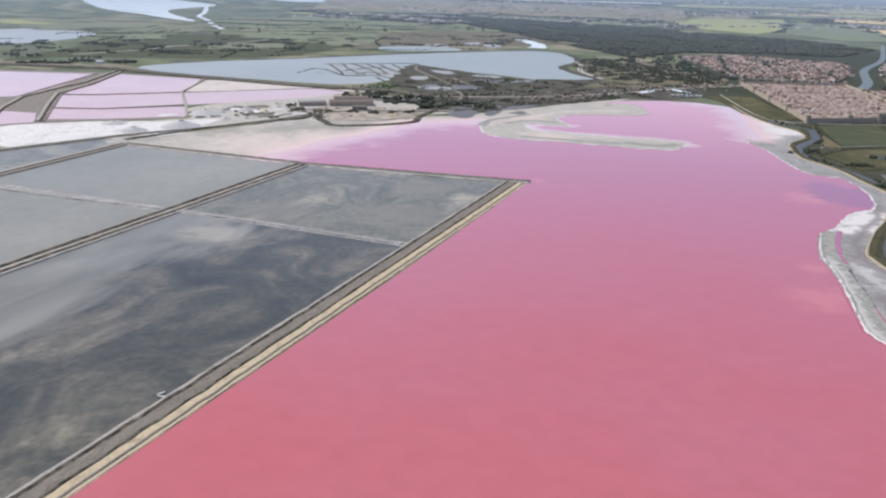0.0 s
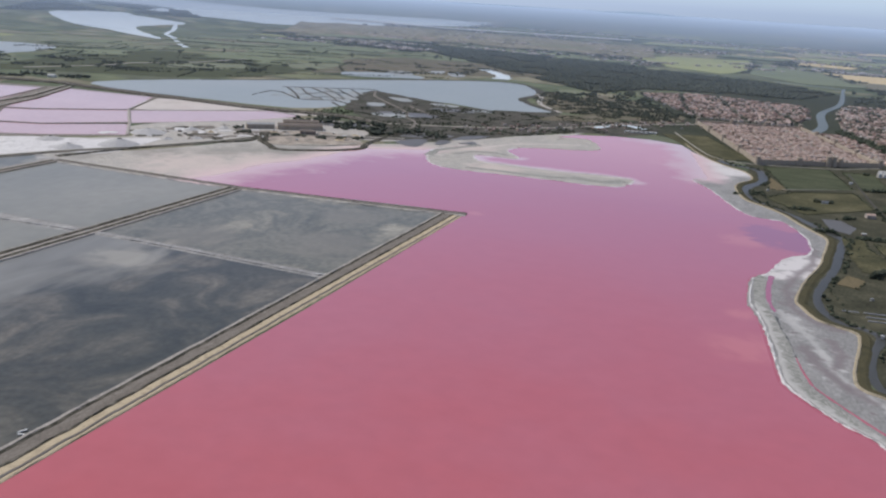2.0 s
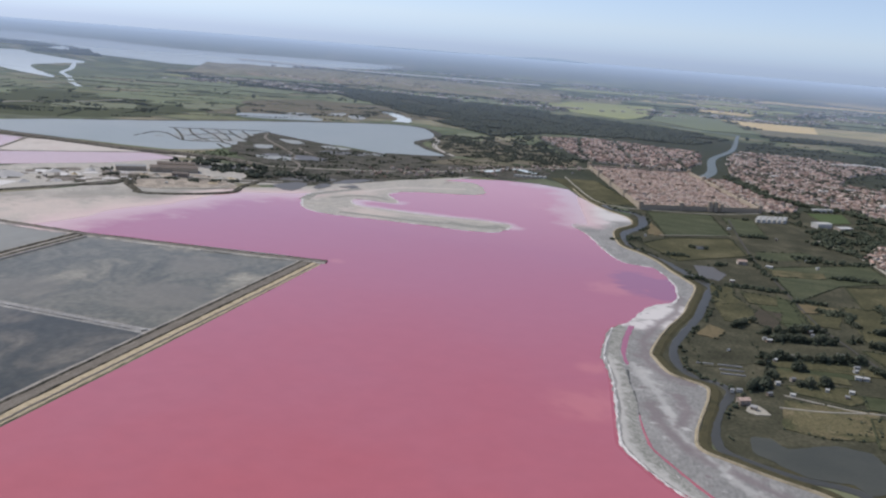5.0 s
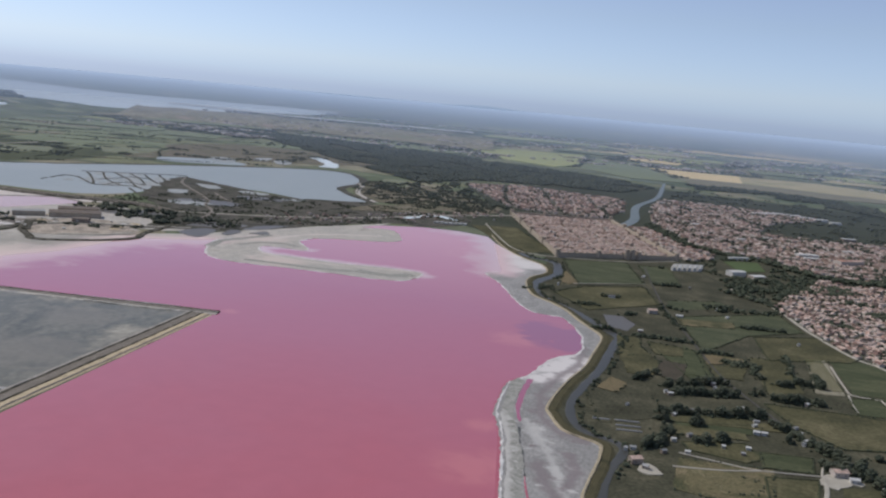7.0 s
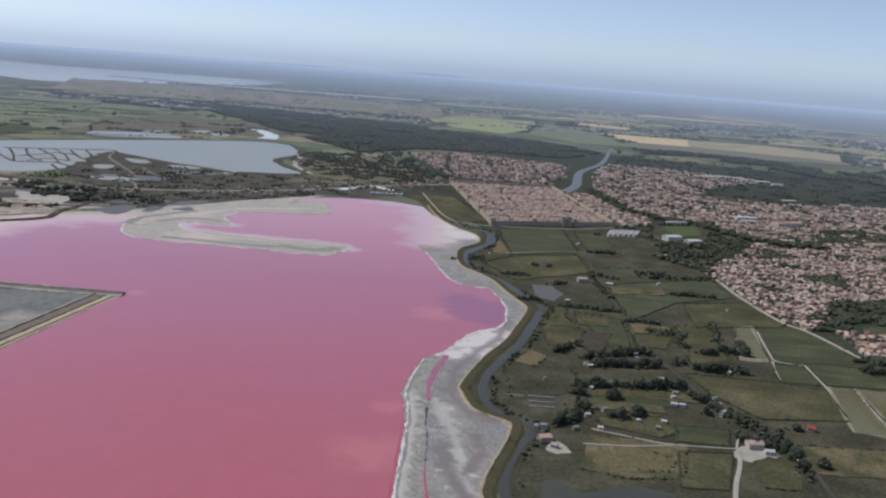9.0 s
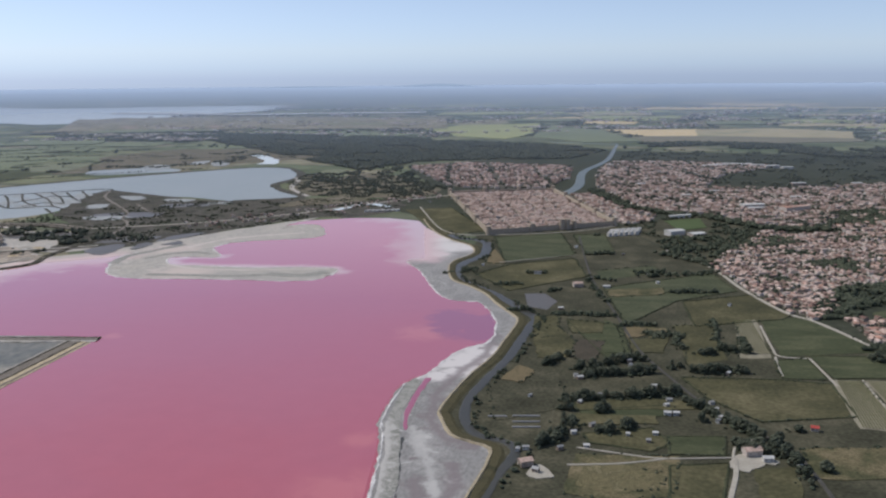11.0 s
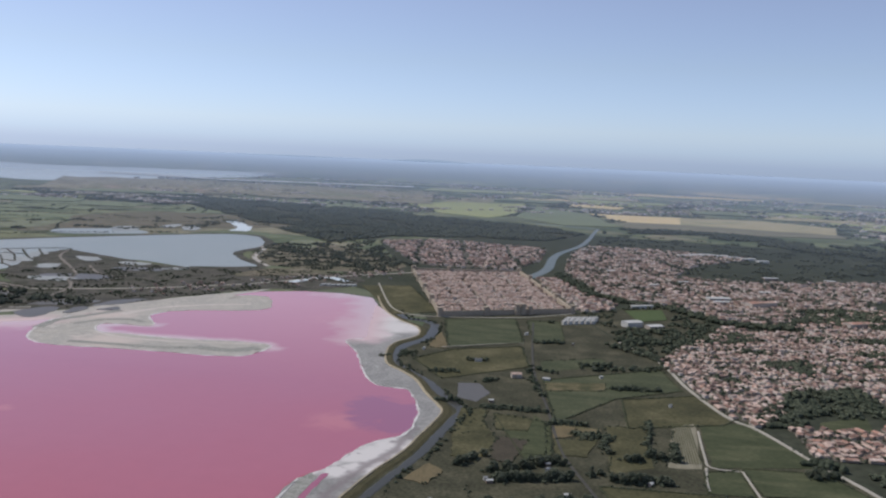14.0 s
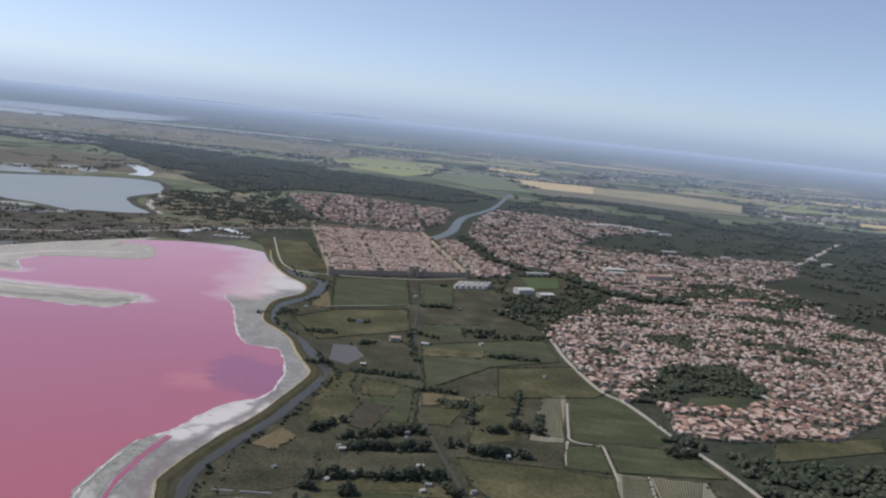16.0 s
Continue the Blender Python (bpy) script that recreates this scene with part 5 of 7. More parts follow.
# vine rows on the pale plots
vv, vf = [], []
for (ax, ay), (bx, by), (cx, cy), (dx, dy), n in (((289, 792), (304, 793), (307, 708), (285, 711), 13), ((308, 794), (338, 799), (326, 735), (313, 708), 17), ((240, 934), (254, 937), (256, 844), (240, 840), 9)):
    for k in range(n):
        t = (k + 0.5) / n
        p, q = Vector((ax, ay)).lerp(Vector((bx, by)), t), Vector((dx, dy)).lerp(Vector((cx, cy)), t)
        w = Vector((0.22, 0.0))
        for s in range(12):
            u, v = p.lerp(q, s / 12), p.lerp(q, (s + 0.92) / 12)
            i0 = len(vv)
            for c in (u - w, u + w, v + w, v - w):
                vv.append((c.x, c.y, 0.3))
            for c in (u - w * 0.6, u + w * 0.6, v + w * 0.6, v - w * 0.6):
                vv.append((c.x, c.y, 0.95))
            vf += [tuple(i0 + j for j in f) for f in ((4, 5, 6, 7), (0, 1, 5, 4), (1, 2, 6, 5), (2, 3, 7, 6), (3, 0, 4, 7))]
tagged(mesh_object("vine_rows", vv, vf, FIELD["vine"]), "thin green vine rows on pale soil", "vines", kind="stuff")

# ---- roads and tracks ----
road = dict(smooth=True, rough=0.15, step=5)
ribbon("road_edge", [(200, 1230), (239, 1148), (260, 1050), (285, 967), (305, 938), (333, 872), (355, 826), (372, 780), (395, 700)], [(1.8, 0.3), (1.5, 0.6), (-1.5, 0.6), (-1.8, 0.3)], M_WHITEROAD, "pale road round the edge of the suburb", "road", **road)
ribbon("road_lane", [(97, 1306), (120, 1079), (145, 941), (163, 841), (181, 785), (198, 739), (211, 709), (229, 689), (240, 672), (247, 640), (256, 560)], [(1.2, 0.3), (0.9, 0.6), (-0.9, 0.6), (-1.2, 0.3)], M_LANE, "grey country lane between hedges", "road", **road)
for pts, w in (([(128, 655), (163, 649), (176, 649), (209, 656)], 0.55), ([(209, 656), (211, 668), (216, 679), (222, 682)], 0.7), ([(210, 656), (208, 635), (203, 610), (200, 590)], 1.5), ([(124, 632), (150, 638), (176, 649)], 0.6),
               ([(259, 920), (259, 862), (261, 840), (280, 838)], 0.9), ([(258, 838), (256, 815), (256, 795)], 1.0), ([(281, 838), (285, 800), (287, 780)], 0.8), ([(305.7, 796), (307, 750), (310, 707)], 0.5),
               ([(-158, 1530), (-93, 1351), (-61, 1300)], 1.3), ([(20, 1132), (60, 1160), (99, 1187)], 0.8), ([(-61, 1300), (-20, 1298), (73, 1332), (139, 1390)], 1.6)):
    w *= 0.7
    ribbon("track", pts, [(w + 0.3, 0.3), (w, 0.62), (-w, 0.62), (-w - 0.3, 0.3)], M_WHITEROAD, "pale gravel farm track", "track", **road)
ribbon("water_town_canal", [(40, 1690), (51, 1717), (69, 1841), (68, 2085), (110, 2355), (126, 2755), (131, 2863)], [(9.0, 0.1), (8.0, 0.45), (-8.0, 0.45), (-9.0, 0.1)], M_SHIPCANAL, "grey-blue ship canal through the town", "water", step=15, width=lambda t: 1.1 - 0.65 * t)
ribbon("water_town_canal", [(131, 2850), (65, 2881), (6, 2902), (-60, 2930)], [(8, 0.1), (7, 0.4), (-7, 0.4), (-8, 0.1)], M_SHIPCANAL, "side arm of the ship canal", "water", step=15)

# ---- trees ----
ICO = None


def ico():
    global ICO
    if ICO is None:
        bm = bmesh.new()
        bmesh.ops.create_icosphere(bm, subdivisions=1, radius=1)
        ICO = ([v.co.copy() for v in bm.verts], [tuple(v.index for v in f.verts) for f in bm.faces])
        bm.free()
    return ICO


def tree_meshes(seed, height, spread, base, clumps):
    """Trunk with limbs, and a crown of ragged leaf clumps."""
    r = random.Random(seed)
    tv, tf = [], []

    def limb(a, b, ra, rb, sides=6):
        d = (b - a).normalized()
        u = d.orthogonal().normalized()
        w = d.cross(u)
        k = len(tv)
        for p, rad in ((a, ra), (b, rb)):
            for s in range(sides):
                t = 2 * math.pi * s / sides
                tv.append(p + (u * math.cos(t) + w * math.sin(t)) * rad)
        for s in range(sides):
            tf.append((k + s, k + (s + 1) % sides, k + sides + (s + 1) % sides, k + sides + s))

    fork = Vector((r.uniform(-0.2, 0.2), r.uniform(-0.2, 0.2), height * 0.45))
    limb(Vector((0, 0, -0.3)), fork, 0.09 * spread, 0.055 * spread, 8)
    tips = []
    for i in range(6):
        a = 2 * math.pi * (i + r.uniform(-0.3, 0.3)) / 6
        tip = fork + Vector((math.cos(a) * spread * 0.33, math.sin(a) * spread * 0.33, height * r.uniform(0.12, 0.35)))
        limb(fork - Vector((0, 0, height * r.uniform(0, 0.15))), tip, 0.04 * spread, 0.012 * spread, 5)
        tips.append(tip)
    cv, cf = [], []
    iv, jf = ico()
    for i in range(clumps):
        a, u = r.uniform(0, 2 * math.pi), r.uniform(-1, 1)
        rad = r.uniform(0.45, 1.0) ** 0.6
        z = base * height + (1 - base) * height * (0.5 + 0.44 * u)
        w = spread * 0.5 * math.sqrt(max(0.05, 1 - (u * 0.95) ** 2)) * rad
        c = Vector((math.cos(a) * w, math.sin(a) * w, z))
        s = spread * r.uniform(0.09, 0.19)
        k = len(cv)
        for p in iv:
            cv.append(c + Vector((p.x * r.uniform(0.7, 1.3), p.y * r.uniform(0.7, 1.3), p.z * r.uniform(0.55, 1.0))) * s)
        cf += [tuple(k + q for q in f) for f in jf]
    for i in range(clumps * 3):
        a, u = r.uniform(0, 2 * math.pi), r.uniform(-1, 1)
        w = spread * 0.56 * math.sqrt(max(0.05, 1 - u * u)) * r.uniform(0.8, 1.08)
        c = Vector((math.cos(a) * w, math.sin(a) * w, base * height + (1 - base) * height * (0.5 + 0.5 * u)))
        k, s = len(cv), spread * 0.05
        for q in range(4):
            cv.append(c + Vector((r.uniform(-s, s), r.uniform(-s, s), r.uniform(-s, s))))
        cf.append((k, k + 1, k + 2, k + 3))
    return (tv, tf), (cv, cf)


TREES = []
for seed, h, s, b, n in ((1, 7.0, 6.0, 0.18, 60), (2, 8.5, 6.5, 0.2, 70), (3, 5.0, 5.5, 0.12, 50), (4, 9.5, 4.0, 0.1, 50), (5, 6.0, 7.0, 0.2, 66)):
    root = new("tree")
    (tv, tf), (cv, cf) = tree_meshes(seed, h, s, b, n)
    mesh_object("trunk", tv, tf, M_BARK, root)
    mesh_object("crown", cv, cf, M_LEAF, root)
    tagged(root, ("dark green broadleaf tree with a ragged crown", "tall dark green tree at a field edge", "low round bushy tree by a hedge", "slender dark cypress-like tree", "broad spreading dark green tree")[len(TREES)], "tree", "trees of the hedges and groves")
    TREES.append(root)

# rows and groves: from, to, number, spread
ROWS_OF_TREES = [(-20, 1071, 4, 1100, 12, 8), (93, 928, 145, 931, 34, 3), (84, 1006, 92, 1020, 5, 3), (115, 1080, 136, 978, 12, 2.5), (150, 902, 173, 906, 22, 4), (172, 880, 194, 880, 24, 7), (190, 868, 193, 846, 7, 2.5), (118, 785, 150, 806, 14, 3)]
ROWS_OF_TREES += [(126, 772, 171, 789, 46, 2.2), (145, 812, 165, 815, 12, 3), (206, 836, 217, 836, 8, 3), (200, 793, 231, 800, 30, 3), (226, 845, 240, 847, 9, 3.5), (119, 724, 141, 734, 14, 2.5), (145, 734, 160, 739, 9, 2.5), (158, 740, 189, 749, 26, 3), (137, 708, 143, 712, 4, 2)]
ROWS_OF_TREES += [(115, 708, 122, 712, 4, 2.5), (98, 790, 112, 817, 7, 2.5), (139, 678, 147, 681, 6, 2), (152, 685, 159, 691, 5, 2), (110, 652, 122, 692, 18, 4), (183, 796, 189, 803, 3, 2), (189, 737, 206, 715, 12, 2.5), (206, 715, 226, 684, 18, 2.5), (212, 670, 236, 664, 18, 4)]
ROWS_OF_TREES += [(196, 704, 197, 705, 1, 0.5), (248, 699, 249, 700, 2, 1), (252, 647, 253, 648, 2, 1), (234, 684, 244, 630, 10, 2.5), (54, 933, 72, 940, 6, 2), (324, 842, 338, 844, 14, 4), (224, 935, 221, 842, 14, 1.2), (239, 881, 240, 839, 8, 2), (38, 1026, 53, 1037, 8, 5)]
# groves and hedges farther off
FAR_ROWS = [(305, 951, 340, 956, 60, 2.5), (171, 1085, 238, 1112, 46, 8), (161, 1102, 191, 1110, 24, 4), (192, 1022, 237, 1030, 50, 3), (110, 1190, 140, 1200, 34, 3), (116, 1313, 123, 1318, 6, 3), (200, 1238, 250, 1125, 36, 8), (125, 1072, 142, 1059, 6, 3), (60, 1085, 75, 1090, 5, 3), (340, 1010, 421, 1031, 40, 14), (350, 1080, 415, 1060, 40, 12)]
rt = random.Random(11)
spots = []
for x1, y1, x2, y2, n, s in ROWS_OF_TREES:
    for i in range(n):
        t = (i + rt.random()) / n
        spots.append((x1 + (x2 - x1) * t + rt.gauss(0, s * 0.5), y1 + (y2 - y1) * t + rt.gauss(0, s * 0.5)))
spots.sort(key=lambda p: p[1])
extra_spots = spots[300:]
far_spots = [(x1 + (x2 - x1) * t + rt.gauss(0, w * 0.5), y1 + (y2 - y1) * t + rt.gauss(0, w * 0.5)) for x1, y1, x2, y2, n, w in FAR_ROWS for t in (rt.random() for _ in range(n))]
for i, (x, y) in enumerate(spots[:300]):
    k = rt.choice((0, 0, 1, 1, 2, 2, 4, 3))
    m = pose(x, y, 0.0, 0, 0, rt.uniform(0, 360)) @ Matrix.Scale(rt.uniform(0.5, 0.92), 4)
    if i < 5:
        TREES[i].matrix_basis = m
    else:
        copy_thing(TREES[k], m @ Matrix.Diagonal((*(1 / c for c in TREES[k].scale), 1)))


def woods(name, spots, label, size=(3.0, 5.0), seed=1, tall=1.0, leaves=None, clumps=5):
    """Many ragged crowns, each of a few leaf clumps, joined into one mass."""
    bm = bmesh.new()
    bmesh.ops.create_icosphere(bm, subdivisions=1, radius=1)
    base = np.array([tuple(v.co) for v in bm.verts])
    tri = np.array([tuple(v.index for v in f.verts) for f in bm.faces])
    bm.free()
    g = np.random.RandomState(seed)
    n = len(spots)
    sc = np.repeat(g.uniform(size[0], size[1], n), clumps)
    pos = np.repeat(np.array([(x, y, ground_z(x, y)) for x, y in spots]), clumps, axis=0)
    turn, out = g.uniform(0, 2 * math.pi, n * clumps), np.sqrt(g.uniform(0, 1, n * clumps)) * 0.62
    pos[:, 0] += np.cos(turn) * out * sc
    pos[:, 1] += np.sin(turn) * out * sc
    pos[:, 2] += sc * tall * (0.3 + g.uniform(0.0, 0.85, n * clumps) * (1 - out))
    jit = g.uniform(0.6, 1.35, (n * clumps, len(base), 3))
    v = base[None] * jit * (sc * g.uniform(0.4, 0.62, n * clumps))[:, None, None] * np.array([1, 1, 0.85 * tall])
    v = (v + pos[:, None, :]).reshape(-1, 3)
    f = (tri[None] + (np.arange(n * clumps) * len(base))[:, None, None]).reshape(-1, 3)
    ob = mesh_object(name, v.tolist(), f.tolist(), leaves or M_WOODS)
    return tagged(ob, label, "trees", kind="stuff")


def scatter(poly, n, seed, keep=0.0, size=60.0):
    """Places inside an outline, gathered in patches when keep is above zero."""
    r = random.Random(seed)
    xs, ys = [p[0] for p in poly], [p[1] for p in poly]
    out, tries = [], 0
    while len(out) < n and tries < n * 30:
        tries += 1
        p = (r.uniform(min(xs), max(xs)), r.uniform(min(ys), max(ys)))
        if inside(p, poly) and (not keep or noise.noise(Vector((p[0] / size, p[1] / size, seed))) > keep - 0.5):
            out.append(p)
    return out


FOREST = [(-1500, 3150), (-1154, 2890), (-627, 2290), (-411, 2056), (-327, 2267), (-196, 2322), (23, 2383), (103, 2640), (3, 2795), (-176, 2890), (-366, 2960), (-572, 3110), (-886, 3200), (-1239, 3260)]
# dark sheet beneath the crowns paints the shade between the pines
sheet("forest_floor", FOREST, 0.35, M_DARKVEG, "dark floor of the pine forest with shade painted in", "ground", smooth=False, rough=14, size=60)
woods("pine_forest", scatter(FOREST, 20000, 3, 0.22, 120), "dark pine forest beyond the lagoon", (4.4, 7.5), 3, 0.7, clumps=2)
woods("north_woods", scatter([(150, 2700), (371, 2820), (558, 2590), (711, 2410), (900, 2450), (1400, 2600), (1500, 2900), (906, 2900), (759, 2690), (536, 2920), (316, 2940), (149, 2860)], 5000, 4, 0.4, 110), "dark belt of trees beyond the town", (3.6, 7), 4, clumps=3)
woods("town_edge_trees", scatter([(-500, 1960), (-291, 1662), (-180, 1660), (-150, 1790), (-200, 1810), (-340, 2150), (-450, 1990)], 620, 5, 0.5, 30), "dark trees between lagoon and town", (2.2, 4.4), 5)
woods("lagoon_scrub", scatter([(-400, 1650), (-440, 1720), (-480, 1800), (-500, 1960), (-430, 2000), (-320, 1880), (-200, 1800), (-170, 1690), (-200, 1640), (-300, 1620)], 1700, 55, 0.46, 30), "dark scrub on the lagoon's east shore", (1.0, 2.8), 55)
woods("marsh_scrub", scatter([(-740, 1250), (-560, 1180), (-430, 1165), (-290, 1395), (-200, 1480), (-190, 1620), (-386, 1590), (-490, 1530), (-600, 1560)], 1900, 6, 0.56, 36), "dark scrub and trees of the marsh", (0.8, 2.1), 6, leaves=M_GROVE)
woods("saltworks_trees", scatter([(-680, 1200), (-520, 1150), (-430, 1200), (-500, 1250), (-690, 1250)], 150, 7, 0.45, 30), "dark pines behind the saltworks", (3.0, 5.5), 7)
woods("plain_trees", scatter([(-1900, 1500), (-1200, 2100), (-900, 2500), (-600, 2300), (-800, 2150), (-1100, 1800), (-1450, 1250)], 1500, 8, 0.72, 70), "scattered dark trees on the pasture", (1.5, 3.4), 8)
WEST_WOOD = [(-1990, 3120), (-1860, 3330), (-1600, 3400), (-1330, 3350), (-1154, 2890), (-1260, 2760), (-1612, 2892)]
woods("suburb_belt", scatter([(457, 1557), (502, 1570), (598, 1549), (590, 1466), (535, 1417), (493, 1448), (444, 1463)], 420, 35, 0.3, 30), "dark belt of tall trees across the suburb", (3.6, 6.0), 35, leaves=M_GROVE)
woods("heath_woods", scatter(WEST_WOOD, 2600, 31, 0.5, 110), "dark patchy woods between the forest and the coast", (4.0, 7.0), 31, 0.7, clumps=2)
HEADLAND = [far(*p) for p in ((-4518, 4394), (-4495, 4839), (-3989, 4782), (-3459, 4500), (-2850, 3850), (-3098, 3802), (-3300, 3850), (-3450, 3700), (-3500, 3200))]
woods("headland_woods", scatter(HEADLAND, 2600, 33, 0.35, 160), "dark woods on the headland between inlet and bay", (6.0, 10.0), 33, 0.6, clumps=2)
woods("coast_farm_trees", [(x + random.Random(int(-x)).gauss(0, 9) + dx, y + dy) for x, y in ((-1334, 1336), (-1312, 1350), (-1290, 1362), (-1264, 1359), (-1260, 1385), (-1245, 1372)) for dx, dy in ((-7, -5), (6, -3), (0, 6), (9, 8), (-9, 5))] + [(-1412 + 91 * k / 30, 1259 + 50 * k / 30 + (k * 7 % 5)) for k in range(30)], "dark clump of trees about a farm by the causeway", (2.6, 5.4), 75)
woods("far_hedges", [p for p in scatter([(-1500, 3400), (-600, 3300), (200, 3000), (1500, 3050), (2600, 3200), (2600, 3500), (600, 4100), (-1500, 3800)], 3000, 9, 0.66, 130) if not any(inside(p, q) for _, q in BIG_FIELDS)], "distant hedges and copses", (7, 12), 9, 0.5, clumps=2)
woods("east_woods", scatter([(560, 1440), (660, 1330), (900, 1500), (1500, 2200), (1500, 2650), (800, 2480), (640, 2150), (680, 1780)], 2300, 10, 0.6, 60), "dark woods and groves east of the town", (2.5, 5.5), 10)
woods("fringe_trees", scatter([(130, 2320), (220, 2340), (360, 2320), (490, 2250), (350, 2040), (300, 1870), (440, 1850), (700, 1990), (800, 2200), (800, 2450), (550, 2600), (170, 2690)], 1100, 58, 0.64, 45), "dark trees and hedges in the meadows behind the suburb", (1.8, 4.0), 58)
woods("park_trees", scatter([(304, 958), (314, 985), (348, 1064), (411, 1096), (430, 1030), (415, 1000), (394, 1006), (357, 980), (340, 965)], 330, 57, 0.35, 20), "dark trees of the suburb park", (2.2, 4.2), 57, leaves=M_GROVE)
woods("southeast_grove", scatter([(362, 855), (400, 848), (470, 872), (560, 940), (600, 900), (520, 760), (400, 740), (372, 790)], 1000, 12, 0.22, 22), "dark grove beside the suburb", (2.5, 4.5), 12, leaves=M_GROVE)
woods("suburb_edge_trees", scatter([(178, 1178), (236, 1140), (262, 1200), (300, 1270), (262, 1330), (215, 1310), (190, 1240)], 150, 13, 0.4, 22), "dense dark trees at the edge of the suburb", (2.5, 4.8), 13, leaves=M_GROVE)
band = []
rb = random.Random(14)
for (x1, y1), (x2, y2) in zip([(95, 1760), (102, 1735), (161, 1561), (220, 1503), (267, 1490), (322, 1402), (391, 1391)], [(102, 1735), (161, 1561), (220, 1503), (267, 1490), (322, 1402), (391, 1391), (450, 1480)]):
    for i in range(int(math.hypot(x2 - x1, y2 - y1) * 0.7)):
        t = rb.random()
        band.append((x1 + (x2 - x1) * t + rb.gauss(0, 6), y1 + (y2 - y1) * t + rb.gauss(0, 7)))
woods("avenue_trees", band, "long dark line of plane trees through the town", (3, 5.5), 14, leaves=M_GROVE)
blobs = []
BLOBS = ((269, 1248, 30, 10), (331, 1315, 46, 14), (421, 1338, 30, 12), (489, 1347, 40, 14), (580, 1301, 40, 18), (467, 1265, 40, 12), (480, 1197, 34, 12), (380, 1180, 40, 14), (300, 1090, 16, 9), (600, 1170, 30, 14), (560, 1060, 24, 10), (430, 1220, 16, 9), (690, 1250, 40, 20), (720, 1500, 50, 20), (307, 1269, 20, 7), (327, 1281, 24, 8), (347, 1294, 18, 7), (373, 1156, 40, 9), (508, 1336, 44, 12), (494, 1158, 26, 8), (466, 1460, 40, 9), (500, 1150, 20, 10), (340, 1230, 24, 10), (365, 1175, 30, 12), (505, 1200, 30, 12), (470, 1498, 30, 14), (518, 1353, 34, 14), (338, 866, 26, 4), (360, 1010, 30, 10))
for x, y, n, s in BLOBS:
    for i in range(int(n * 1.5)):
        blobs.append((x + rb.gauss(0, s * 1.3), y + rb.gauss(0, s * 0.8)))
woods("garden_trees", blobs, "dark garden trees among the suburb roofs", (2.2, 4.2), 15, leaves=M_GROVE)
woods("field_groves", extra_spots + far_spots, "dark groves and hedges between the farther fields", (1.7, 3.4), 19, 1.15, leaves=M_GROVE)
woods("hedge_bushes", [(x + rb.gauss(0, 2.2), y + rb.gauss(0, 1.6)) for x, y in spots for _ in range(4)], "low dark bushes filling the hedges", (0.8, 1.9), 16, leaves=M_GROVE)
scrub = []
for kind, pts in NEAR:
    for (x1, y1), (x2, y2) in zip(pts, pts[1:] + pts[:1]):
        if rb.random() < 0.5:
            for k in range(int(math.hypot(x2 - x1, y2 - y1) / 1.8)):
                if rb.random() < 0.7:
                    t = rb.random()
                    scrub.append((x1 + (x2 - x1) * t + rb.gauss(0, 0.8), y1 + (y2 - y1) * t + rb.gauss(0, 0.8)))
POND = [(58, 1002), (84, 1006), (98, 973), (90, 936), (64, 946)]
scrub = [p for p in scrub if not inside(p, POND) and not inside(p, [(100, 540), (100, 585), (175, 592), (178, 538)])]
woods("field_scrub", scrub, "low scrub along ditches and meadow edges", (0.45, 1.25), 18, leaves=M_GROVE)
woods("canal_bushes", [(p.x + rb.uniform(4, 9), p.y + rb.gauss(0, 3)) for p in curve_through(CANAL[1:26], False, 3) if noise.noise(Vector((p.x / 30, p.y / 30, 2))) > -0.08], "dark bushes along the canal", (0.9, 2.3), 17, leaves=M_GROVE)

# ---- houses ----


def house_kind(w, d, h, rh, label, walls=M_WALL, roof=M_ROOF, eave=0.35, chimney=True):
    root = new("house")
    bm = bmesh.new()
    v = [bm.verts.new(p) for p in ((-w, -d, -0.2), (w, -d, -0.2), (w, d, -0.2), (-w, d, -0.2), (-w, -d, h), (w, -d, h), (w, d, h), (-w, d, h), (-w, 0, h + rh), (w, 0, h + rh))]
    for f in ((0, 1, 5, 4), (2, 3, 7, 6), (1, 2, 6, 9, 5), (3, 0, 4, 8, 7)):
        bm.faces.new([v[i] for i in f])
    part("outer_wall", bm, walls, root)
    bm = bmesh.new()
    k = rh / d
    for s in (-1, 1):
        a, b = (-w - eave, s * (d + eave), h - k * eave), (w + eave, s * (d + eave), h - k * eave)
        c, e = (w + eave, 0, h + rh), (-w - eave, 0, h + rh)
        lower = [bm.verts.new(p) for p in (a, b, c, e)]
        upper = [bm.verts.new((p[0], p[1], p[2] + 0.16)) for p in (a, b, c, e)]
        for f in ((0, 1, 2, 3), (0, 4, 5, 1), (1, 5, 6, 2), (3, 7, 4, 0), (4, 7, 6, 5)):
            q = [(lower + upper)[i] for i in f]
            bm.faces.new(q if s > 0 else q[::-1])
    bmesh.ops.recalc_face_normals(bm, faces=bm.faces)
    top = part("roof", bm, roof, root, "")
    if chimney:
        bm = bmesh.new()
        bmesh.ops.create_cube(bm, size=1, matrix=Matrix.LocRotScale((w * 0.5, d * 0.3, h + rh), None, (0.5, 0.5, 1.0)))
        part("chimney", bm, walls, top)
    for sx, sz in ((-0.5, 0.55), (0.5, 0.55)):
        bm = bmesh.new()
        bmesh.ops.create_cube(bm, size=1, matrix=Matrix.LocRotScale((sx * w, -d - 0.02, h * sz), None, (0.6, 0.08, 0.8)))
        part("window", bm, M_ASPHALT, root)
    return tagged(root, label, "house")


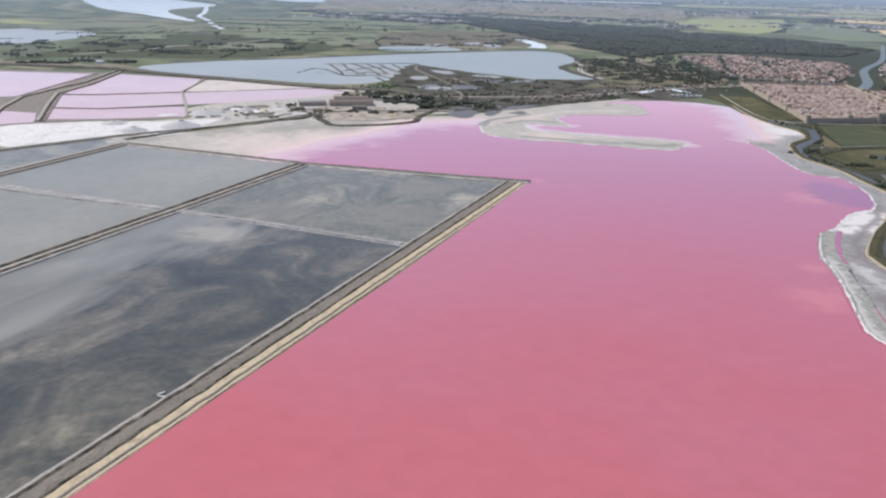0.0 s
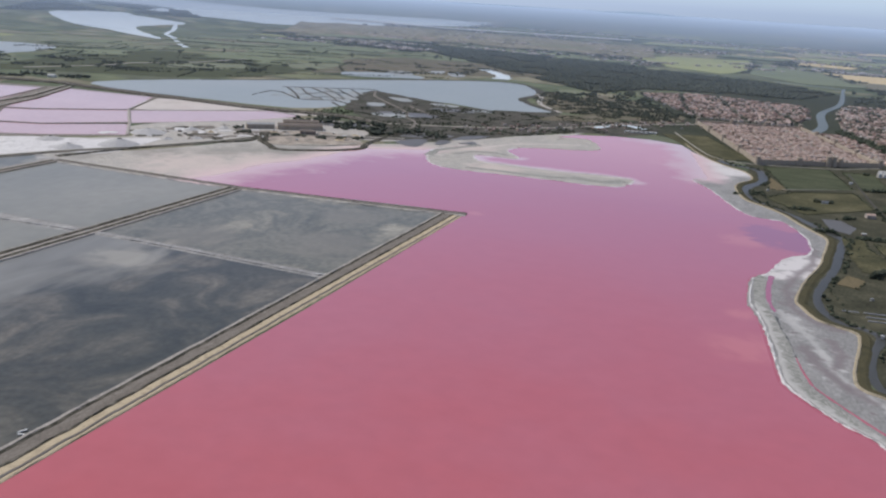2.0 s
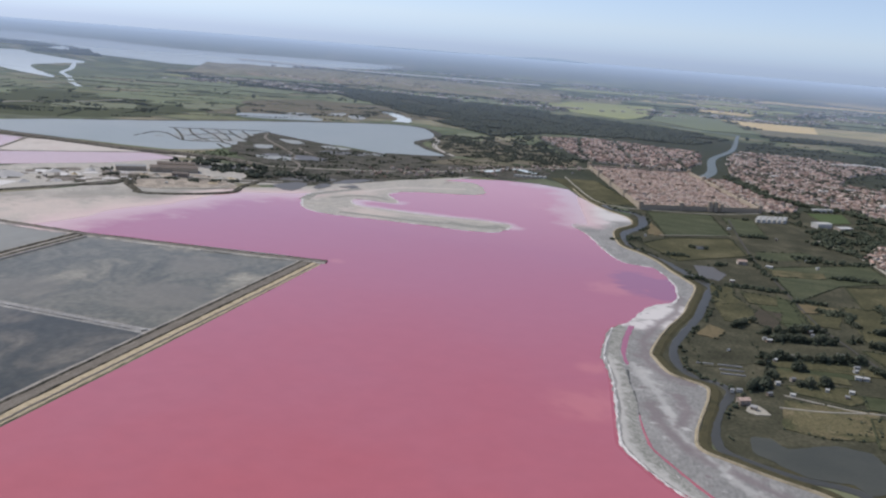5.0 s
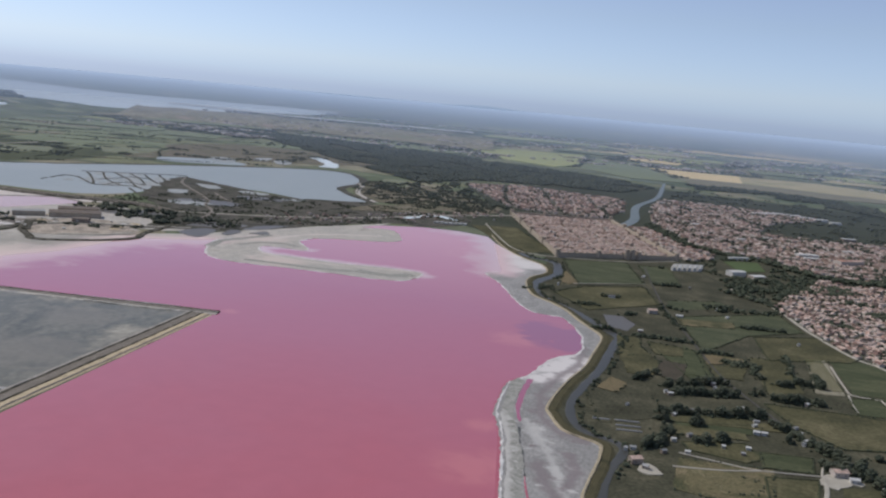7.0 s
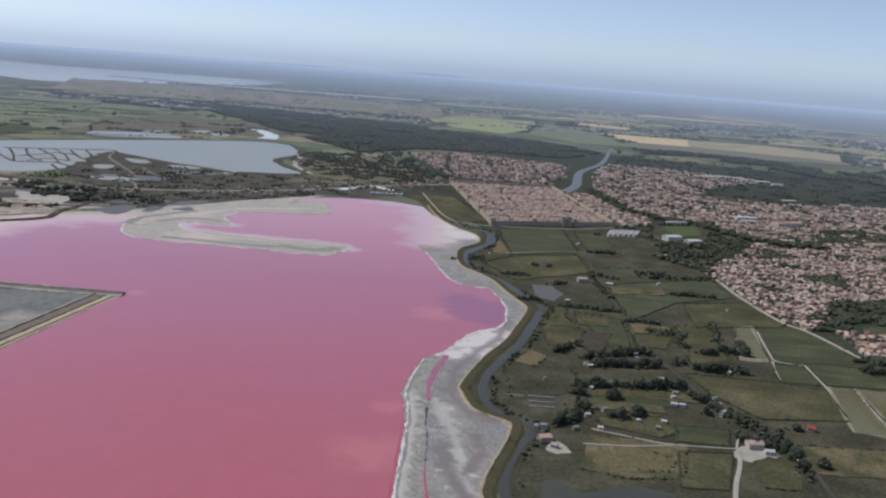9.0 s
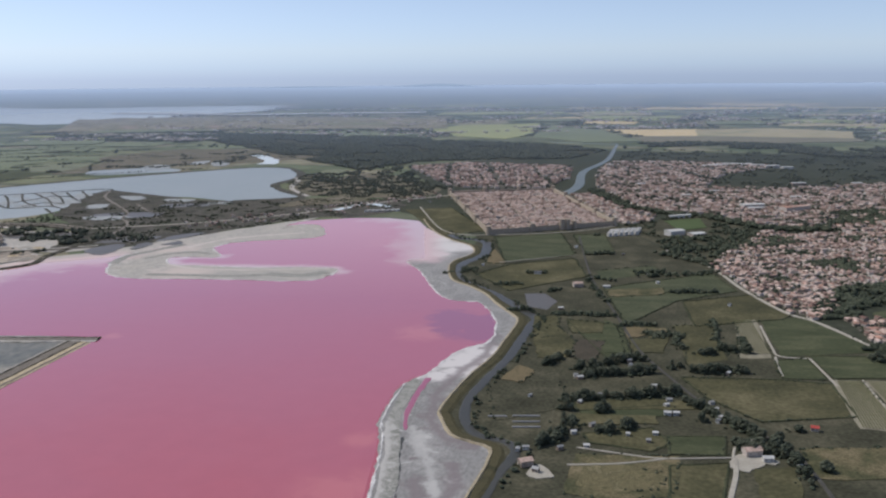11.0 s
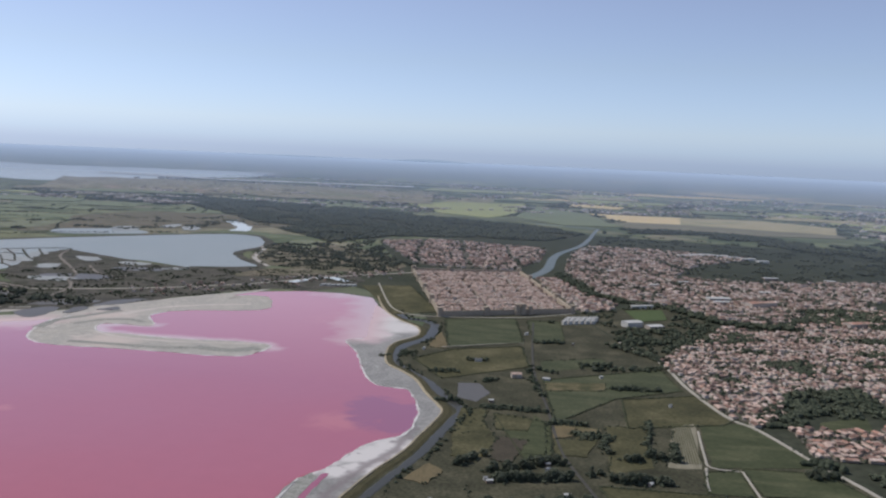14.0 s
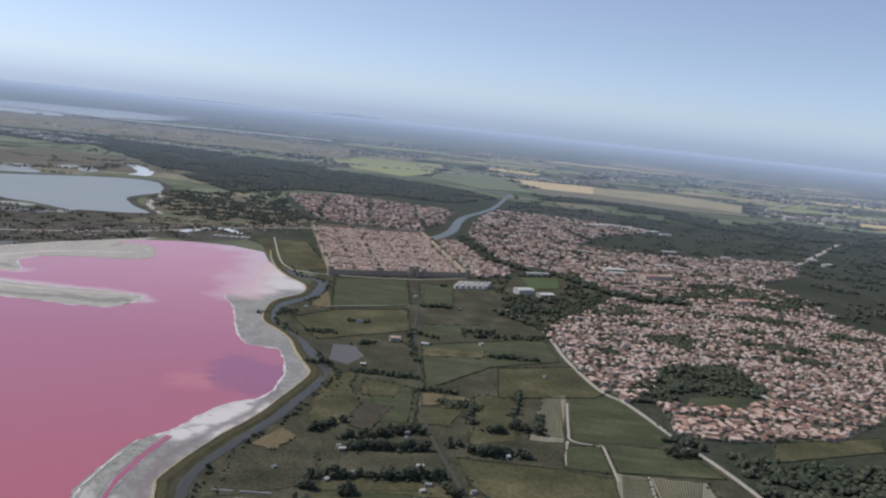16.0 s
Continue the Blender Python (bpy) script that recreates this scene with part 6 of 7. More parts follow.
KINDS = [house_kind(3.6, 2.6, 2.9, 1.0, "cream house with a terracotta tiled roof"), house_kind(4.6, 2.9, 2.6, 1.0, "long low house with a pinkish tiled roof"), house_kind(2.8, 2.5, 3.8, 1.0, "small two-storey house with a terracotta roof"),
         house_kind(5.6, 3.4, 3.2, 1.2, "large pale house with a weathered tiled roof")]
TERRACE = house_kind(2.6, 3.0, 3.6, 0.9, "narrow pale row house with a tiled roof")
KINDS.append(TERRACE)


def housing(poly, du, dv, angle, seed, street=3, skip=0.12):
    """House places on a loose grid of plots and streets inside an outline."""
    r = random.Random(seed)
    cx, cy = sum(p[0] for p in poly) / len(poly), sum(p[1] for p in poly) / len(poly)
    ca, sa = math.cos(angle), math.sin(angle)
    span = max(math.hypot(p[0] - cx, p[1] - cy) for p in poly)
    out, n = [], int(span / min(du, dv)) + 2
    for i in range(-n, n + 1):
        for j in range(-n, n + 1):
            u = i * du + (j // 7) * 3 + r.gauss(0, du * 0.14)
            v = j * dv + (j // street) * dv * 0.55 + r.gauss(0, dv * 0.12)
            bend = 12 * noise.noise(Vector((u / 130, v / 130, seed)))
            p = (cx + u * ca - v * sa + bend, cy + u * sa + v * ca + bend)
            if i % 9 == 0 or r.random() < skip or not inside(p, poly):
                continue
            out.append((p[0], p[1], angle + (math.pi / 2 if r.random() < 0.3 else 0) + r.gauss(0, 0.12)))
    return out


def joined_houses(name, places, label, seed, w=(2.4, 4.4), d=(2.0, 3.0), h=(2.4, 3.8), roof=(0.6, 1.2), tiles=None):
    r = random.Random(seed)
    verts, faces, mats = [], [], []
    for x, y, a in places:
        W, D, H, R = r.uniform(*w), r.uniform(*d), r.uniform(*h), r.uniform(*roof)
        c, s, k, g = math.cos(a), math.sin(a), len(verts), ground_z(x, y)
        for px, py, pz in ((-W, -D, -0.2), (W, -D, -0.2), (W, D, -0.2), (-W, D, -0.2), (-W, -D, H), (W, -D, H), (W, D, H), (-W, D, H), (-W, 0, H + R), (W, 0, H + R)):
            verts.append((x + px * c - py * s, y + px * s + py * c, g + pz))
        for f, m in (((0, 1, 5, 4), 0), ((2, 3, 7, 6), 0), ((1, 2, 6, 9, 5), 0), ((3, 0, 4, 8, 7), 0), ((4, 5, 9, 8), 1), ((6, 7, 8, 9), 1)):
            faces.append(tuple(k + i for i in f))
            mats.append(m)
    ob = mesh_object(name, verts, faces, [M_WALLS, tiles or M_ROOFS], face_mats=mats)
    return tagged(ob, label, "houses", kind="stuff")


EAST = [(241, 1150), (262, 1052), (287, 969), (307, 945), (330, 985), (348, 1066), (411, 1095), (432, 1015), (396, 962), (330, 950), (336, 880), (373, 884), (460, 923), (525, 1010), (650, 1080), (760, 1180), (800, 1330), (660, 1320), (560, 1430), (470, 1440), (440, 1385), (391, 1365), (322, 1375), (300, 1290), (265, 1225)]
NORTHEAST = [(105, 1770), (165, 1590), (222, 1525), (270, 1508), (330, 1425), (391, 1408), (440, 1500), (470, 1570), (538, 1622), (654, 1780), (700, 1976), (577, 1914), (437, 1835), (355, 1844), (288, 1846), (344, 2043), (486, 2243), (357, 2297), (220, 2318), (122, 2299), (98, 2117), (98, 1984)]
SUBURB_W = [(-327, 2150), (-209, 2240), (40, 2200), (45, 1952), (10, 1790), (-125, 1772), (-165, 1801)]
OLDTOWN = [(-17, 1302), (139, 1396), (30, 1743), (-140, 1680)]
MIDTOWN = [(391, 1402), (440, 1388), (470, 1442), (560, 1432), (606, 1436), (600, 1560), (556, 1636), (472, 1566), (444, 1500)]
ANNEX = [(150, 1405), (188, 1440), (196, 1495), (152, 1545), (95, 1720), (60, 1700)]
for name, poly, label in (("ground_suburb", EAST, "streets and yards of the suburb"), ("ground_suburb", NORTHEAST, "streets and yards of the suburb"), ("ground_suburb", SUBURB_W, "streets and yards of the suburb"), ("ground_town", OLDTOWN, "paved lanes of the walled town"), ("ground_suburb", ANNEX, "streets beside the walled town"), ("ground_suburb", MIDTOWN, "streets and yards between the suburbs")):
    sheet(name, poly, 0.5, M_TOWNGROUND, label, "ground", smooth=False)
for pts in ([(340, 1064), (398, 1116), (416, 1034), (439, 987), (480, 960)], [(440, 1395), (494, 1339), (556, 1277), (583, 1194), (610, 1120)], [(398, 1116), (330, 1190), (300, 1270)], [(398, 1116), (480, 1140), (580, 1190)]):
    ribbon("road_suburb", pts, [(2.6, 0.5), (2.2, 0.75), (-2.2, 0.75), (-2.6, 0.5)], M_WHITEROAD, "pale main street of the suburb", "road", smooth=True, step=6)
ribbon("road_suburb", [(700, 1960), (776, 2125), (957, 2524), (1113, 2811)], [(5, 0.3), (4.4, 0.6), (-4.4, 0.6), (-5, 0.3)], M_WHITEROAD, "pale highway leaving the town", "road", smooth=True, step=20)
east = housing(EAST, 6.7, 5.6, -1.24, 21, 3, 0.15)
east = [p for p in east if not any(((p[0] - x) / (s * 1.2)) ** 2 + ((p[1] - y) / (s * 0.8)) ** 2 < 1 for x, y, n, s in BLOBS)]
east.sort(key=lambda p: p[1])
rh = random.Random(22)
for i, (x, y, a) in enumerate(east[:300]):
    k = rh.randrange(len(KINDS))
    m = pose(x, y, 0.4, 0, 0, math.degrees(a)) @ Matrix.Scale(rh.uniform(0.58, 0.90), 4) @ Matrix.Diagonal((1, 1, 0.8, 1))
    if i < len(KINDS):
        KINDS[i].matrix_basis = m
        tagged(KINDS[i], group="houses of the suburb")
    else:
        tagged(copy_thing(KINDS[k], m @ Matrix.Diagonal((*(1 / c for c in KINDS[k].scale), 1))), group="houses of the suburb")
joined_houses("suburb_houses", east[300:], "many small houses with terracotta and pinkish roofs", 23, (1.6, 3.8), (1.5, 2.5), (1.9, 3.0), (0.5, 0.9))
joined_houses("north_suburb_houses", housing(NORTHEAST, 9.2, 7.6, 0.35, 24, 3, 0.16), "many pale houses with tiled roofs among trees", 24, (2.4, 5.0), (2.2, 3.4), tiles=M_GREYROOFS)
joined_houses("west_suburb_houses", housing(SUBURB_W, 10, 9, 0.25, 25, 3, 0.2), "rows of houses with terracotta roofs beyond the town", 25, (2.8, 5.0), (2.2, 3.4))
joined_houses("annex_houses", housing(ANNEX, 8.5, 7, 0.54, 26, 3, 0.12), "houses with terracotta roofs beside the walled town", 26)
joined_houses("middle_suburb_houses", housing(MIDTOWN, 8.5, 7, -1.0, 33, 3, 0.2), "houses with terracotta roofs between the suburbs", 33)
woods("middle_suburb_trees", scatter(MIDTOWN, 420, 34, 0.48, 30), "dark trees among the suburb houses", (1.8, 4.2), 34, leaves=M_GROVE)
woods("north_suburb_trees", scatter(NORTHEAST, 2100, 27, 0.52, 36), "dark trees among the suburb houses", (2.5, 5), 27)
woods("west_suburb_trees", scatter(SUBURB_W, 520, 28, 0.5, 40), "dark trees among the suburb houses", (2.5, 4.5), 28)
woods("suburb_trees", scatter(EAST, 3200, 29, 0.4, 24), "small dark trees in the suburb gardens", (1.1, 2.7), 29, leaves=M_GROVE)
old = []
ro = random.Random(30)
for i in range(30):
    for j in range(62):
        if (i % 6 == 5 and ro.random() < 0.6) or (j % 9 == 8 and ro.random() < 0.7) or ro.random() < 0.06:
            continue
        s, t = (i + 0.7 + ro.gauss(0, 0.14)) / 30.5, (j + 0.8 + ro.gauss(0, 0.14)) / 62.5
        a, b = Vector(OLDTOWN[0]).lerp(Vector(OLDTOWN[1]), s), Vector(OLDTOWN[3]).lerp(Vector(OLDTOWN[2]), s)
        p = a.lerp(b, t)
        old.append((p.x, p.y, 0.54 + (math.pi / 2 if ro.random() < 0.35 else 0) + ro.gauss(0, 0.06)))
joined_houses("old_town_houses", old, "tightly packed old houses with terracotta roofs", 31, (2.4, 3.4), (2.2, 3.0), (3.0, 4.4), (0.5, 0.9), tiles=M_OLDROOFS)
woods("old_town_trees", [(x + ro.gauss(0, 3), y + ro.gauss(0, 4)) for x, y in ((20, 1400), (75, 1440), (40, 1500), (-10, 1480), (90, 1400)) for _ in range(7)], "few dark trees in the town squares", (2, 3.6), 32)

# ---- hedges of the coastal pasture and villages of the plain ----
rg = random.Random(71)
lines = []
for i in range(150):
    x, y = rg.uniform(-1900, -700), rg.uniform(1500, 2900)
    if inside((x, y), [(-1250, 1250), (-1180, 1320), (-1041, 1700), (-915, 1890), (-680, 2130), (-500, 2010), (-380, 1600), (-700, 1250)]) or inside((x, y), FOREST):
        continue
    a, length = rg.choice((0.3, 0.5, 0.75, 1.9, 2.1)) + rg.gauss(0, 0.1), rg.uniform(50, 190)
    for k in range(int(length / 3)):
        if rg.random() < 0.8:
            s = k * 3.0 - length / 2
            lines.append((x + s * math.cos(a) + rg.gauss(0, 2), y + s * math.sin(a) + rg.gauss(0, 2)))
woods("pasture_hedges", [p for p in lines if not inside(p, [(-1180, 1320), (-1041, 1700), (-915, 1890), (-680, 2130), (-500, 2010), (-380, 1600), (-700, 1250)])], "thin dark hedges between the coastal pastures", (1.0, 2.6), 72)
hamlets = []
for i in range(340):
    ang, d = radians(rg.uniform(-44, 44)), rg.uniform(3050, 4700)
    x, y = MID.x + d * math.sin(ang), MID.y + d * math.cos(ang)
    if any(inside((x, y), q) for _, q in BIG_FIELDS) or inside((x, y), FOREST) or x < -1700:
        continue
    for k in range(rg.randint(4, 26)):
        hamlets.append((x + rg.gauss(0, 55), y + rg.gauss(0, 22), rg.uniform(0, 3)))
rows = []
for i in range(420):
    ang, d = radians(rg.uniform(-40, 46)), rg.uniform(3100, 4650)
    x, y = MID.x + d * math.sin(ang), MID.y + d * math.cos(ang)
    a, length = -ang + rg.gauss(0, 0.35), rg.uniform(60, 320)
    for k in range(int(length / 9)):
        s = k * 9.0 - length / 2
        p = (x + s * math.cos(a) + rg.gauss(0, 3), y + s * math.sin(a) + rg.gauss(0, 4))
        if rg.random() < 0.8 and p[0] > -1600 and not any(inside(p, q) for _, q in BIG_FIELDS):
            rows.append(p)
woods("plain_hedges", rows, "thin dark hedges between the fields of the plain", (3.4, 7.0), 74, 0.6, clumps=2)
joined_houses("far_hamlets", hamlets, "pale houses of distant hamlets on the plain", 73, (4, 14), (3, 7), (3, 6), (0.8, 1.6), tiles=M_PALEROOFS)

def block(bm, x, y, z, sx, sy, sz, a=0.0):
    bmesh.ops.create_cube(bm, size=1, matrix=pose(x, y, z, 0, 0, a) @ Matrix.Diagonal((sx, sy, sz, 1)))


# ---- ramparts ----
wall = tagged(new("town_wall"), "long crenellated stone rampart round the old town", "rampart")
for (x1, y1), (x2, y2) in zip(OLDTOWN, OLDTOWN[1:] + OLDTOWN[:1]):
    a, b = Vector((x1, y1, 0)), Vector((x2, y2, 0))
    length, ang = (b - a).length, math.atan2(y2 - y1, x2 - x1)
    bm = bmesh.new()
    bmesh.ops.create_cube(bm, size=1, matrix=pose(x1, y1, 0, 0, 0, math.degrees(ang)) @ Matrix.LocRotScale((length / 2, 0, 3.2), None, (length, 2.0, 6.8)))
    k = int(length / 3)
    for i in range(k):
        bmesh.ops.create_cube(bm, size=1, matrix=pose(x1, y1, 0, 0, 0, math.degrees(ang)) @ Matrix.LocRotScale(((i + 0.5) * length / k, -0.7, 7.0), None, (1.7, 0.5, 0.9)))
    part("wall_section", bm, M_STONE, wall)
    for i in range(4 if length > 250 else 3):
        p = a.lerp(b, i / (4 if length > 250 else 3))
        bm = bmesh.new()
        bmesh.ops.create_cone(bm, cap_ends=True, segments=14, radius1=3.6, radius2=3.3, depth=11, matrix=Matrix.Translation((p.x, p.y, 5.2)))
        bmesh.ops.create_cone(bm, cap_ends=True, segments=14, radius1=3.9, radius2=3.9, depth=1.2, matrix=Matrix.Translation((p.x, p.y, 10.6)))
        part("tower", bm, M_STONE, wall)

gate = tagged(new("town_gate"), "twin round stone towers of the town gate", "gate")
for t in (0.565, 0.61):
    p = Vector((*OLDTOWN[0], 0)).lerp(Vector((*OLDTOWN[1], 0)), t)
    bm = bmesh.new()
    bmesh.ops.create_cone(bm, cap_ends=True, segments=18, radius1=3.5, radius2=3.3, depth=14, matrix=Matrix.Translation((p.x + 1.0, p.y - 1.6, 6.8)))
    tower = part("tower", bm, M_STONE, gate)
    bm = bmesh.new()
    bmesh.ops.create_cone(bm, cap_ends=True, segments=18, radius1=3.7, radius2=3.7, depth=1.2, matrix=Matrix.Translation((p.x + 1.0, p.y - 1.6, 13.6)))
    part("parapet", bm, M_STONE, tower)
a, b = (Vector((*OLDTOWN[0], 0)).lerp(Vector((*OLDTOWN[1], 0)), t) for t in (0.565, 0.61))
bm = bmesh.new()
block(bm, (a.x + b.x) / 2 + 0.6, (a.y + b.y) / 2 - 1.0, 5.2, (b - a).length, 3.0, 11.0, math.degrees(math.atan2(b.y - a.y, b.x - a.x)))
part("gatehouse", bm, M_STONE, gate)

# ---- farm buildings ----


def building(name, x, y, a, w, d, h, rh_, label, walls, roof, category="building"):
    if name in ("shed", "barn", "greenhouse"):
        w, d, h = w * 0.58, d * 0.7, h * 0.8
    ob = house_kind(w / 2, d / 2, h, rh_, label, walls, roof, 0.25, False)
    ob.name = name
    ob["category"] = category
    ob.matrix_basis = pose(x, y, 0.2, 0, 0, a)
    return ob


building("farmhouse", 103, 628, 30, 7, 5, 3.0, 1.0, "pale farmhouse with a weathered tiled roof", M_WALL, M_ROOF, "house")
building("barn", 109, 621, -20, 6, 3.5, 2.5, 0.8, "small grey-roofed barn beside the farmhouse", M_WALL, M_GREYROOF, "barn")
building("farmhouse", 219, 662, 20, 9, 6, 3.2, 1.2, "farmhouse with a pinkish tiled roof among trees", M_WALL, M_ROOF, "house")
building("barn", 226, 655, 10, 9, 5, 2.8, 0.8, "white farm shed beside the yard", M_WHITE, M_WHITE, "barn")
building("barn", 240, 655, 0, 6, 4, 2.4, 0.6, "low pale shed among trees", M_WHITE, M_GREYROOF, "barn")
building("shed", 178, 712, 0, 7, 3.5, 2.4, 0.6, "white-roofed shed in the meadow", M_WHITE, M_WHITE, "shed")
building("shed", 172, 759, 10, 7, 3, 2.2, 0.5, "white-roofed shed under trees", M_WHITE, M_WHITE, "shed")
building("shed", 155, 676, 0, 3.5, 2.5, 2.2, 0.5, "small white hut on the meadow", M_WHITE, M_WHITE, "shed")
building("shed", 95, 729, 60, 4, 2.2, 1.6, 0.3, "small pale hut on dark ground", M_WHITE, M_GREYROOF, "shed")
building("house", 109, 1034, 20, 9, 6, 3.4, 1.2, "pale house with a beige tiled roof", M_WALL, M_ROOF)
building("shed", 66, 1085, 15, 12, 5, 2.4, 0.8, "dark shed with a white front", M_WHITE, M_ASPHALT, "shed")
building("greenhouse", 136, 1034, 5, 11, 4, 2.0, 0.6, "long white greenhouse in a meadow", M_WHITE, M_WHITE, "greenhouse")
building("barn", 258, 702, -10, 7, 4.5, 2.6, 0.9, "barn with a bright red roof", M_WALL, M_REDROOF, "barn")
building("shed", 101, 648, 10, 6, 3, 2.2, 0.5, "pale shed near the canal", M_WHITE, M_GREYROOF, "shed")
building("shed", 119, 651, 40, 6, 3, 2.2, 0.5, "grey-roofed shed at the track's end", M_WALL, M_GREYROOF, "shed")
for x, y, a, w in ((183, 713, 5, 6), (170, 680, 0, 5), (206, 723, 35, 6), (208, 711, 40, 4), (125, 674, 20, 5), (134, 733, 0, 4)):
    building("shed", x, y, a, w, 3, 2.2, 0.5, "white-roofed shed by a hedge", M_WHITE, M_WHITE, "shed")
building("farmhouse", -1285, 1340, 20, 14, 8, 4.0, 1.4, "white farmhouse among dark trees by the causeway", M_WHITE, M_WHITE, "house")
for k, (x, y) in enumerate(((166, 669), (178, 726), (157, 799), (124, 768), (206, 705), (133, 656), (135, 687), (241, 650), (138, 737), (126, 722), (180, 735), (97, 1232), (151, 1195), (184, 1059), (176, 1092), (99, 946), (242, 982), (5, 1115), (156, 809), (165, 787), (121, 772), (221, 793))):
    building("shed", x, y, (k * 37) % 90, 4.0 + (k * 5) % 4, 3.2, 2.2, 0.5, "small pale hut among the meadows", M_WHITE if k % 3 else M_WALL, M_WHITE if k % 2 else M_GREYROOF, "shed")
building("shed", 205, 735, 30, 5, 3, 2.0, 0.4, "pale shed by the lane", M_WHITE, M_GREYROOF, "shed")
building("shed", 97, 645, 80, 5, 3, 2.0, 0.4, "pale shed near the canal", M_WHITE, M_GREYROOF, "shed")
for k in range(18):
    building("apartment_block", 134 + 6.6 * (k % 6) + 1.5 * (k // 6), 1314 + 3.6 * (k % 6) + 12 * (k // 6), 30, 5.0, 4.6, 4.2, 0.6, "small white apartment block by the rampart", M_WHITE, M_WHITE)
sheet("meadow", [(142, 1392), (202, 1238), (246, 1160), (300, 1270), (322, 1372), (268, 1486), (222, 1500), (190, 1440)], 0.07, FIELD["dark"], "dark rough ground between rampart and suburb", "meadow", smooth=False, rough=2, size=12)
woods("park_edge_trees", [p for p in scatter([(150, 1396), (205, 1240), (246, 1200), (300, 1275), (320, 1368), (268, 1484), (225, 1495), (192, 1440)], 520, 59, 0.42, 26) if not inside(p, [(196, 1445), (255, 1482), (266, 1397), (240, 1310), (190, 1330)])], "dark trees about the sports ground", (1.8, 3.6), 59, leaves=M_GROVE)
building("sports_hall", 214, 1335, 35, 22, 14, 6.0, 0.8, "large white-roofed sports hall by trees", M_WHITE, M_WHITE, "hall")
building("sports_hall", 240, 1330, 35, 20, 12, 4.0, 0.8, "wide pale hall beside the sports ground", M_WALL, M_WHITE, "hall")
building("grandstand", 228, 1478, 30, 34, 6, 4.0, 0.4, "long white-roofed grandstand by a pitch", M_WHITE, M_WHITE, "grandstand")
building("school", 395, 1560, 35, 46, 16, 8.0, 1.0, "large ochre school building with tiled roof", M_WALL, M_ROOF, "school")
building("warehouse", 340, 1590, 20, 34, 14, 6.0, 0.6, "long white warehouse among houses", M_WHITE, M_WHITE, "warehouse")
rk = random.Random(61)
for k in range(13):
    t = k / 12
    building("warehouse", 325 + 160 * t + rk.uniform(-4, 4), 2205 + 50 * math.sin(3.1 * t) - 10 * t + rk.uniform(-12, 12), rk.uniform(-10, 30), rk.uniform(12, 24), rk.uniform(7, 12), 4.5, 0.8, "white industrial shed at the town edge", M_WHITE, M_WHITE, "warehouse")
for x, y, w, d in ((458, 1893, 26, 12), (341, 1565, 24, 10), (118, 2194, 18, 10), (744, 2033, 24, 12), (760, 1986, 20, 10), (560, 1905, 18, 9), (250, 1700, 16, 8), (180, 1850, 16, 9), (300, 1760, 18, 8), (420, 1700, 18, 9)):
    building("warehouse", x, y, rk.uniform(0, 40), w, d, 4.5, 0.7, "pale flat-roofed building among the houses", M_WALL, M_WHITE, "building")
building("school", 497, 1450, 30, 34, 14, 6.0, 1.2, "large building with a reddish tiled roof", M_WALL, M_ROOF, "school")
building("saltworks_hall", -622, 1128, 34, 62, 22, 6.0, 2.2, "long brown-roofed hall of the saltworks", M_STONE, M_BROWNROOF, "factory")
building("saltworks_hall", -640, 1160, 34, 50, 16, 6.0, 1.8, "brown stone shed of the saltworks", M_STONE, M_BROWNROOF, "factory")
building("saltworks_hall", -668, 1098, 40, 38, 14, 6.0, 1.4, "grey-roofed hall beside the salt heaps", M_STONE, M_GREYROOF, "factory")
building("saltworks_hall", -590, 1095, 20, 20, 9, 5.0, 1.4, "small beige shed of the saltworks", M_WALL, M_BROWNROOF, "factory")
for k in range(12):
    x, y = rk.uniform(-735, -545), rk.uniform(925, 1130)
    if y < 990 + (x + 620) * 0.9:
        continue
    building("shed", x, y, rk.uniform(0, 90), rk.uniform(3, 9), rk.uniform(2.5, 5), rk.uniform(1.5, 3.5), 0.5, "small shed in the saltworks yard", rk.choice((M_WALL, M_STONE)), rk.choice((M_WHITE, M_WHITE, M_BROWNROOF, M_WHITE)), "shed")
for k in range(7):
    building("boathouse", -226 + 7 * k, 1470 + 2.5 * k + rk.uniform(-2, 2), 70, 9, 4, 2.2, 0.5, "small white-roofed hut by the basin", M_WHITE, M_WHITE, "hut")
sheet("sports_ground", [(206, 1445), (255, 1472), (258, 1397), (222, 1368)], 0.7, FIELD["turf"], "flat green sports ground", "field", smooth=False)
for x, y, n in ((96, 695.5, 16), (97, 686.5, 16), (98, 678.5, 16), (79.5, 692, 11)):
    bm = bmesh.new()
    bmesh.ops.create_cone(bm, cap_ends=True, segments=12, radius1=0.6, radius2=0.6, depth=n, matrix=pose(x, y, 0.3, 0, 90, 10))
    ob = part("polytunnel", bm, M_GREYROOF, None)
    tagged(ob, "long low plastic polytunnel on dark soil", "polytunnel", "polytunnels by the canal")
sheet("yard", [(104, 618), (110, 630), (118, 618), (110, 612)], 0.4, M_WHITEROAD, "pale gravel yard of a farm", "yard", rough=2, size=5, step=3)
sheet("yard", [(205, 645), (214, 662), (232, 656), (222, 648), (212, 640)], 0.4, M_WHITEROAD, "pale gravel yard of a farm", "yard", rough=3, size=6, step=3)
village = []
rv = random.Random(40)
for i in range(120):
    t = rv.random()
    p = Vector((-420, 1320)).lerp(Vector((-160, 1650)), t)
    village.append((p.x + rv.gauss(0, 22), p.y + rv.gauss(0, 26), rv.uniform(0, 3)))
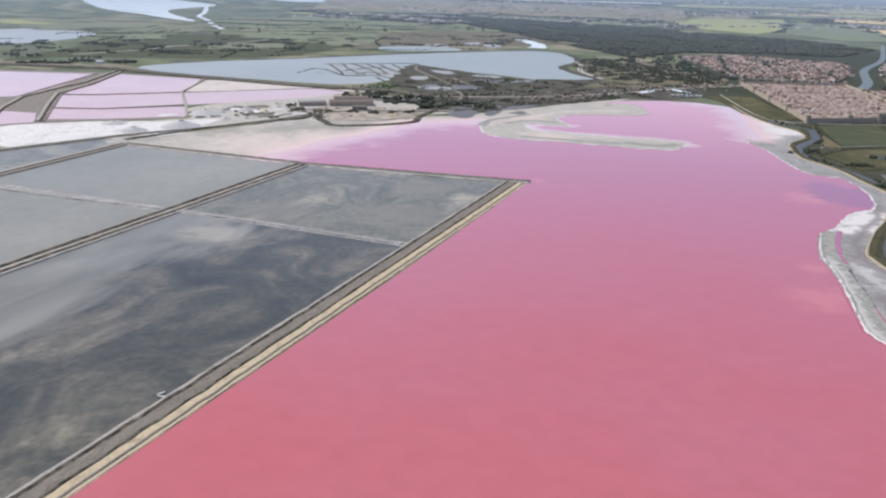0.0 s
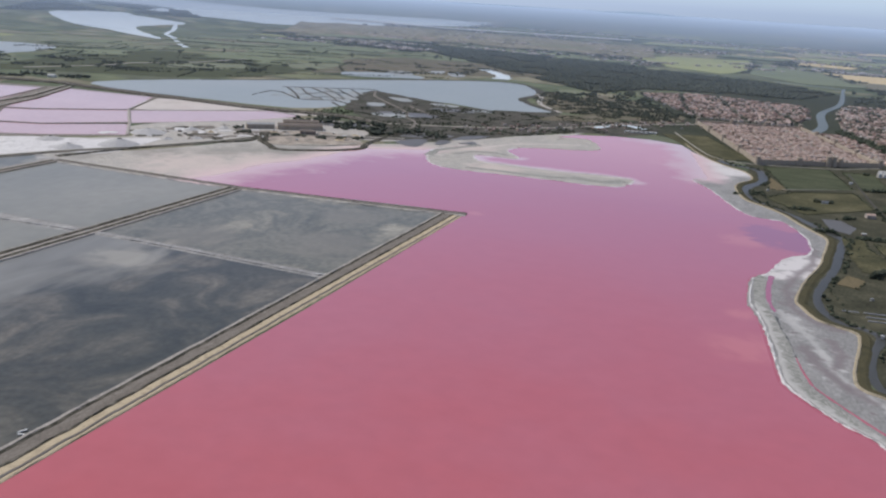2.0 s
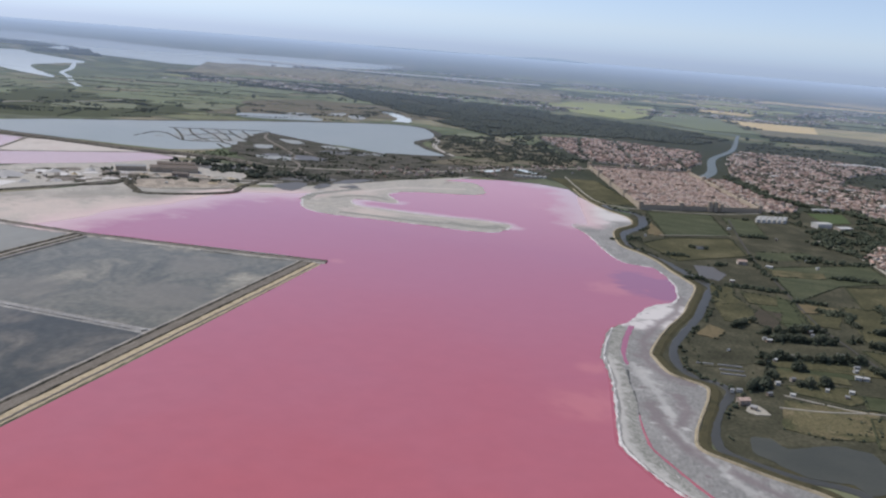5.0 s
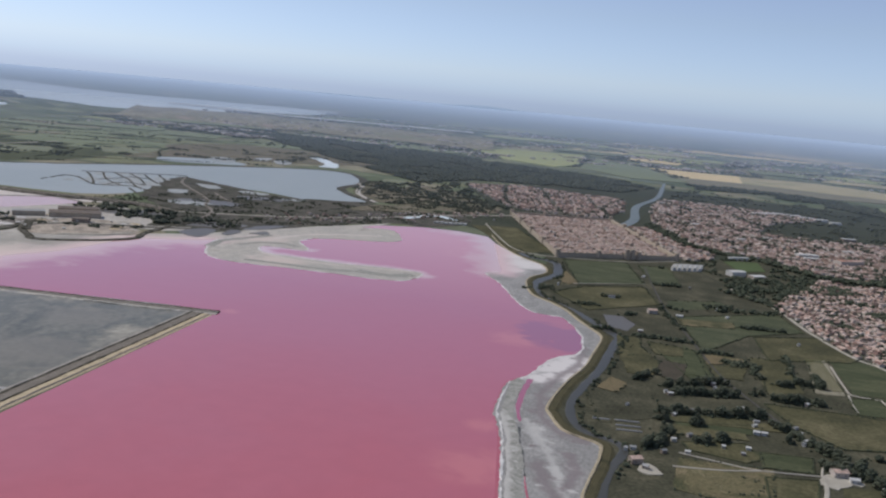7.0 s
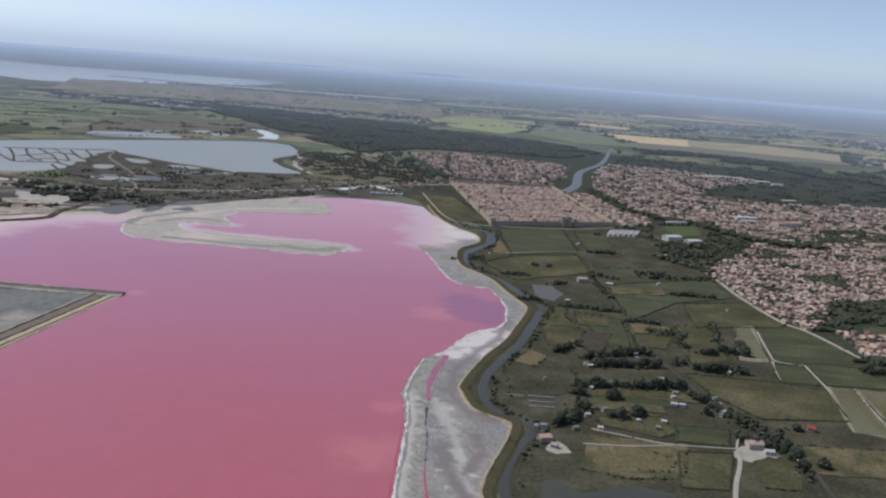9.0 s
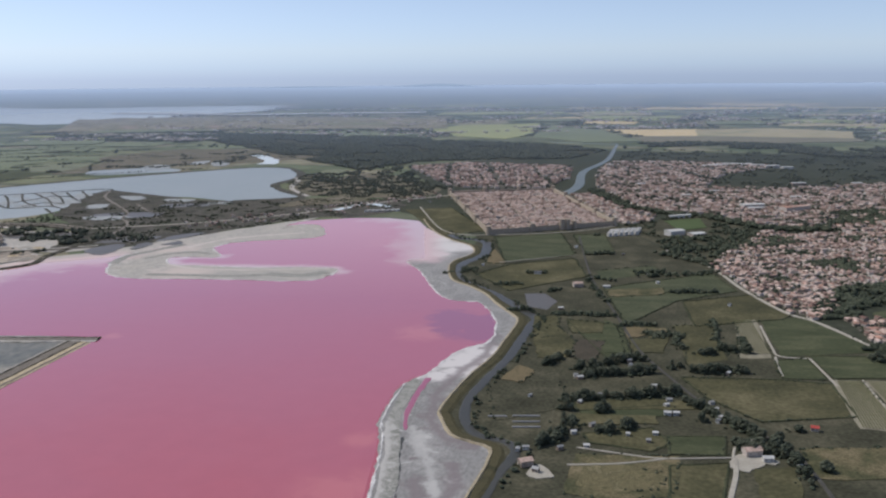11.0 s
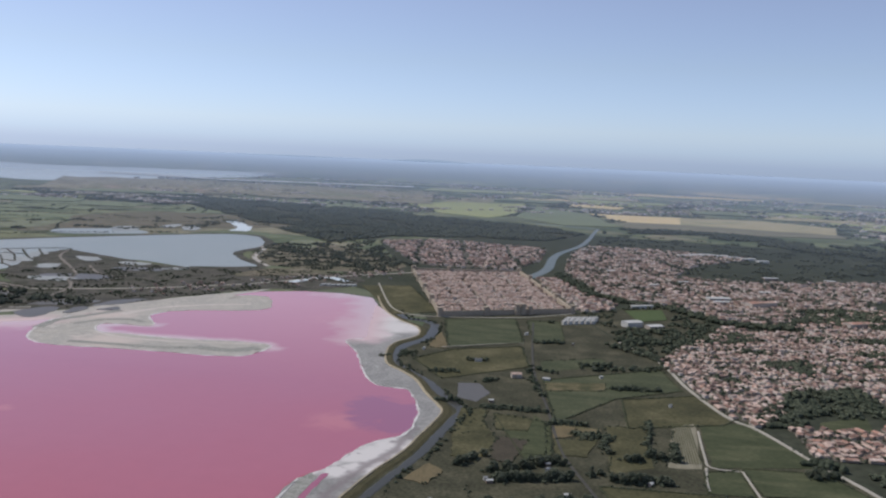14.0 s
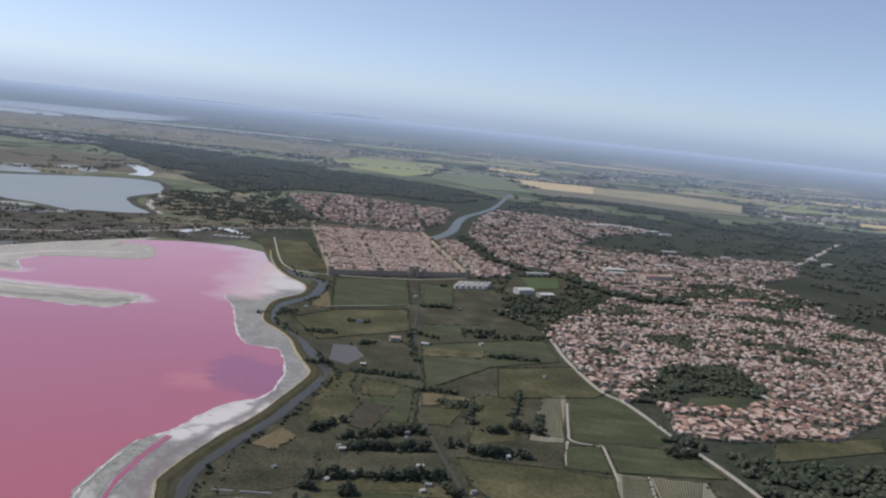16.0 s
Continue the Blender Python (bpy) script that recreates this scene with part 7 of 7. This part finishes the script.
joined_houses("shore_houses", village, "loose pale houses along the marsh road", 41, (1.3, 3.0), (1.2, 2.2), (1.6, 2.6), (0.4, 0.8), tiles=M_GREYROOFS)
ribbon("road_marsh", [(-560, 1265), (-440, 1330), (-330, 1430), (-240, 1560), (-150, 1660), (-60, 1760)], [(3, 0.3), (2.6, 0.6), (-2.6, 0.6), (-3, 0.3)], M_WHITEROAD, "pale road across the marsh", "road", smooth=True)


# ---- earth heaps and sheds of the saltworks ----
for i in range(40):
    x, y = rv.uniform(-720, -500), rv.uniform(980, 1140)
    if y < 1010 + (x + 700) * 0.35:
        continue
    r_, h_ = rv.uniform(4, 11), rv.uniform(1.2, 3.0)
    bm = bmesh.new()
    bmesh.ops.create_cone(bm, cap_ends=False, segments=14, radius1=r_, radius2=r_ * 0.25, depth=h_, matrix=Matrix.Translation((x, y, h_ / 2 - 0.1)) @ Matrix.Diagonal((1, 0.6, 1, 1)))
    for v in bm.verts:
        v.co += Vector((noise.noise(v.co * 0.3), noise.noise(v.co * 0.3 + Vector((9, 2, 1))), 0)) * 1.6
    tagged(part("earth_mound", bm, rv.choice((M_MUDTAN, M_DIRT, M_SALT, M_TANBANK)), None), "low heap of pale earth at the saltworks", "heap", "earth heaps at the works")
woods("works_scrub_bushes", [(x + rv.gauss(0, 5), y + rv.gauss(0, 5)) for x, y in ((-560, 1080), (-540, 1095), (-520, 1110), (-660, 1050), (-620, 1060), (-590, 1075), (-690, 1080)) for _ in range(12)], "dark bushes about the saltworks yard", (1.5, 3.2), 44)

# ---- salt heaps ----
for x, y, r_, h_ in ((-716, 872, 26, 8), (-745, 822, 18, 5.5), (-750, 965, 24, 6), (-700, 940, 8, 3), (-678, 968, 9, 3), (-702, 1060, 9, 3), (-800, 850, 18, 4), (-725, 1020, 12, 4)):
    bm = bmesh.new()
    bmesh.ops.create_cone(bm, cap_ends=False, segments=28, radius1=r_, radius2=r_ * 0.12, depth=h_, matrix=Matrix.Translation((x, y, h_ / 2 - 0.2)))
    bmesh.ops.subdivide_edges(bm, edges=bm.edges[:], cuts=2, use_grid_fill=True)
    for v in bm.verts:
        q = noise.noise(v.co * 0.2)
        v.co += Vector((q, noise.noise(v.co * 0.2 + Vector((9, 2, 1))), 0)) * 2.0
    tagged(part("salt_mound", bm, M_HEAP, None), "greyish-white heap of harvested salt", "salt heap", "salt heaps at the works")
for x, y, a in ((-265, 300, 20), (-270, 566, 200)):
    bm = bmesh.new()
    block(bm, x, y, 0.7, 6.0, 0.9, 0.5, a)
    block(bm, x - 3.5 * math.cos(radians(a)), y + 2.0, 0.7, 4.0, 0.8, 0.5, a + 50)
    tagged(part("sluice", bm, M_WHITE, None), "small white concrete sluice on the dike", "sluice")
for i, (kind, pts) in enumerate(NEAR[:26]):
    if kind in ("dry", "straw", "tan", "pale") or i % 3 == 1:
        continue
    ribbon("ditch", [Vector(p) for p in pts] + [Vector(pts[0])], [(0.8, 0.3), (0.3, 0.66), (-0.3, 0.66), (-0.8, 0.3)], M_DITCH, "dark weedy ditch round a field", "ditch", smooth=False, rough=1.0, step=5)
